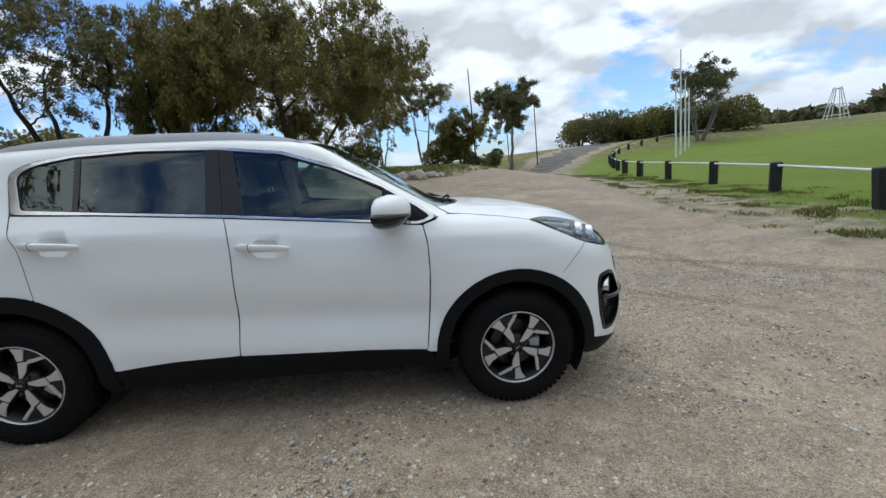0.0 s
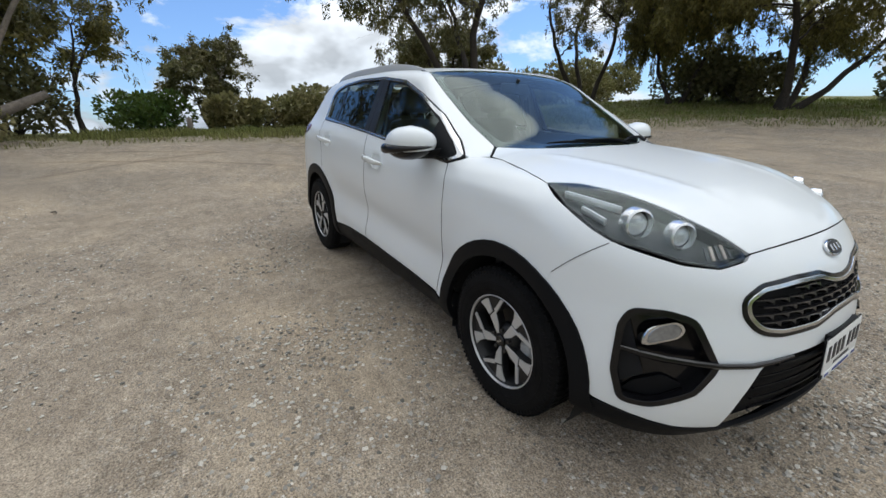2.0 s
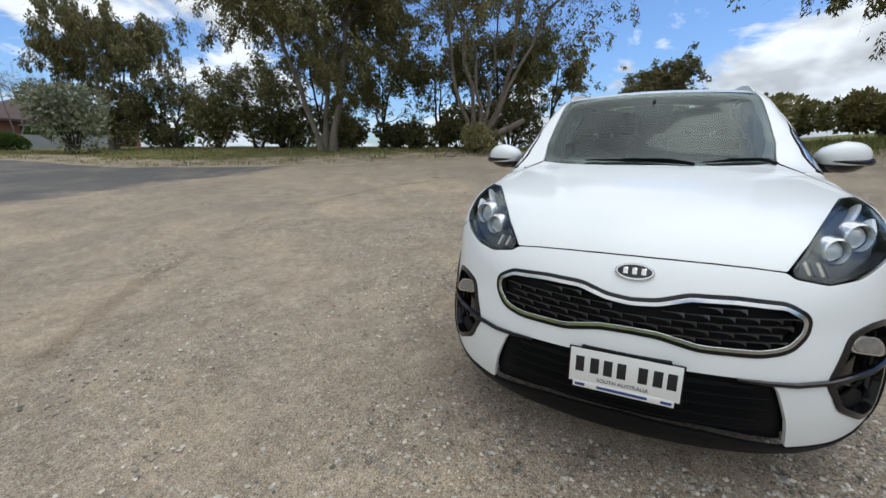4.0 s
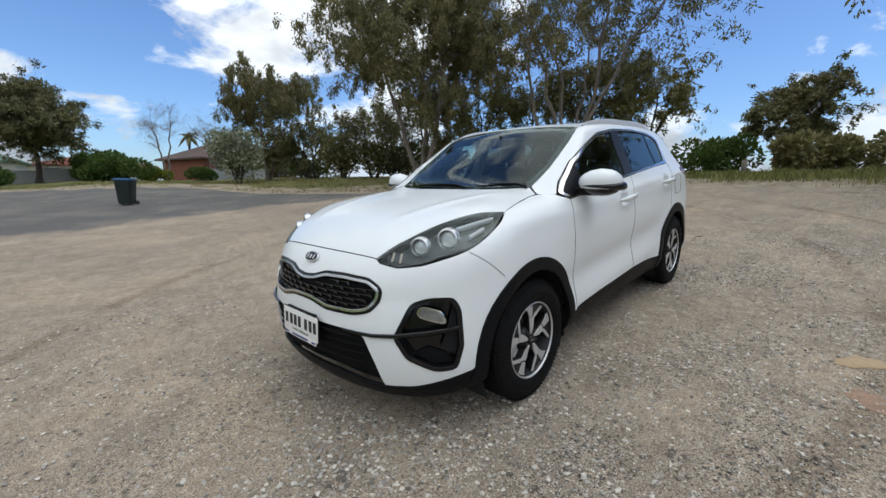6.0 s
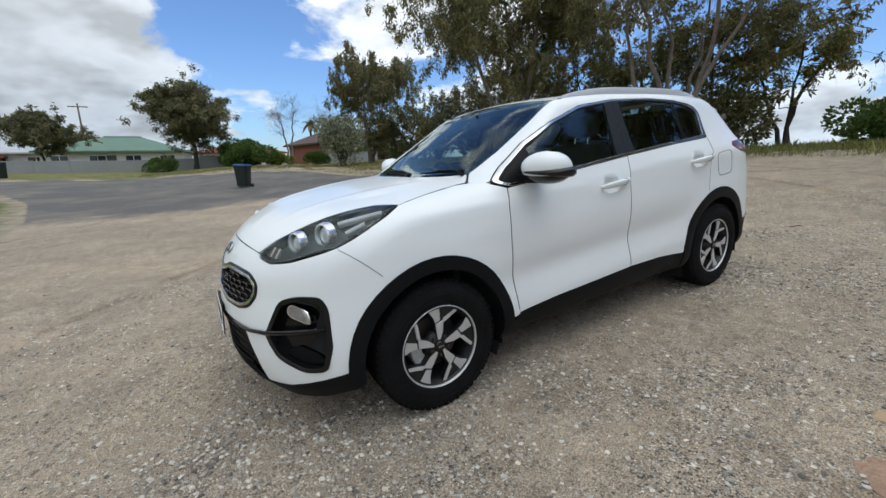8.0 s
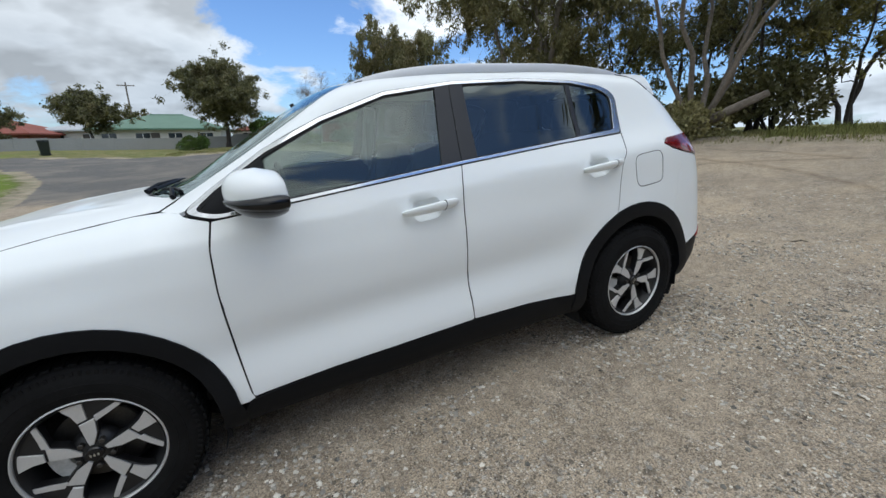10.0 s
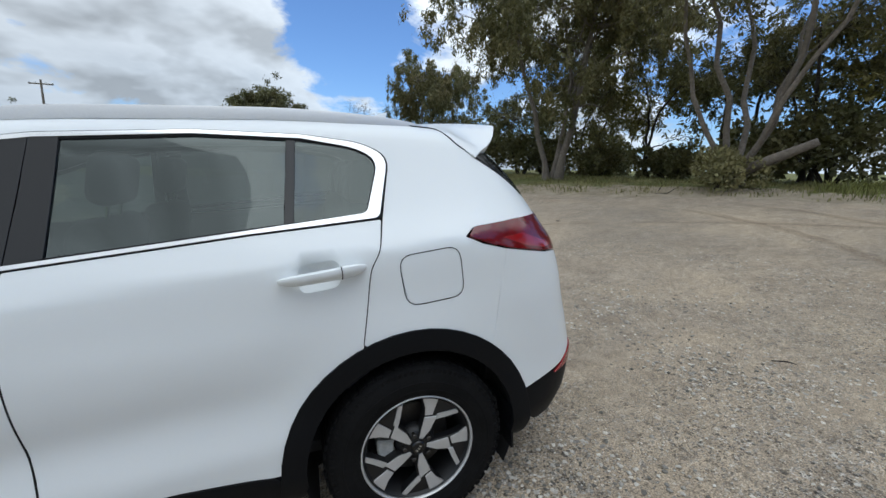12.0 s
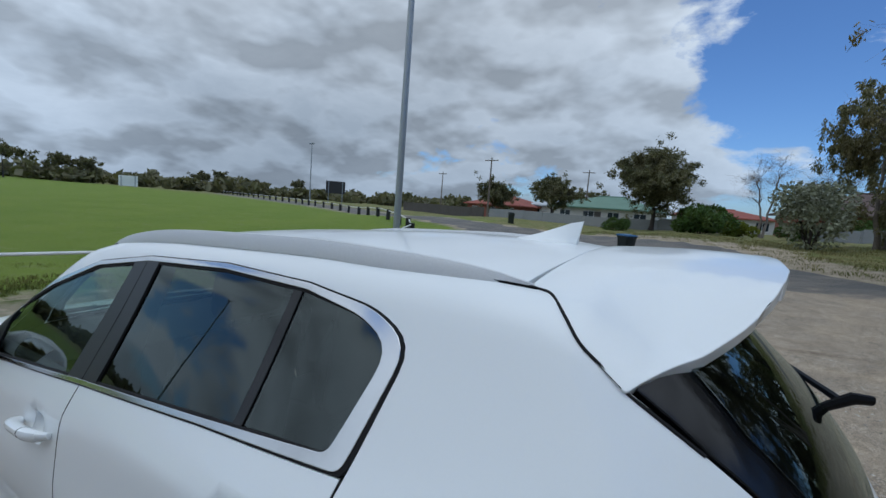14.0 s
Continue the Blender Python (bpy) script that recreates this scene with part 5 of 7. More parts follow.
def cabin():
    part("cabin_floor", joined(brick_mesh(2.9, 1.50, .05, .01, (-.35, 0, .36)), brick_mesh(.05, 1.45, .75, .01, (1.10, 0, .72)), brick_mesh(.04, 1.3, .62, .01, (-1.75, 0, .72))), TRIM, car, "dark cabin floor")
    vs, fs, n = [], [], 10
    prof = [(1.04, 1.14), (.92, 1.165), (.76, 1.155), (.60, 1.12), (.54, 1.06), (.56, .95), (.66, .78), (.9, .62)]
    for j in range(13):
        y = -.74 + 1.48 * j / 12
        hump = .045 * math.exp(-((y + .37) / .20) ** 2)
        for k, (x, z) in enumerate(prof):
            vs.append((min(x, 1.02 - .34 * y * y) - (.02 if 2 < k < 5 else 0) * math.cos(y * 2), y * .95, z - .015 + (hump if k in (2, 3) else 0)))
    m = len(prof)
    fs = [(j * m + k, j * m + k + 1, (j + 1) * m + k + 1, (j + 1) * m + k) for j in range(12) for k in range(m - 1)]
    part("dashboard", (vs, fs), TRIM, car, "dark grey dashboard")
    ring = [(.44 + .07 * math.sin(a) * .45, -.37 + .185 * math.cos(a), 1.03 + .175 * math.sin(a)) for a in [2 * math.pi * k / 28 for k in range(29)]]
    wh = part("steering_wheel", tube(ring, .016, 8), TRIM, car, "black steering wheel")
    part("steering_hub", joined(brick_mesh(.05, .14, .11, .02, (.45, -.37, 1.02)), brick_mesh(.02, .34, .03, .008, (.45, -.37, 1.03)), brick_mesh(.02, .05, .16, .008, (.43, -.37, .95))), TRIM, wh)
    part("steering_column", tube([(.47, -.37, 1.02), (.70, -.37, .95)], .05), TRIM, wh)

    def seat(x, y, w=.50, rear=False):
        base = brick_mesh(.50, w, .16, .05, (x + .12, y, .62), 3)
        backm = Matrix.Translation((x - .14, y, .66)) @ pose(0, 0, 0, 0, -14, 0)
        back_ = moved(brick_mesh(.13, w * .96, .62, .055, (0, 0, .31), 3), backm)
        st = part("seat", base, SEATCLOTH, car, "black cloth seat")
        part("seat_back", back_, SEATCLOTH, st)
        for dy in ((-.16, .16) if not rear else ()):
            part("bolster", moved(tube([(.05, dy * 1.3, .08), (.07, dy * 1.3, .3), (.04, dy * 1.2, .5)], [.05, .06, .04], 8), backm), SEATCLOTH, st)
        for hy in ([0] if not rear else [-.42, 0, .42]):
            part("headrest", moved(brick_mesh(.10, .27, .19, .045, (.01, hy, .76 if not rear else .70), 3), backm), SEATCLOTH, st)
            for dy in (-.06, .06):
                part("headrest_post", moved(tube([(0, hy + dy, .58), (.005, hy + dy, .70)], .007, 6), backm), CHROME, st)
    seat(-.05, .37)
    seat(-.05, -.37)
    seat(-.95, 0, 1.25, True)
    part("centre_console", brick_mesh(.85, .22, .30, .03, (.15, 0, .58)), TRIM, car, "dark centre console")
    mi = part("inner_mirror", brick_mesh(.03, .24, .07, .012, (.33, 0, 1.475)), TRIM, car, "black interior mirror")
    part("mirror_stem", tube([(.34, 0, 1.49), (.36, 0, 1.535)], .012), TRIM, mi)
    for s in (1, -1):
        part("inner_door_trim", brick_mesh(1.9, .04, .55, .02, (-.25, .80, .88)), TRIM, car, "dark door trim", flip=s < 0)
        part("seat_belt", tube([(-.25, .655, 1.44), (-.24, .70, 1.2), (-.24, .74, .9)], [.02, .02, .02], 6, .12), material("belt_grey", (.16, .16, .16), .7, grain=.1) if s > 0 else bpy.data.materials["belt_grey"], car, "grey seat belt", flip=s < 0)
        part("inner_pillar_trim", tube([(-.27, .63, 1.52), (-.25, .74, 1.25), (-.22, .80, 1.12)], [.05, .055, .06], 8, .4), bpy.data.materials["headlining_grey"], car, "pale pillar trim", flip=s < 0)


headlamps()
front_grille()
fog_pods()
intake_and_plate()
tail_lamps()
door_hardware()
mirrors()
roof_parts()
wipers()
first_wheel = wheel_at(HUB_X, 1)
for wx, ws in ((HUB_X, -1), (-HUB_X, 1), (-HUB_X, -1)):
    wheel_at(wx, ws, first_wheel)
wheel_wells_and_floor()
inner_shell()
cabin()

# ---- the ground: a gravel lot that falls to the car's nose, banks, an oval and roads ----
def sstep(a, b, x):
    t = np.clip((np.asarray(x, float) - a) / (np.asarray(b, float) - a), 0, 1)
    return t * t * (3 - 2 * t)


def ground_z(x, y):
    """The ground's height."""
    x, y = np.asarray(x, float), np.asarray(y, float)
    near_z = curve(x, (-40, -20, -12, -6, 0, 3.2, 7, 15, 40, 120), (1.75, 1.38, 1.12, .50, 0, -.235, -.31, -.25, .1, .2))
    plane = -math.tan(radians(SLOPE)) * x
    k = sstep(6.5, 3.6, np.hypot(x * .9, y))
    z = plane * k + near_z * (1 - k)
    north = curve(np.maximum(y, 4), (4, 10, 16, 25, 45, 70, 120), (0, .36, 1.0, 1.6, 2.2, 2.6, 2.8)) * (1 - .86 * sstep(5, 13, x) * sstep(60, 36, y))
    south = curve(np.maximum(-y, 4), (4, 10, 15, 30, 60, 120), (0, .15, .33, .95, 1.25, 1.3)) * (.25 + .75 * sstep(-12, 0, x)) * (1 - .6 * sstep(18, 30, x))
    return z + north + south


def hz(x, y):
    return float(ground_z(x, y))


LOT = [(6.5, 1), (5.7, -5), (5.8, -9), (6.1, -12), (7.2, -17), (9, -21), (12.5, -24.5), (40, -36), (110, -62), (112, -70), (40, -44), (14.9, -32), (5, -27.5), (1.6, -27.5), (-3.5, -23), (-4.2, -17), (-6.5, -12.6), (-8.1, -10.1),
       (-9.5, -7.1), (-11.2, -5), (-11.6, -1.8), (-10.6, .5), (-10.5, 3), (-10, 6), (-7.5, 10.5), (-4, 13.8), (-1.5, 14.6), (1.2, 15.6), (4.7, 18.5), (6.5, 21.6), (11, 33), (19, 49), (30, 61), (60, 86), (63, 81), (33, 56), (23, 47), (15, 35), (10.5, 24), (8.6, 14), (7.4, 7)]


def lot_distance(q):
    """Metres inside (+) or outside (-) the edge of the lot and its roads."""
    lp = np.array(LOT, float)
    best = np.full(len(q), 1e9)
    for a, b in zip(lp, np.roll(lp, -1, 0)):
        ab = b - a
        t = np.clip(((q - a) @ ab) / (ab @ ab), 0, 1)
        best = np.minimum(best, np.linalg.norm(q - a - t[:, None] * ab, axis=1))
    return np.where(inside(q, lp), best, -best)


RUTS = ((-1.0, -5.0, 9.15), (-1.2, -5.2, 7.65), (-2.5, 1.5, 7.2))


def ground_material():
    m = bpy.data.materials.new("ground")
    m.use_nodes = True
    tr = m.node_tree
    p = tr.nodes["Principled BSDF"]
    at = tr.nodes.new("ShaderNodeTexCoord").outputs["Object"]

    def noise_(scale, detail=4.0, rough=.6, dist=0.0):
        return wire(tr, "ShaderNodeTexNoise", Vector=at, Scale=scale, Detail=detail, Roughness=rough, Distortion=dist).outputs[0]

    def attr(name):
        a = tr.nodes.new("ShaderNodeAttribute")
        a.attribute_name = name
        return a.outputs["Fac"]
    # gravel: compacted fines with pale and dark stones, sandy and clayey patches
    def cells(scale):
        v = wire(tr, "ShaderNodeTexVoronoi", Vector=at, Scale=scale, Randomness=1.0)
        v.voronoi_dimensions = "2D"
        return v.outputs["Distance"], wire(tr, "ShaderNodeSeparateColor", Color=v.outputs["Color"])
    fines = mixc(tr, ramp(tr, noise_(3.2, 6, .68, .5), (.34, 0.0), (.66, 1.0)), (.300, .244, .180), (.430, .356, .268))
    sand = ramp(tr, noise_(.55, 5, .62, .8), (.48, 0.0), (.66, 1.0))
    fines = mixc(tr, calc(tr, "MULTIPLY", sand, .8), fines, (.49, .395, .280))
    clay = ramp(tr, noise_(.33, 3, .5), (.66, 0.0), (.74, 1.0))
    fines = mixc(tr, calc(tr, "MULTIPLY", clay, .5), fines, (.40, .27, .18))
    damp = ramp(tr, noise_(.21, 4, .55, .4), (.30, 1.0), (.44, 0.0))
    fines = mixc(tr, calc(tr, "MULTIPLY", damp, .45), fines, (.20, .174, .142))
    speck = ramp(tr, noise_(130, 3, .75), (.36, .44), (.64, 1.46))
    fines = mixc(tr, 1.0, fines, speck, "MULTIPLY")
    # loose stones gather in strips between smooth wheel tracks
    turn = wire(tr, "ShaderNodeMapping", Vector=at, Rotation=(0, 0, .55), Scale=(.55, 2.3, 1.0))
    strips = wire(tr, "ShaderNodeTexNoise", Vector=turn.outputs[0], Scale=.9, Detail=5.0, Roughness=.6, Distortion=.5).outputs[0]
    loose = calc(tr, "ADD", calc(tr, "MULTIPLY", noise_(1.1, 5, .65, .4), .5), calc(tr, "MULTIPLY", strips, .5))
    bare = ramp(tr, loose, (.42, .14), (.56, 1.0))
    # most loose stone lies along one flank of the car
    across = wire(tr, "ShaderNodeMapRange", Value=wire(tr, "ShaderNodeSeparateXYZ", i0=at).outputs[1], From_Min=-1.5, From_Max=2.0, To_Min=.42, To_Max=1.0).outputs[0]
    bare = calc(tr, "MULTIPLY", bare, across)
    grav, h_stone = fines, None
    for scale, share, high in ((22.0, .86, .018), (34.0, .72, .014), (58.0, .56, .009), (105.0, .48, .005)):
        dist, tone = cells(scale)
        show = calc(tr, "MULTIPLY", calc(tr, "MULTIPLY", ramp(tr, dist, (.30, 1.0), (.40, 0.0)), ramp(tr, tone.outputs[1], (share, 0.0), (share + .05, 1.0))), bare)
        stones = mixc(tr, ramp(tr, tone.outputs[0], (.30, 0.0), (.95, 1.0)), (.085, .076, .066), (.66, .61, .53))
        grav = mixc(tr, show, grav, mixc(tr, 1.0, stones, speck, "MULTIPLY"))
        lump = calc(tr, "MULTIPLY", show, high)
        h_stone = lump if h_stone is None else calc(tr, "ADD", h_stone, lump)
    grav = mixc(tr, 1.0, grav, ramp(tr, noise_(13, 5, .72, .3), (.34, .82), (.66, 1.16)), "MULTIPLY")
    # a few wheel ruts curve across the lot
    for cx, cy, radius in RUTS:
        off = wire(tr, "ShaderNodeVectorMath", i0=at, i1=(cx, cy, 0.0))
        off.operation = "SUBTRACT"
        flat = wire(tr, "ShaderNodeVectorMath", i0=off.outputs[0], i1=(1.0, 1.0, 0.0))
        flat.operation = "MULTIPLY"
        far = wire(tr, "ShaderNodeVectorMath", i0=flat.outputs[0])
        far.operation = "LENGTH"
        gap = calc(tr, "ABSOLUTE", calc(tr, "ADD", calc(tr, "SUBTRACT", far.outputs["Value"], radius), calc(tr, "MULTIPLY", calc(tr, "SUBTRACT", noise_(.9, 3, .6), .5), .35)))
        rut = calc(tr, "MULTIPLY", ramp(tr, gap, (.04, 1.0), (.13, 0.0)), ramp(tr, noise_(.5, 3, .6), (.42, 0.0), (.52, .75)))
        grav = mixc(tr, rut, grav, mixc(tr, 1.0, grav, (.70, .67, .64), "MULTIPLY"))
    # worn asphalt
    asph = mixc(tr, ramp(tr, noise_(60, 3, .7), (.35, 0.0), (.7, 1.0)), (.088, .085, .081), (.185, .178, .168))
    asph = mixc(tr, calc(tr, "MULTIPLY", ramp(tr, noise_(.5, 5, .65, .6), (.45, 0.0), (.68, 1.0)), .75), asph, (.24, .215, .18))
    # grass: lush on the oval, patchy and dry on the verges
    blades = noise_(38, 5, .75)
    lush = mixc(tr, ramp(tr, blades, (.32, 0.0), (.68, 1.0)), (.095, .150, .013), (.180, .245, .032))
    lush = mixc(tr, calc(tr, "MULTIPLY", ramp(tr, noise_(.28, 3, .5), (.4, 0.0), (.65, 1.0)), .45), lush, (.19, .238, .035))
    dry = mixc(tr, ramp(tr, blades, (.3, 0.0), (.7, 1.0)), (.125, .120, .042), (.30, .262, .118))
    dry = mixc(tr, ramp(tr, noise_(.9, 5, .65, .4), (.44, 0.0), (.56, 1.0)), dry, (.130, .150, .042))
    dirt = mixc(tr, ramp(tr, noise_(2.2, 5, .7), (.35, 0.0), (.65, 1.0)), (.27, .225, .16), (.44, .375, .28))
    edge = calc(tr, "ADD", attr("verge"), calc(tr, "MULTIPLY", calc(tr, "SUBTRACT", noise_(1.1, 6, .7, .6), .5), 1.5))
    dry = mixc(tr, ramp(tr, edge, (.36, 1.0), (.60, 0.0)), dry, dirt)
    edge2 = calc(tr, "ADD", attr("verge"), calc(tr, "MULTIPLY", calc(tr, "SUBTRACT", noise_(1.3, 6, .72, .6), .5), 1.3))
    lush = mixc(tr, ramp(tr, edge2, (.52, 1.0), (.92, 0.0)), lush, mixc(tr, ramp(tr, noise_(1.6, 5, .7, .5), (.45, 0.0), (.55, 1.0)), dirt, mixc(tr, 1.0, dry, (.72, .80, .70), "MULTIPLY")))
    grass = mixc(tr, attr("lawn"), dry, lush)
    rough_edge = calc(tr, "MULTIPLY", calc(tr, "SUBTRACT", noise_(.8, 6, .7, .5), .5), .8)
    hard = mixc(tr, ramp(tr, calc(tr, "ADD", attr("asphalt"), rough_edge), (.40, 0.0), (.60, 1.0)), grav, asph)
    g = ramp(tr, calc(tr, "ADD", attr("grass"), calc(tr, "MULTIPLY", calc(tr, "SUBTRACT", noise_(2.6, 6, .75, .4), .5), .6)), (.42, 0.0), (.58, 1.0))
    tr.links.new(mixc(tr, g, hard, grass), p.inputs["Base Color"])
    p.inputs["Roughness"].default_value = .93
    p.inputs["Specular IOR Level"].default_value = .25
    h = calc(tr, "ADD", calc(tr, "MULTIPLY", h_stone, calc(tr, "SUBTRACT", 1.0, g)), calc(tr, "ADD", calc(tr, "MULTIPLY", noise_(130, 3, .75), .006), calc(tr, "MULTIPLY", noise_(22, 6, .7), .022)))
    h = calc(tr, "ADD", h, calc(tr, "MULTIPLY", calc(tr, "MULTIPLY", blades, g), .05))
    tr.links.new(wire(tr, "ShaderNodeBump", Strength=.75, Distance=1.0, Height=h).outputs[0], p.inputs["Normal"])
    return m


def spaced(fine, out, far, grow):
    v, s = [0.0], fine
    while v[-1] < far:
        v.append(v[-1] + s)
        if v[-1] > out:
            s = min(s * grow, 60)
    return np.array([-a for a in v[:0:-1]] + v)


def build_ground():
    xs, ys = spaced(.11, 7.0, 900, 1.07), spaced(.11, 7.0, 900, 1.07)
    X, Y = np.meshgrid(xs, ys, indexing="ij")
    x, y = X.ravel(), Y.ravel()
    q = np.stack([x, y], -1)
    d = lot_distance(q)
    rough = np.array([noise.fractal((a * 1.3, b * 1.3, 0), .7, 2.2, 4) if abs(a) < 40 and abs(b) < 60 else 0 for a, b in q])
    grassy = sstep(.35, -.35, d)
    lawn = sstep(4.5, 5.6, x - .12 * np.maximum(y - 8, 0)) * grassy * sstep(-60, -40, -np.abs(y))
    lawn = np.where((x < 14) & (y < -27), 0, lawn) * np.where(y > 44, 0, 1) * sstep(-.9, -.4, -np.maximum(0, (-y - 26 - x * .36)) / 6)
    z = ground_z(x, y) + rough * (.010 + .035 * grassy * (1 - lawn)) + .10 * sstep(-.2, -2.2, d) * (1 - lawn) * (np.abs(x) < 60)
    asphalt = sstep(-8.2, -11.5, y) * sstep(-3.0, -6.0, -np.abs(x) * 0 + y * .4) + sstep(22, 34, y) * .6
    n, m = len(xs), len(ys)
    i, j = np.meshgrid(np.arange(n - 1), np.arange(m - 1), indexing="ij")
    a = (i * m + j).ravel()
    fs = np.stack([a, a + m, a + m + 1, a + 1], -1)
    ob = mesh_object("ground", np.stack([x, y, z], -1), fs.tolist(), ground_material())
    for name, val in (("grass", grassy), ("lawn", lawn), ("asphalt", np.clip(asphalt, 0, 1)), ("verge", sstep(0, -1.0 - 2.2 * sstep(-7, 0, y), d) * (x > 4) + sstep(0, -4.5, d) * (x <= 4))):
        at = ob.data.attributes.new(name, "FLOAT", "POINT")
        at.data.foreach_set("value", val.astype(np.float32))
    tagged(ob, "gravel car park with worn asphalt, dry verges and a mown oval", "ground", kind="structure")


build_ground()


def scatter_stones():
    """Loose stones on the compacted gravel round the car."""
    rng = np.random.default_rng(5)
    n = 110000
    ang, r = rng.uniform(0, 2 * np.pi, n), 1.0 + 5.2 * rng.random(n) ** 1.3
    x, y = 2.0 * np.cos(ang) + np.cos(ang) * r * .9 - np.cos(ang), .75 * np.sin(ang) + np.sin(ang) * r - np.sin(ang) * .9
    clump = np.array([noise.noise((a * .9, b * .9, 3.0)) for a, b in zip(x, y)])
    keep = (clump + rng.uniform(-.35, .35, n) > .16 - .3 * sstep(-1.5, 2.0, y)) & ~((np.abs(x) < 2.0) & (np.abs(y) < .6)) & (x < 5.5)
    x, y = x[keep], y[keep]
    n = len(x)
    s = .0034 + .0125 * rng.random(n) ** 3.2
    oct_v = np.array([(1, 0, 0), (0, 1, 0), (-1, 0, 0), (0, -1, 0), (.7, .7, .45), (-.7, .7, .5), (-.7, -.7, .42), (.7, -.7, .5), (0, 0, .8)], float)
    oct_f = np.array([(0, 4, 7), (0, 1, 4), (1, 5, 4), (1, 2, 5), (2, 6, 5), (2, 3, 6), (3, 7, 6), (3, 0, 7), (4, 5, 8), (5, 6, 8), (6, 7, 8), (7, 4, 8)])
    v = oct_v[None] * rng.uniform(.65, 1.25, (n, 9, 3)) * s[:, None, None]
    t = rng.uniform(0, 6.28, n)
    c, sn = np.cos(t)[:, None], np.sin(t)[:, None]
    vx, vy = v[..., 0] * c - v[..., 1] * sn * .8, v[..., 0] * sn + v[..., 1] * c * .8
    v = np.stack([vx + x[:, None], vy + y[:, None], v[..., 2] * .9 + (ground_z(x, y) - .0004)[:, None]], -1).reshape(-1, 3)
    f = (oct_f[None] + 9 * np.arange(n)[:, None, None]).reshape(-1, 3)
    ob = mesh_object("gravel_stones", v, f.tolist(), material("stone_chips", (.385, .36, .315), .85, grain=.3, grain_size=300, spread=.75), smooth=False)
    tagged(ob, "loose grey and pale stone chips on the gravel", "gravel", kind="stuff")


scatter_stones()

# ---- trees ----
BARK_GREY = material("grey_gum_bark", (.20, .17, .14), .9, grain=.35, grain_size=14, patch=.4, patch_size=1.2, bump=.7)
BARK_DARK = material("dark_bark", (.055, .045, .038), .92, grain=.4, grain_size=16, patch=.3, patch_size=1.5, bump=.8)


def leaf_material(name, colour, second, spread=.45):
    m = material(name, colour, .55, grain=.2, grain_size=3, patch=.5, patch_size=.5, spread=spread, second=second, spec=.3)
    tr = m.node_tree
    p = tr.nodes["Principled BSDF"]
    out = tr.nodes["Material Output"]
    col = p.inputs["Base Color"].links[0].from_socket
    t = wire(tr, "ShaderNodeBsdfTranslucent", Color=mixc(tr, .5, col, (.16, .18, .03)))
    tr.links.new(wire(tr, "ShaderNodeMixShader", i0=.28, i1=p.outputs[0], i2=t.outputs[0]).outputs[0], out.inputs[0])
    return m


LEAF_GUM = leaf_material("gum_leaves", (.165, .158, .076), (.205, .168, .078))
LEAF_OLIVE = leaf_material("olive_leaves", (.215, .185, .060), (.170, .152, .056))
LEAF_DARK = leaf_material("dark_leaves", (.135, .133, .068), (.170, .148, .072))
LEAF_GREEN = leaf_material("green_leaves", (.055, .110, .025), (.085, .125, .030))
LEAF_SILVER = leaf_material("silver_leaves", (.27, .285, .21), (.20, .215, .14))
LEAF_HEDGE = leaf_material("hedge_leaves", (.25, .235, .115), (.30, .25, .125))
LEAF_YELLOW = leaf_material("yellow_leaves", (.17, .19, .022), (.10, .14, .02))


class Skeleton:
    """Limbs as tapered bars, and the ends that carry leaves."""

    def __init__(self, seed):
        self.rng = np.random.default_rng(seed)
        self.vs, self.fs, self.ends, self.low = [], [], [], 1e9

    def bar(self, pts, rs, sides):
        base = len(self.vs)
        u = None
        pts = np.array(pts)
        ds = np.gradient(pts, axis=0)
        ds /= np.linalg.norm(ds, axis=1, keepdims=True) + 1e-9
        for p, d, r in zip(pts, ds, rs):
            if u is None:
                u = np.cross(d, (0.3, 0.9, 0.2))
            u = u - (u @ d) * d
            u /= np.linalg.norm(u) + 1e-9
            v = np.cross(d, u)
            for k in range(sides):
                a = 2 * np.pi * k / sides
                self.vs.append(p + r * (np.cos(a) * u + np.sin(a) * v))
        for i in range(len(pts) - 1):
            for k in range(sides):
                self.fs.append((base + i * sides + k, base + i * sides + (k + 1) % sides, base + (i + 1) * sides + (k + 1) % sides, base + (i + 1) * sides + k))

    def reach(self, a, b, ra, rb, sag=0.0, n=6, sides=5, wander=.06):
        """A wandering limb from a to b."""
        rng, a, b = self.rng, np.array(a, float), np.array(b, float)
        L = np.linalg.norm(b - a)
        c = (a + b) / 2 + (0, 0, sag * L) + rng.normal(0, .10, 3) * L
        t = np.linspace(0, 1, n + 1)[:, None]
        pts = (1 - t) ** 2 * a + 2 * t * (1 - t) * c + t * t * b
        pts[1:-1] += rng.normal(0, wander, (n - 1, 3)) * L / n * 2
        self.bar(pts, ra + (rb - ra) * np.linspace(0, 1, n + 1) ** .8, sides)
        return pts


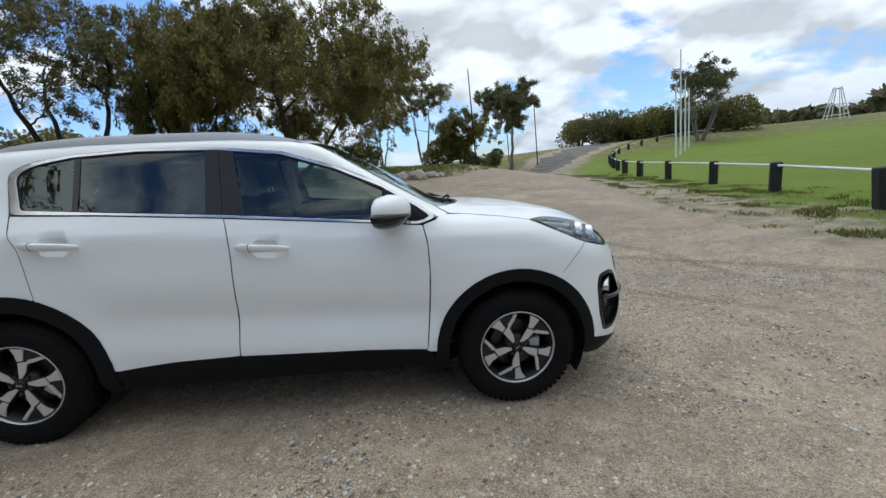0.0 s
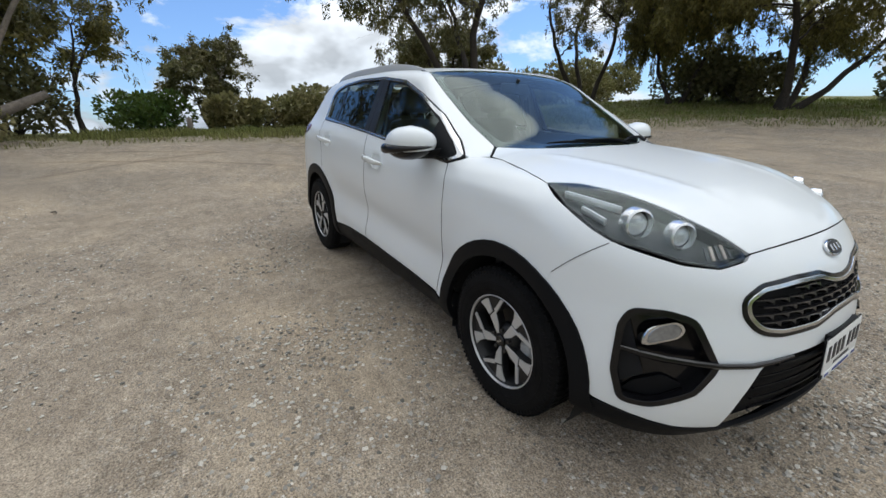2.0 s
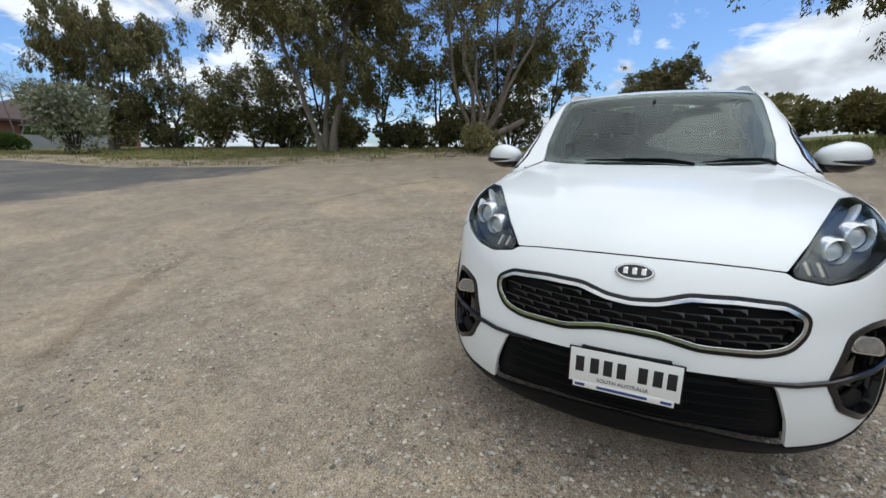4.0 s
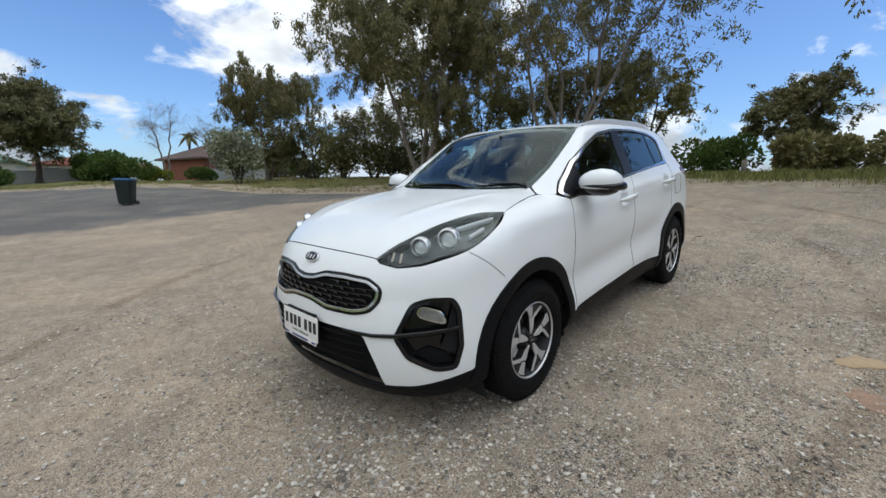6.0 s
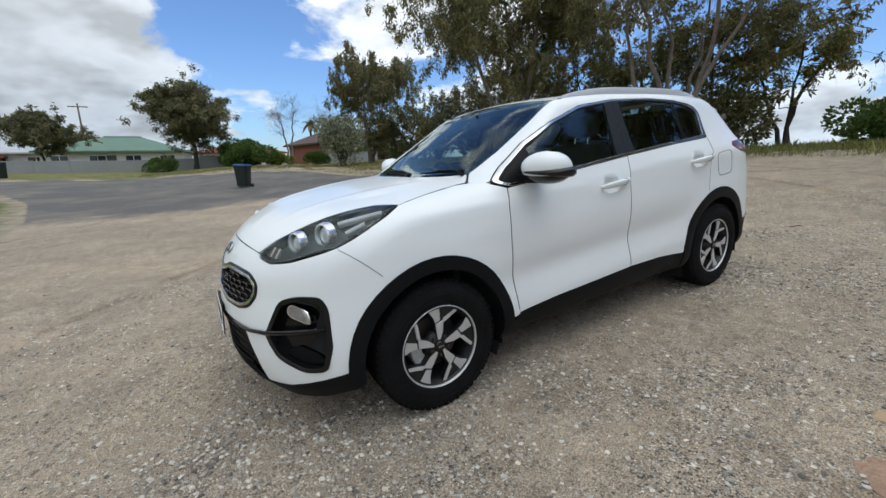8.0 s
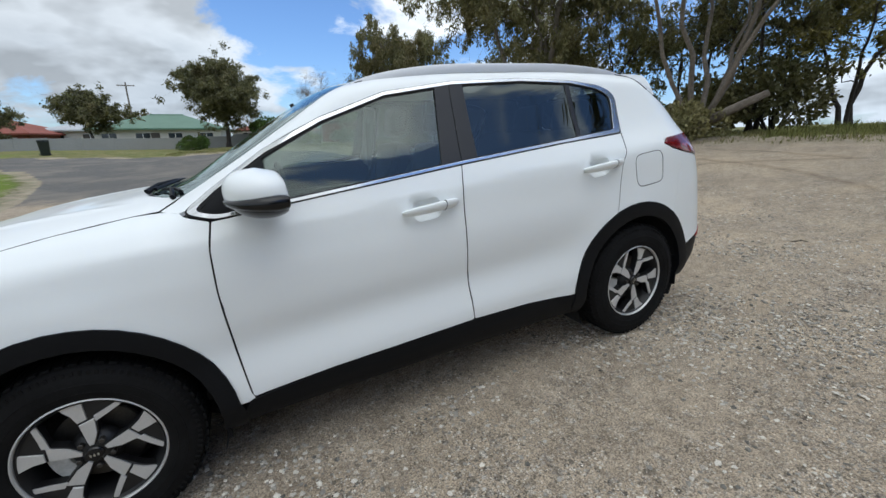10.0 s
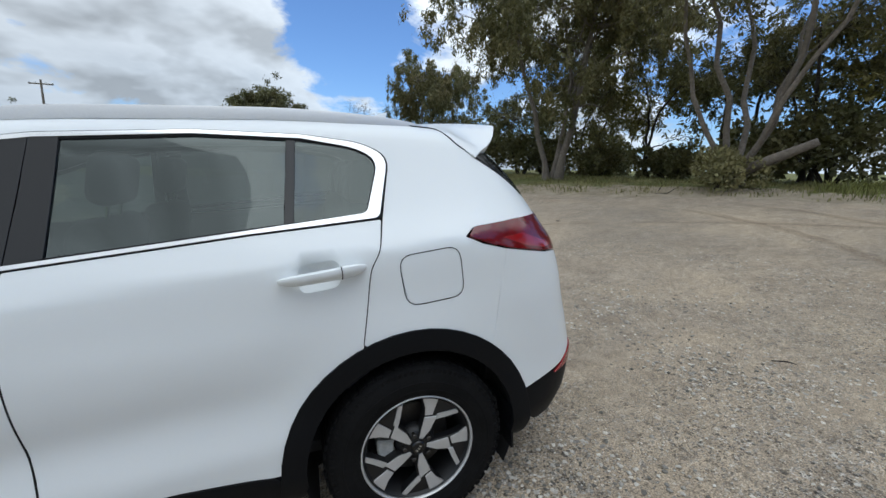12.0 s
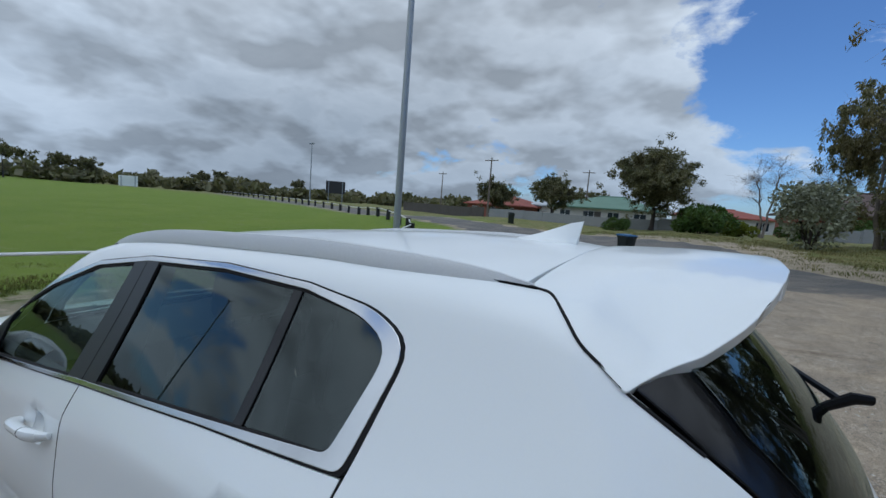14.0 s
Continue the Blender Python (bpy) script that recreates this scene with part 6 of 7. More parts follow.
def plant_tree(x, y, seed, height, width, label, base=.28, trunks=1, shift=(0, 0), leaf=LEAF_GUM, bark=BARK_GREY, lumps=24, per=420, size=.13, hang=.6, girth=.16, splay=.5, lump=.17, slim=.17, twigs=7, fork=.35, shell=(.35, .84), up=.72, category="tree"):
    """A trunk or several, limbs that reach into the lumps of a crown, twigs, and leaves about the twigs.
    base: the crown's lowest part as a share of the height; shift: how far the crown stands off the foot."""
    sk = Skeleton(seed)
    rng = sk.rng
    z = hz(x, y) - .06
    lo, hi = base * height, height
    mid = np.array((shift[0], shift[1], (lo + hi) / 2))
    half = np.array((width / 2, width / 2, (hi - lo) / 2))
    stems = []
    for k in range(trunks):
        a = 2 * np.pi * (k + rng.uniform(-.3, .3)) / trunks
        r = splay * rng.uniform(.6, 1.15) if trunks > 1 else splay * .12
        o = girth * .9 if trunks > 1 else 0
        end = np.array((math.cos(a) * r * width * .32 + shift[0] * .6, math.sin(a) * r * width * .32 + shift[1] * .6, height * rng.uniform(.52, .72)))
        g = girth * rng.uniform(.75, 1.1) / (1 if trunks == 1 else 1.15)
        stems.append((sk.reach((math.cos(a) * o, math.sin(a) * o, 0), end, g, g * .34, .04, 9, 9, .045), g))
    cents, anchors = [], []
    for k in range(lumps):
        d = rng.normal(0, 1, 3)
        d /= np.linalg.norm(d)
        d[2] = abs(d[2]) * (1 if rng.random() < up else -1)
        c = mid + d * half * rng.uniform(*shell)
        cents.append(c)
        pts, g = stems[int(np.argmin([np.linalg.norm(s_[0][-1][:2] - c[:2]) for s_ in stems]))] if rng.random() < .8 else stems[rng.integers(len(stems))]
        lowest = int(len(pts) * fork)
        cand = [i for i in range(lowest, len(pts)) if pts[i][2] < c[2] + .25 * height] or [lowest]
        i = cand[int(np.argmin([np.linalg.norm(pts[j] - c) + .5 * abs(pts[j][2] - c[2] + .1 * height) for j in cand]))]
        r0 = g * (1 - .66 * i / (len(pts) - 1)) * rng.uniform(.38, .6)
        lp = sk.reach(pts[i], c, r0, r0 * .22 + .004, .07, 6, 5, .12)
        R = lump * width * rng.uniform(.7, 1.25)
        for q in range(twigs):
            e = c + rng.normal(0, .54, 3) * R * np.array((1, 1, .7))
            tp = sk.reach(lp[rng.integers(3, len(lp))], e, r0 * .16 + .004, .003, .05 - .10 * hang, 3, 3, .12)
            anchors += [tp[2], tp[3], tp[3]]
            for _ in range(2):
                e2 = tp[3] + rng.normal(0, .35, 3) * R - (0, 0, hang * .25 * R)
                t2 = sk.reach(tp[2], e2, .006, .002, 0, 2, 3, .1)
                anchors += [t2[1], t2[2]]
    v = np.array(sk.vs)
    low = v[:, 2] < .5
    k = 1 + .5 * np.clip(1 - v[low, 2] / .5, 0, 1) ** 2
    v[low, :2] *= k[:, None]
    t = tagged(new("tree"), label, category)
    t.location = (x, y, z)
    mesh_object("trunk", v, sk.fs, bark, t, "trunk and limbs")
    if per:
        A = np.array(anchors)
        n = int(3.6 * per * lumps)
        # leaves sit in tufts: a share of the twig ends carries them, so that clumps and gaps alternate
        A = A[rng.random(len(A)) < .5]
        drop = hang * rng.uniform(.12, .85, len(A)) * size / .14
        which = rng.integers(0, len(A), n)
        c, u = A[which], rng.random(n) ** .8
        R = lump * width * (.085 + .055 * max(0.0, .8 - hang))
        off = rng.normal(0, 1, (n, 3)) * R * np.array((1, 1, .75)) * (1 - .35 * u)[:, None]
        off[:, 2] -= u * drop[which]
        c = c + off
        d = rng.normal(0, 1, (n, 3))
        d[:, 2] = d[:, 2] * (1 - .6 * hang) - hang * 1.7
        d /= np.linalg.norm(d, axis=1, keepdims=True) + 1e-9
        w = np.cross(d, rng.normal(0, 1, (n, 3)))
        w /= np.linalg.norm(w, axis=1, keepdims=True) + 1e-9
        L = (size * 1.15 * rng.uniform(.6, 1.35, n))[:, None]
        lv = np.stack([c, c + d * L * .45 + w * L * slim, c + d * L, c + d * L * .5 - w * L * slim], 1).reshape(-1, 3)
        mesh_object("crown", lv, (4 * np.arange(n)[:, None] + np.arange(4)).tolist(), leaf, t, smooth=False)
    return t


def plant_bush(x, y, seed, w, h, label, leaf=LEAF_GREEN, count=3500, size=.10, lumps=9, category="bush", name="bush", base=None, slim=.35):
    """A bush of several overlapping tufts on short stems."""
    rng = np.random.default_rng(seed)
    z = hz(x, y) - .04 if base is None else base
    t = tagged(new(name), label, category)
    t.location = (x, y, z)
    cen = np.stack([rng.uniform(-.5, .5, lumps) * w * .72, rng.uniform(-.5, .5, lumps) * w * .72, rng.uniform(.28, .74, lumps) * h], -1)
    rad = rng.uniform(.20, .34, lumps) * min(w, h * 1.25)
    which = rng.integers(0, lumps, count)
    d = rng.normal(0, 1, (count, 3))
    d /= np.linalg.norm(d, axis=1, keepdims=True)
    p = cen[which] + d * (rad[which] * rng.uniform(.55, 1.08, count) ** .6)[:, None] * np.array((1, 1, .85))
    p[:, 2] = np.clip(p[:, 2], .03, None)
    a = d + rng.normal(0, .6, (count, 3)) + (0, 0, .2)
    a /= np.linalg.norm(a, axis=1, keepdims=True)
    wv = np.cross(a, rng.normal(0, 1, (count, 3)))
    wv /= np.linalg.norm(wv, axis=1, keepdims=True)
    L = (size * rng.uniform(.6, 1.4, count))[:, None]
    v = np.stack([p, p + a * L * .45 + wv * L * slim, p + a * L, p + a * L * .5 - wv * L * slim], 1).reshape(-1, 3)
    mesh_object("foliage", v, (4 * np.arange(count)[:, None] + np.arange(4)).tolist(), leaf, t, smooth=False)
    sk = Skeleton(seed + 1)
    for c in cen:
        sk.bar([(c[0] * .1, c[1] * .1, 0), c * (.5, .5, .5), c], [.035 * h / 2, .02 * h / 2, .008], 5)
    mesh_object("stem", sk.vs, sk.fs, BARK_DARK, t)
    return t


def all_trees():
    G = LEAF_GUM
    plant_tree(-11.6, -13.6, 11, 12.2, 12.2, "tall grey-barked gum tree with several stems and drooping leaves", .12, 3, (-.3, -.8), G, BARK_GREY, 64, 430, .15, .85, .21, .7, .12, fork=.3)
    plant_tree(-13.1, -6.5, 23, 12.4, 12.6, "tall open gum tree with splayed grey stems and thin leaves", .24, 6, (-.3, .2), G, BARK_GREY, 44, 250, .14, .7, .125, .95, .12, fork=.45)
    plant_tree(-10.4, -29.2, 31, 9.6, 8.4, "gum tree with heavy drooping leaves", .16, 2, (-.4, 0), G, BARK_GREY, 28, 430, .18, 1.1, .17, .6, .15)
    plant_tree(-13.0, 9.7, 42, 11.0, 14.5, "dark-limbed gum tree with drooping leafy twigs", .24, 3, (-1.0, -1.0), G, BARK_DARK, 58, 400, .15, .9, .26, .8, .11, fork=.25)
    plant_tree(-13.6, 18.0, 57, 9.4, 8.0, "sparse tree with twisted dark bare limbs", .25, 3, (.2, 0), G, BARK_DARK, 26, 260, .13, .6, .20, .9, .13, fork=.25)
    plant_tree(-4.8, 19.4, 64, 8.7, 12.6, "broad olive wattle tree with an open umbrella crown over bare twigs", .28, 3, (.6, .4), LEAF_OLIVE, BARK_DARK, 70, 560, .17, .8, .19, .95, .12, slim=.14, fork=.15, shell=(.62, .93), up=.7, twigs=9)
    plant_tree(-9.4, 19.6, 66, 8.8, 7.4, "weeping olive wattle tree with dense hanging foliage", .16, 2, (.3, 0), LEAF_OLIVE, BARK_DARK, 36, 460, .18, 1.3, .15, .7, .13, slim=.13, fork=.2)
    plant_tree(2.9, 31.5, 71, 8.8, 5.6, "thin grey-green tree with fine foliage", .22, 3, (0, 0), G, BARK_GREY, 20, 260, .15, .4, .10, .7, .16)
    plant_tree(-.6, 33.5, 77, 7.8, 5.4, "thin grey-green tree with fine foliage", .22, 3, (0, 0), G, BARK_GREY, 18, 240, .15, .4, .10, .7, .16)
    plant_tree(13.4, 43.2, 83, 10.8, 9.6, "dark gum tree with clumped crowns", .30, 1, (.4, 0), LEAF_DARK, BARK_GREY, 19, 420, .24, .3, .22, .6, .13, fork=.35)
    plant_tree(1.6, -43.5, 91, 8.8, 8.8, "round dense dark green street tree", .20, 1, (0, 0), LEAF_DARK, BARK_DARK, 40, 430, .22, .35, .22, .6, .19, fork=.3, shell=(.28, .68))
    plant_tree(-6.8, -43.0, 97, 7.6, 5.5, "leafless tree with pale upright limbs", .35, 2, (0, 0), G, BARK_GREY, 24, 0, girth=.13, lump=.18, twigs=12)
    plant_tree(-11.5, -45.0, 98, 7.2, 5.8, "leafless tree with pale upright limbs", .35, 2, (0, 0), G, BARK_GREY, 24, 0, girth=.12, lump=.18, twigs=12)
    plant_tree(38.7, 46.5, 103, 9.8, 10.0, "wide half-bare tree with pale limbs", .35, 4, (0, 0), LEAF_DARK, BARK_GREY, 26, 150, .26, .2, .2, .9, .12)
    plant_tree(-23.0, 14.5, 45, 7.0, 8.6, "leafy brownish gum tree behind a larger one", .20, 2, (0, 0), G, BARK_DARK, 34, 330, .18, .6, .16, .7, .14, fork=.3)
    for k, ((x, y), h) in enumerate((((145, -30), 8.5), ((152, -43), 7.5), ((149, -48), 7.0), ((153, -81), 6.5), ((146, -84), 7.5), ((148, -99), 6.0), ((134, -109), 7.0), ((59, -136), 9.5), ((27, -115), 8.0), ((22, -121), 8.5))):
        plant_tree(x, y, 160 + k, h, h * 1.05, "distant flat-topped pine beyond the oval", .50, 1, (0, 0), LEAF_DARK, BARK_DARK, 12, 90, .55, .1, .22, .6, .16, fork=.5, shell=(.5, .95), up=.9, twigs=4)
    for k, (x, y, h) in enumerate(((-14.5, -21.5, 6.0), (-16.5, -18.0, 6.8), (-17.6, -14.4, 7.6), (-18.6, -11.0, 7.2), (-18.4, -7.8, 7.6), (-18.8, -4.9, 6.4), (-12.5, -26.5, 5.0))):
        plant_tree(x, y, 120 + k, h, 6.2, "dark bushy tree in a thicket", .14, 3, (0, 0), (LEAF_DARK, LEAF_GUM, LEAF_OLIVE)[k % 3], BARK_DARK, 21, 115, .18, .5, .12, .8, .15)
    plant_tree(-25.0, .2, 141, 5.8, 5.2, "grey-green leafy tree beyond the grass", .12, 2, (0, 0), G, BARK_GREY, 20, 330, .17, .4, .12, .7, .17)
    plant_tree(14.0, -52.0, 143, 6.2, 6.5, "dark green round tree by the houses", .2, 1, (0, 0), LEAF_DARK, BARK_DARK, 22, 300, .26, .2, .16, .6, .21, shell=(.25, .6))
    plant_tree(25.0, -58.0, 144, 6.4, 7.0, "dark green round tree by the houses", .2, 1, (0, 0), LEAF_DARK, BARK_DARK, 22, 300, .26, .2, .16, .6, .21, shell=(.25, .6))
    plant_tree(6.8, 36.0, 145, 5.4, 6.0, "low spreading tree with yellowish leaves", .25, 2, (0, 0), LEAF_OLIVE, BARK_DARK, 18, 300, .20, .3, .12, .7, .17)
    bushes = [(-6.8, -25.4, 3.6, 3.6, LEAF_SILVER, "large silver-grey shrub on the verge"), (-12.2, -6.4, 1.6, 1.5, LEAF_HEDGE, "pale green shrub at the foot of a gum tree"),
              (-23.6, -2.9, 3.8, 2.3, LEAF_GREEN, "round bright green bush beyond grass"), (-7.4, 22.0, 4.5, 2.6, LEAF_DARK, "dark bush under the trees"), (-1.8, 27.0, 3.5, 2.0, LEAF_DARK, "dark bush under the trees"),
              (5.5, 37.0, 5.0, 2.6, LEAF_OLIVE, "olive bush beside the road"), (9.6, 40.5, 4.0, 2.0, LEAF_DARK, "dark bush beside the road"), (-9.5, 21.5, 3.6, 3.0, LEAF_DARK, "dark bush under the trees"),
              (-5.0, -38.5, 2.6, 1.3, LEAF_YELLOW, "yellow-green clipped garden bush"), (-8.4, -38.0, 2.4, 1.3, LEAF_GREEN, "green clipped bush by the house"), (-2.4, -38.0, 4.4, 2.2, LEAF_GREEN, "green leafy garden bush by houses"), (4.2, -39.0, 2.4, 1.3, LEAF_GREEN, "green leafy garden bush by houses"),
              (-14.5, -46.0, 4.2, 2.2, LEAF_GREEN, "green leafy garden bush by houses"), (-18.5, -47.5, 4.5, 2.3, LEAF_DARK, "dark leafy garden bush by houses"), (-2.8, -46.0, 5.0, 3.0, LEAF_GREEN, "green leafy garden bush by houses"), (-14.0, -30.0, 3.0, 1.6, LEAF_GREEN, "green leafy garden bush by houses")]
    for k, (x, y) in enumerate(((-14.0, -24.5), (-15.6, -20.4), (-16.8, -16.6), (-17.8, -13.0), (-18.2, -9.6), (-17.6, -6.6), (-19.2, -19.4))):
        bushes.append((x, y, 3.6 + .6 * math.sin(k * 2.1), 2.3 + .7 * math.sin(k * 1.3 + 1), LEAF_DARK if k % 2 else LEAF_GUM, "dark scrubby bush in the thicket"))
    for k in range(8):
        a = (-23.5 - 1.2 * math.sin(k * 1.7), 2.0 + 4.2 * k)
        bushes.append((a[0], a[1], 5.6, 2.1 + .24 * k + .4 * math.sin(k * 2.3), LEAF_HEDGE, "olive hedge bush beyond the long grass"))
    for k in range(9):
        bushes.append((31 + 2.4 * k + math.sin(k * 3.1), 62.5 - .9 * k + 1.5 * math.cos(k * 2.0), 6.5, 4.2 + .8 * math.sin(k * 1.9), LEAF_DARK if k % 2 else LEAF_OLIVE, "dark bushy tree beyond the oval"))
    for k, (x, y, w, h, lf, lab) in enumerate(bushes):
        big = max(w, h)
        plant_bush(x, y, 300 + k, w, h, lab, lf, int(1500 + 900 * min(big, 5)), .05 + .035 * big, 8 + int(big))


all_trees()

# ---- the oval's fence, posts, poles ----
BLACK_TIMBER = material("black_post", (.018, .018, .018), .8, grain=.3, grain_size=30, bump=.4)
WHITE_PIPE = material("white_pipe", (.74, .74, .72), .5, grain=.06, grain_size=20, patch=.1, patch_size=1)
GALV = material("galvanised_steel", (.33, .35, .36), .5, metal=.6, grain=.1, grain_size=30, patch=.15, patch_size=1.5)
WOODPOLE = material("weathered_pole", (.17, .14, .11), .9, grain=.3, grain_size=12, bump=.5)
DARKPOLE = material("dark_pole", (.022, .022, .022), .7, grain=.2, grain_size=20)


def along(points, gap):
    """Even stations on a smooth line through points."""
    pts = [Vector((*p, 0)) for p in points]
    fine = []
    for i in range(len(pts) - 1):
        a, b, c, d = pts[max(0, i - 1)], pts[i], pts[i + 1], pts[min(len(pts) - 1, i + 2)]
        for k in range(24):
            t = k / 24
            fine.append(.5 * ((2 * b) + (c - a) * t + (2 * a - 5 * b + 4 * c - d) * t * t + (3 * b - a - 3 * c + d) * t**3))
    fine.append(pts[-1])
    out, gone = [fine[0]], 0.0
    for a, b in zip(fine, fine[1:]):
        gone += (b - a).length
        if gone >= gap:
            out.append(b)
            gone = 0.0
    return out


def oval_fence():
    st = along([(46, 53), (36, 50.5), (28, 45.5), (22.5, 38), (19.0, 31.3), (15.5, 24), (13.2, 18.3), (12.5, 15.3), (11.9, 12.7), (11.4, 9.9), (10.5, 6.6), (9.3, 2.6), (8.2, -1.4), (7.9, -6), (8.6, -11), (11, -16.5), (17, -22.5), (29, -31), (50, -42), (80, -54), (112, -66)], 3.3)
    f = tagged(new("oval_fence"), "low fence of black posts and white pipe rail round the oval", "fence")
    post = bpy.data.meshes.new("post")
    v, fc = brick_mesh(.25, .25, .86, .025, (0, 0, .35))
    post.from_pydata([tuple(a) for a in v], [], [tuple(b) for b in fc])
    post.materials.append(BLACK_TIMBER)
    rng = np.random.default_rng(3)
    tops = []
    for p in st:
        z = hz(p.x, p.y)
        ob = new("post", post)
        ob.parent = f
        ob.matrix_local = Matrix.Translation((p.x, p.y, z)) @ pose(0, 0, 0, rng.normal(0, 1.5), rng.normal(0, 1.5), rng.uniform(0, 360))
        tops.append(Vector((p.x, p.y, z + .70)))
    for a, b in zip(tops, tops[1:]):
        part("rail", tube([a, b], .032, 8, cap=False), WHITE_PIPE, f)


def pole(name, x, y, h, r, mat, label, category, head=None):
    z = hz(x, y)
    ob = mesh_object(name, *tube([(0, 0, -.2), (0, 0, h * .5), (0, 0, h)], [r, r * .82, r * .6], 12), mat)
    ob.location = (x, y, z)
    ob.data.set_sharp_from_angle(angle=radians(40))
    tagged(ob, label, category)
    if head == "flood":
        part("cross_arm", brick_mesh(2.4, .12, .12, .01, (0, 0, h)), mat, ob)
        for dx in (-.95, -.35, .35, .95):
            part("floodlight", brick_mesh(.42, .28, .36, .03, (dx, .1, h + .25)), GALV, ob)
    if head == "wires":
        part("cross_arm", brick_mesh(2.0, .10, .12, .01, (0, 0, h - .4)), mat, ob)
        for dx in (-.9, -.4, .4, .9):
            part("insulator", brick_mesh(.06, .06, .14, .01, (dx, 0, h - .27)), WHITE_PIPE, ob)
    return ob


oval_fence()
for gx, gy, gh in ((23.8, 29.7, 5.7), (27.3, 34.0, 9.3), (30.8, 38.2, 7.2), (34.3, 42.4, 6.6)):
    tagged(pole("goal_post", gx, gy, gh, .085, WHITE_PIPE, "white football goal post on the oval", "goal post"), group="goal posts")
pole("light_pole", 10.3, -14.3, 24, .17, GALV, "tall grey galvanised floodlight pole beside the oval", "light pole", "flood")
pole("light_pole", 112, -97, 19, .22, GALV, "distant floodlight pole across the oval", "light pole", "flood")
pole("light_pole", 82, 47, 21, .22, GALV, "distant floodlight pole across the oval", "light pole", "flood")
pole("net_pole", 7.75, 34.0, 8.4, .07, DARKPOLE, "thin black net pole beside the track", "pole")
pole("net_pole", 17.0, 44.6, 8.2, .07, DARKPOLE, "thin black net pole beside the track", "pole")
pole("net_pole", 14.4, 47.5, 7.6, .06, DARKPOLE, "thin black net pole beside the track", "pole")
pole("power_pole", 13.3, -68.4, 8.6, .14, WOODPOLE, "wooden power pole with a cross arm", "power pole", "wires")
pole("power_pole", 22.5, -50.5, 8.2, .14, WOODPOLE, "wooden power pole with a cross arm", "power pole", "wires")
pole("power_pole", 47.0, -78.0, 9.0, .15, WOODPOLE, "wooden power pole with a cross arm", "power pole", "wires")
pole("power_pole", -19.0, -47.0, 8.0, .14, WOODPOLE, "wooden power pole with a cross arm", "power pole", "wires")

# ---- houses, fences and far things ----
TILE_BROWN = material("brown_roof_tile", (.10, .065, .055), .8, grain=.3, grain_size=9, patch=.3, patch_size=.8, bump=.4)
ROOF_GREEN = material("green_roof_steel", (.11, .20, .14), .55, grain=.1, grain_size=20, patch=.2, patch_size=.6)
ROOF_GREY = material("grey_roof_steel", (.42, .44, .46), .5, grain=.1, grain_size=20, patch=.2, patch_size=.6)
ROOF_RED = material("red_roof_tile", (.26, .075, .05), .8, grain=.25, grain_size=9, patch=.3, patch_size=.8, bump=.4)
BRICK_RED = material("red_brick_wall", (.25, .095, .065), .9, grain=.25, grain_size=8, patch=.25, patch_size=.7, bump=.3)
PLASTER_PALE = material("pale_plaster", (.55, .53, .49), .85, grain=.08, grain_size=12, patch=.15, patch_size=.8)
FENCE_GREY = material("grey_fence_sheet", (.27, .275, .27), .7, grain=.1, grain_size=14, patch=.2, patch_size=.8)
FENCE_DARK = material("dark_fence_paling", (.09, .08, .07), .9, grain=.25, grain_size=14, patch=.2, patch_size=.8)
HOUSE_GLASS = material("house_window", (.03, .04, .05), .08, grain=.1, grain_size=2, coat=.8)


def house(x, y, w, d, h, rise, turn, wall_mat, roof_mat, label, chimney=False):
    t = tagged(new("house"), label, "house")
    t.matrix_world = pose(x, y, hz(x, y) - .1, 0, 0, turn)
    part("wall", brick_mesh(w, d, h, .02, (0, 0, h / 2)), wall_mat, t, smooth=False)
    o, a = .6, min(w, d) / 2
    ew, ed = w / 2 + o, d / 2 + o
    ridge = max(.3, w / 2 - d / 2)
    vs = [(-ew, -ed, h), (ew, -ed, h), (ew, ed, h), (-ew, ed, h), (-ridge, 0, h + rise), (ridge, 0, h + rise), (-ew, -ed, h - .18), (ew, -ed, h - .18), (ew, ed, h - .18), (-ew, ed, h - .18)]
    fs = [(0, 1, 5, 4), (1, 2, 5), (2, 3, 4, 5), (3, 0, 4), (0, 6, 7, 1), (1, 7, 8, 2), (2, 8, 9, 3), (3, 9, 6, 0), (9, 8, 7, 6)]
    roof_ = part("roof", (vs, fs), roof_mat, t, smooth=False)
    part("ridge", tube([(-ridge, 0, h + rise), (ridge, 0, h + rise)], .12, 6), roof_mat, roof_)
    for sgn in (1, -1):
        n = max(2, int(w / 3.2))
        for k in range(n):
            wx = -w / 2 + w * (k + .5) / n
            win = part("window", brick_mesh(1.5, .08, 1.2, .02, (wx, sgn * (d / 2 + .02), h * .55)), HOUSE_GLASS, t, smooth=False)
            part("frame", joined(brick_mesh(1.66, .10, .08, .01, (wx, sgn * (d / 2 + .03), h * .55 + .64)), brick_mesh(1.7, .14, .08, .01, (wx, sgn * (d / 2 + .04), h * .55 - .64)), brick_mesh(.06, .10, 1.2, .01, (wx, sgn * (d / 2 + .03), h * .55))), WHITE_PIPE, win, smooth=False)
    part("door", brick_mesh(.95, .08, 2.05, .02, (w * .03, d / 2 + .025, 1.02)), FENCE_DARK, t, smooth=False)
    if chimney:
        part("chimney", brick_mesh(.7, .7, 1.5, .03, (w * .2, 0, h + rise + .2)), wall_mat, t, smooth=False)


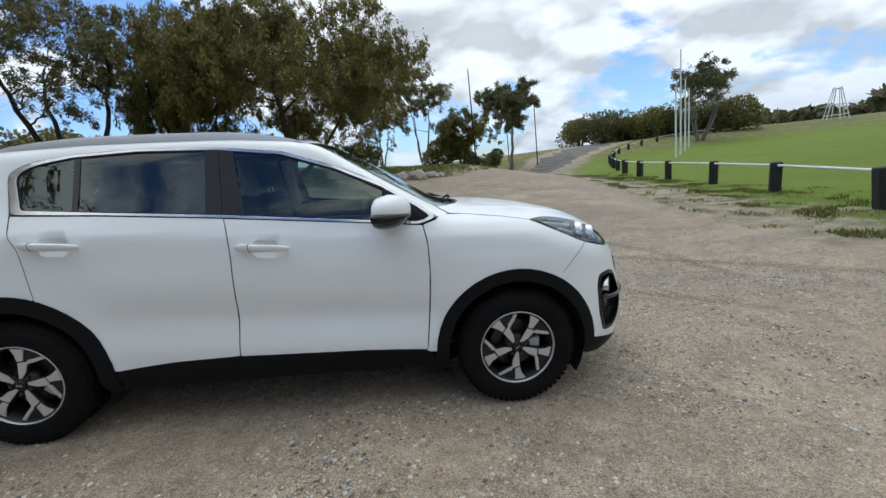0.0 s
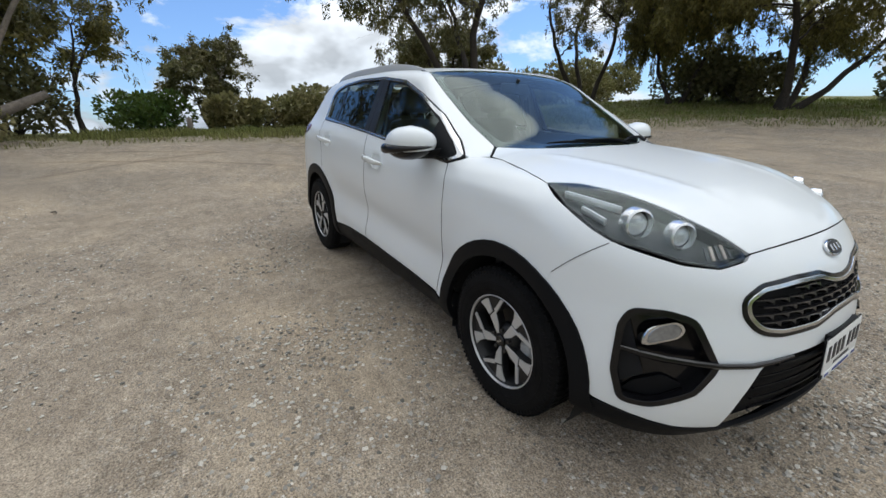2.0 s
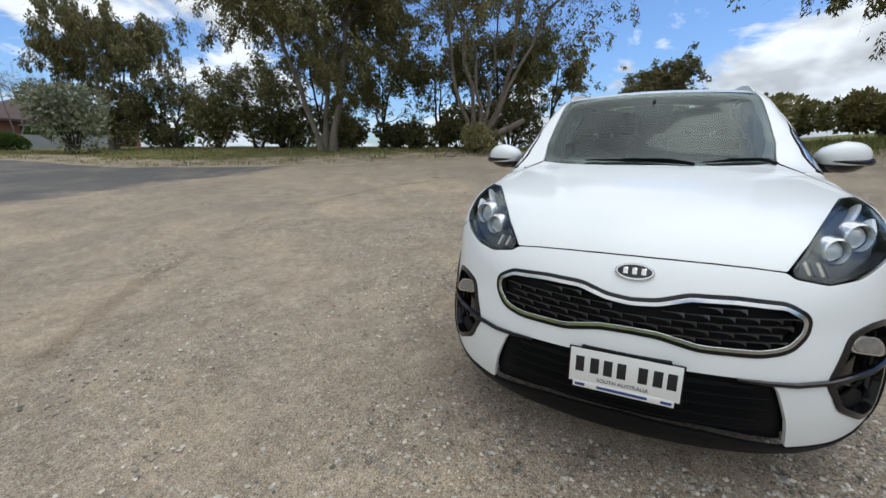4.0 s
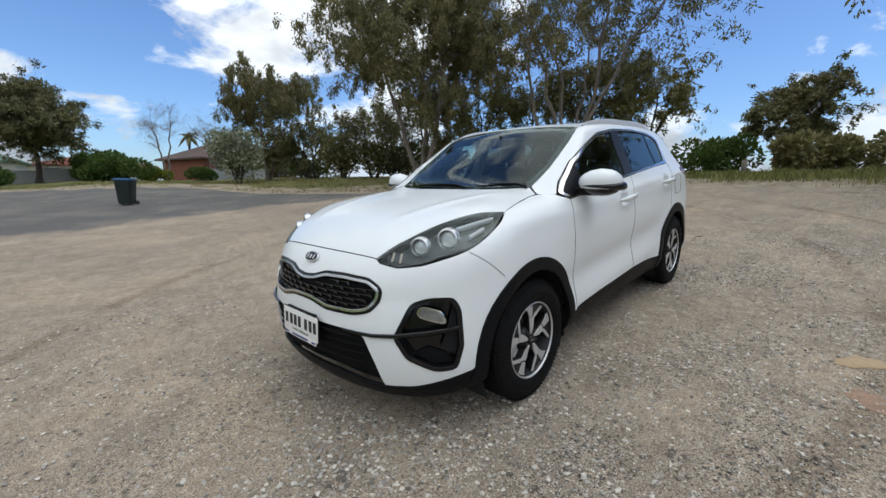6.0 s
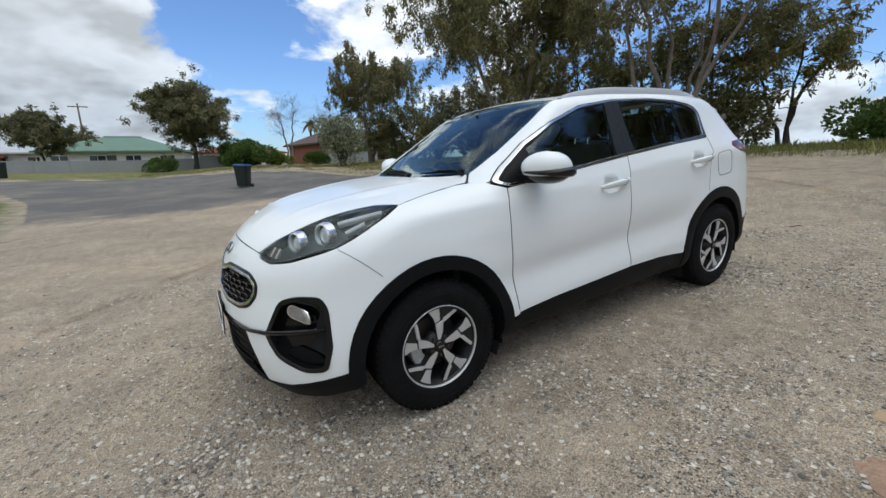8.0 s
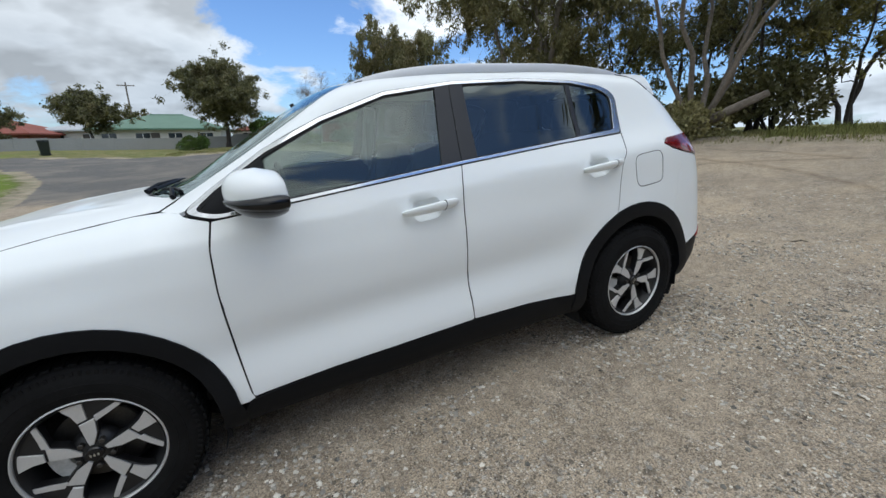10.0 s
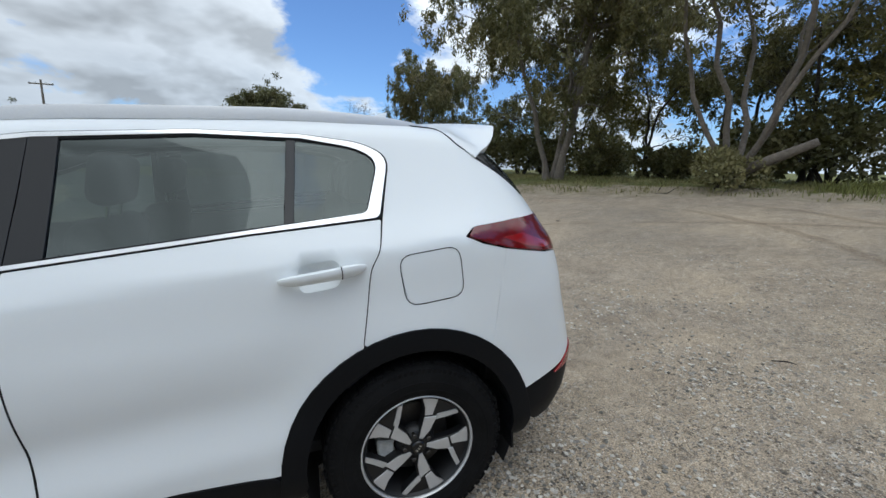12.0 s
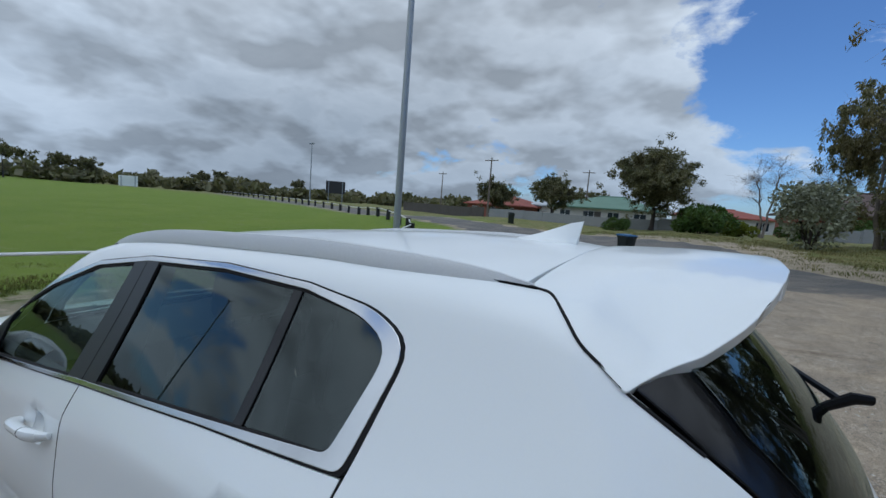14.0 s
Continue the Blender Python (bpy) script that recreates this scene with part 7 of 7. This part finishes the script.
house(-16.5, -53.5, 12, 9, 2.4, 2.3, 12, BRICK_RED, TILE_BROWN, "low brick house with a brown tiled hip roof")
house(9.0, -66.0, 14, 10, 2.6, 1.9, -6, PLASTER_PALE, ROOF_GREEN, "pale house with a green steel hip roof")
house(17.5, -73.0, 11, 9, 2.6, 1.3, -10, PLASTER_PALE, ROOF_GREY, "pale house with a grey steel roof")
house(27.5, -70.0, 12, 9, 2.6, 1.7, -16, BRICK_RED, ROOF_RED, "red brick house with a red tiled roof", True)
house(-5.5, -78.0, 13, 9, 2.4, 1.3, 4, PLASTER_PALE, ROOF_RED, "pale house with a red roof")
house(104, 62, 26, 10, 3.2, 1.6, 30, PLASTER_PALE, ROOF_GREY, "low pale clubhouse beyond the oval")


def sheet_fence(x0, y0, x1, y1, h, mat, label, step=2.4):
    n = max(2, int(math.hypot(x1 - x0, y1 - y0) / step))
    f = tagged(new("boundary_fence"), label, "fence")
    turn = math.degrees(math.atan2(y1 - y0, x1 - x0))
    for k in range(n):
        cx, cy = x0 + (x1 - x0) * (k + .5) / n, y0 + (y1 - y0) * (k + .5) / n
        z = hz(cx, cy)
        m = pose(cx, cy, z, 0, 0, turn)
        L = math.hypot(x1 - x0, y1 - y0) / n
        part("panel", moved(brick_mesh(L * .96, .05, h, .01, (0, 0, h / 2)), m), mat, f, smooth=False)
        part("post", moved(brick_mesh(.09, .09, h + .1, .01, (-L / 2, 0, h / 2)), m), mat, f, smooth=False)


sheet_fence(-16, -41.5, -9.5, -41.0, 1.1, FENCE_GREY, "pale grey sheet fence by the houses")
sheet_fence(-4, -46.0, 22, -50.0, 1.2, FENCE_GREY, "pale grey sheet fence by the houses")
sheet_fence(24, -52.5, 44, -60.0, 1.6, FENCE_DARK, "dark paling fence by the houses")


def board(x, y, w, h, low, turn, mat, label, name, category):
    t = tagged(mesh_object(name, *brick_mesh(w, .15, h, .02, (0, 0, low + h / 2)), mat, smooth=False), label, category)
    t.matrix_world = pose(x, y, hz(x, y), 0, 0, turn)
    for s_ in (-1, 1):
        part("leg", brick_mesh(.14, .14, low + h, .01, (s_ * w * .36, .14, (low + h) / 2)), GALV, t, smooth=False)


board(74, -72, 4.6, 3.0, 2.4, 45, DARKPOLE, "dark scoreboard on legs beyond the oval", "scoreboard", "scoreboard")
board(111, -43, 3.6, 2.4, .3, 65, WHITE_PIPE, "white cricket sight screen on the oval", "sight_screen", "sight screen")


def far_woods():
    rng = np.random.default_rng(9)
    vs = []
    for k in range(230):
        a = radians(rng.uniform(-82, 62))
        r = rng.uniform(150, 215)
        x, y = r * math.cos(a), r * math.sin(a)
        w, h = rng.uniform(5, 13), rng.uniform(2.2, 4.8) * (1.5 if rng.random() < .15 else 1)
        n = 150
        d = rng.normal(0, 1, (n, 3))
        d /= np.linalg.norm(d, axis=1, keepdims=True)
        p = np.array((x, y, hz(x, y) + h * .5)) + d * np.array((w, w, h)) * .5 * rng.uniform(.5, 1.05, (n, 1))
        u = rng.normal(0, 1, (n, 3)) * .75
        v = rng.normal(0, 1, (n, 3)) * .55
        vs.append(np.stack([p - u, p + v, p + u, p - v], 1).reshape(-1, 3))
    v = np.concatenate(vs)
    tagged(mesh_object("far_woods", v, (4 * np.arange(len(v) // 4)[:, None] + np.arange(4)).tolist(), LEAF_DARK, smooth=False), "low dark trees along the far edge", "woods", kind="stuff")


far_woods()

# ---- small things on the lot and verges ----
BIN_GREEN = material("bin_plastic", (.018, .026, .024), .5, grain=.15, grain_size=60, patch=.2, patch_size=3)
LID_BLUE = material("bin_lid_blue", (.035, .13, .30), .45, grain=.1, grain_size=40, patch=.2, patch_size=3)
BOULDER = material("pale_boulder", (.42, .39, .34), .9, grain=.3, grain_size=9, patch=.35, patch_size=2, bump=.6)
OLDWOOD = material("grey_timber", (.22, .19, .16), .9, grain=.3, grain_size=20, patch=.2, patch_size=2, bump=.4)


def wheelie_bin(x, y, turn, lid, label, size=1.0, tilt=0.0):
    t = tagged(new("wheelie_bin"), label, "bin")
    t.matrix_world = pose(x, y, hz(x, y), 0, tilt, turn) @ Matrix.Scale(size, 4)
    vs, fs = [], []
    for z, w, d, oy in ((.06, .44, .46, .03), (.12, .47, .50, .03), (.90, .56, .70, 0), (.95, .59, .74, 0), (1.0, .59, .74, 0)):
        vs += [(px * w / 2, py * d / 2 + oy, z) for px, py in ((-1, -.8), (-.8, -1), (.8, -1), (1, -.8), (1, .8), (.8, 1), (-.8, 1), (-1, .8))]
    fs = [(i * 8 + k, i * 8 + (k + 1) % 8, i * 8 + 8 + (k + 1) % 8, i * 8 + 8 + k) for i in range(4) for k in range(8)] + [tuple(reversed(range(8))), tuple(range(32, 40))]
    part("body", (vs, fs), BIN_GREEN, t, "dark plastic body")
    l = part("lid", joined(brick_mesh(.60, .76, .05, .02, (0, -.01, 1.03)), brick_mesh(.50, .60, .03, .012, (0, -.02, 1.065))), lid, t, "hinged lid")
    part("handle", tube([(-.22, .42, 1.0), (-.22, .46, 1.0), (.22, .46, 1.0), (.22, .42, 1.0)], .018, 8), BIN_GREEN, t)
    for s_ in (-1, 1):
        part("wheel", moved(lathe([(.02, -.03), (.09, -.03), (.10, -.015), (.10, .015), (.09, .03), (.02, .03)], 20), pose(s_ * .27, .30, .10, 0, 0, 90)), BIN_GREEN, t)
    part("axle", tube([(-.27, .30, .10), (.27, .30, .10)], .014, 6), STEEL, t)


wheelie_bin(.45, -16.3, 150, LID_BLUE, "dark wheelie bin with a blue lid on asphalt", .88, 2)
wheelie_bin(12.2, -33.6, 200, BIN_GREEN, "dark wheelie bin at the kerb", 1.0)


def boulder(x, y, r, seed):
    bm = bmesh.new()
    bmesh.ops.create_icosphere(bm, subdivisions=3, radius=1.0)
    for v in bm.verts:
        n = noise.fractal(v.co * 1.3 + Vector((seed * 3.1, 0, 0)), .8, 2.1, 4)
        v.co = Vector((v.co.x * r * 1.25, v.co.y * r, v.co.z * r * .7)) * (1 + .28 * n)
    me = bpy.data.meshes.new("boulder")
    bm.to_mesh(me)
    bm.free()
    me.materials.append(BOULDER)
    ob = new("boulder", me)
    ob.matrix_world = pose(x, y, hz(x, y) + r * .25, 0, 0, seed * 53)
    tagged(ob, "pale limestone boulder on the verge", "rock", "boulders on the verge")


for k, (bx, by, br) in enumerate(((.3, 16.9, .30), (.9, 17.2, .40), (1.6, 17.4, .46), (2.3, 17.8, .36), (1.3, 18.0, .28), (2.9, 18.3, .22))):
    boulder(bx, by, br, k)


def picnic_table(x, y, turn):
    t = tagged(new("picnic_table"), "weathered timber picnic table with two benches", "table")
    t.matrix_world = pose(x, y, hz(x, y), 0, 0, turn)
    for k in range(4):
        part("board", brick_mesh(2.0, .16, .04, .008, (0, -.27 + .18 * k, .74)), OLDWOOD, t, smooth=False)
    for s_ in (-1, 1):
        for k in range(2):
            part("seat_board", brick_mesh(2.0, .13, .04, .008, (0, s_ * (.62 + .14 * k), .44)), OLDWOOD, t, smooth=False)
        part("leg", brick_mesh(.08, .10, .74, .01, (s_ * .7, -.22, .36)), OLDWOOD, t, smooth=False)
        part("leg", brick_mesh(.08, .10, .74, .01, (s_ * .7, .22, .36)), OLDWOOD, t, smooth=False)
        part("brace", brick_mesh(.08, 1.5, .08, .01, (s_ * .7, 0, .40)), OLDWOOD, t, smooth=False)


picnic_table(-1.3, 23.6, 20)
st = tagged(mesh_object("stump_post", *tube([(0, 0, -.1), (.02, 0, .4), (.03, .02, .8)], [.13, .12, .11], 10), OLDWOOD), "short weathered timber post in the grass", "post")
st.location = (-20.5, -1.2, hz(-20.5, -1.2))
lg = tagged(mesh_object("fallen_log", *tube([(-12.6, -6.3, hz(-12.6, -6.3) + .45), (-12.9, -5.6, hz(-12.6, -6.3) + .85), (-13.3, -4.7, hz(-12.6, -6.3) + 1.35)], [.15, .14, .10], 9), BARK_GREY), "pale broken limb leaning at the foot of a gum tree", "log")
for k, (sx, sy, a, L) in enumerate(((-4.2, -3.4, 20, .28), (-10.9, -7.2, 60, .9), (-10.6, -6.6, 100, .7), (-3.9, .6, 130, .13), (-6.0, -5.0, 75, .25), (3.9, 6.0, 10, .2))):
    z = hz(sx, sy) + .015
    c, s_ = math.cos(radians(a)) * L / 2, math.sin(radians(a)) * L / 2
    tw = mesh_object("fallen_twig", *tube([(-c, -s_, .0), (0, .02, .02), (c, s_, .01 if L < .5 else .25)], [.003 + .012 * L, .004 + .013 * L, .003], 6), BARK_DARK)
    tw.location = (sx, sy, z)
    tagged(tw, "dry dark twig lying on the gravel", "twig")


def palm(x, y, h, seed):
    """A bare trunk with a head of stiff leaves."""
    rng = np.random.default_rng(seed)
    t = tagged(new("palm"), "small palm with a tuft of stiff fronds behind a house", "palm")
    t.location = (x, y, hz(x, y))
    part("trunk", tube([(0, 0, -.1), (.06, .02, h * .5), (.05, 0, h)], [.2, .15, .13], 8), BARK_DARK, t)
    for k in range(16):
        a, rise = 2 * math.pi * k / 16 + rng.uniform(-.2, .2), rng.uniform(-.5, 1.1)
        pts, wd = [], []
        for q in range(5):
            u = q / 4
            r = 1.25 * u
            pts.append(Vector((math.cos(a) * r, math.sin(a) * r, h + rise * u * 1.0 - .9 * u * u)))
            wd.append(.05 + .20 * math.sin(math.pi * min(1, .15 + .85 * u)))
        sd = Vector((-math.sin(a), math.cos(a), 0))
        vs = [p + sd * w * sg + Vector((0, 0, -.5 * w * abs(sg))) for p, w in zip(pts, wd) for sg in (-1, 0, 1)]
        fs = [(3 * q + c, 3 * q + c + 1, 3 * q + c + 4, 3 * q + c + 3) for q in range(4) for c in range(2)]
        part("frond", ([tuple(v) for v in vs], fs), LEAF_DARK, t)


palm(-12.5, -55.6, 5.4, 5)


def lattice_stand(x, y):
    """A splayed stand of white bars at the oval's far edge."""
    t = tagged(new("white_stand"), "white splayed metal frame stand beside the oval", "stand")
    t.location = (x, y, hz(x, y))
    for k in range(6):
        a = math.pi * k / 3
        part("leg", tube([(1.5 * math.cos(a), 1.5 * math.sin(a), 0), (.45 * math.cos(a), .45 * math.sin(a), 4.6)], .07, 6), WHITE_PIPE, t)
    for z, r in ((.7, 1.34), (2.2, 1.0), (4.4, .5)):
        ring = [(r * math.cos(math.pi * k / 6), r * math.sin(math.pi * k / 6), z) for k in range(13)]
        part("ring", tube(ring, .06, 6), WHITE_PIPE, t)


lattice_stand(65.0, 53.0)


def flat_patch(name, x, y, rx, ry, turn, mat, label, seed, thick=.014):
    """A thin, uneven-edged layer on the gravel."""
    rng = np.random.default_rng(seed)
    n, vs, fs = 40, [(0, 0)], []
    ph = rng.uniform(0, 6.28, 4)
    for ring in (.6, .88, 1.0):
        for k in range(n):
            a = 2 * np.pi * k / n
            r = ring * (1 + .16 * math.sin(2 * a + ph[0]) + .10 * math.sin(3 * a + ph[1]) + .07 * math.sin(5 * a + ph[2]) + .05 * math.sin(9 * a + ph[3]))
            vs.append((rx * r * math.cos(a), ry * r * math.sin(a)))
    c, s_ = math.cos(radians(turn)), math.sin(radians(turn))
    out = []
    for i, (a, b) in enumerate(vs):
        px, py = x + a * c - b * s_, y + a * s_ + b * c
        out.append((px, py, hz(px, py) + (thick if i <= 2 * n else .002)))
    fs = [(0, 1 + k, 1 + (k + 1) % n) for k in range(n)]
    for q in range(2):
        fs += [(1 + q * n + k, 1 + (q + 1) * n + k, 1 + (q + 1) * n + (k + 1) % n, 1 + q * n + (k + 1) % n) for k in range(n)]
    return tagged(mesh_object(name, out, fs, mat), label, "ground", kind="structure")


flat_patch("clay_patch", -.22, 2.28, .14, .07, 114, material("tan_clay", (.42, .31, .19), .9, grain=.12, grain_size=60, patch=.2, patch_size=8, bump=.3), "pale tan clay crust on the gravel", 4)
flat_patch("red_clay_patch", .30, 2.33, .15, .085, 60, material("red_clay", (.31, .205, .14), .92, grain=.3, grain_size=90, patch=.35, patch_size=7, bump=.5), "reddish clay patch on the gravel", 6, .004)


def grass_blades(name, label, mat, count, region, tall, seed, slim=.06):
    """Blades in tufts over a region that says, for places, how likely grass is."""
    rng = np.random.default_rng(seed)
    out, tries = [], 0
    x0, x1, y0, y1 = region[0]
    while sum(len(o) for o in out) < count and tries < 14:
        q = np.stack([rng.uniform(x0, x1, count), rng.uniform(y0, y1, count)], -1)
        out.append(q[rng.random(count) < region[1](q)])
        tries += 1
    q = np.concatenate(out)[:count]
    n = len(q)
    tuft = np.array([noise.noise((a * 1.1, b * 1.1, seed)) for a, b in q])
    h = tall * (.45 + .55 * rng.random(n)) * np.clip(.75 + 1.1 * tuft, .25, 1.5)
    z = ground_z(q[:, 0], q[:, 1]) + .10 * sstep(-.2, -2.2, lot_distance(q)) * (q[:, 0] < 5) - .02
    a = rng.uniform(0, 2 * np.pi, n)
    w = np.stack([np.cos(a), np.sin(a), 0 * a], -1) * (h * slim + .004)[:, None]
    lean = rng.normal(0, .28, (n, 2)) * h[:, None]
    b = np.stack([q[:, 0], q[:, 1], z], -1)
    t = b + np.stack([lean[:, 0], lean[:, 1], h], -1)
    m = b + np.stack([lean[:, 0] * .35, lean[:, 1] * .35, h * .6], -1)
    v = np.stack([b - w, b + w, m + w * .7, t, m - w * .7], 1).reshape(-1, 3)
    tagged(mesh_object(name, v, (5 * np.arange(n)[:, None] + np.arange(5)).tolist(), mat, smooth=False), label, "grass", kind="stuff")


GRASS_DRY = leaf_material("dry_grass", (.27, .24, .11), (.18, .19, .065), .5)
GRASS_GREEN = leaf_material("green_grass", (.155, .20, .045), (.20, .19, .07), .4)


GRASS_VERGE = leaf_material("verge_tuft_blades", (.20, .19, .065), (.115, .150, .035), .6)
GRASS_BANK = leaf_material("bank_grass_blades", (.24, .235, .085), (.17, .20, .055), .5)


def verge_chance(q):
    d = -lot_distance(q)
    return np.clip(sstep(.0, .9, d) * (1.15 - sstep(5, 11, d)), 0, 1) * (q[:, 0] < 5)


def bank_chance(q):
    d = -lot_distance(q)
    return sstep(.5, 2.4, d) * (1.1 - sstep(7, 13, d)) * (q[:, 0] < -8) * (q[:, 1] > -4.5) * (q[:, 1] < 13)


grass_blades("verge_grass", "patchy dry and green grass on the verges", GRASS_DRY, 60000, ((-22, 5, -34, 24), verge_chance), .15, 21)
grass_blades("bank_grass", "long green and straw grass on the bank", GRASS_BANK, 34000, ((-24, -8, -4.5, 13), bank_chance), .30, 22, .03)
grass_blades("north_grass", "green grass under the trees", GRASS_GREEN, 24000, ((-14, 8, 10, 30), lambda q: sstep(.1, .8, -lot_distance(q)) * (q[:, 0] < 9)), .20, 23)

def dirt_verge_chance(q):
    d = -lot_distance(q)
    n = np.array([noise.fractal((a * 1.2, b * 1.2, 7.0), .8, 2.1, 3) for a, b in q])
    return sstep(.05, .3, n + .25 * sstep(.5, 2.5, d)) * sstep(-.1, .3, d) * (1 - sstep(3, 4, d))


grass_blades("verge_tufts", "tufts of green and straw grass on sandy dirt", GRASS_VERGE, 30000, ((5.4, 14, -5, 22), dirt_verge_chance), .095, 25, .09)
grass_blades("oval_edge_grass", "short green grass at the oval's edge", GRASS_GREEN, 30000, ((5.6, 12, -14, 16), lambda q: sstep(.6, 3.2, -lot_distance(q)) * (q[:, 0] > 5)), .045, 24, .10)
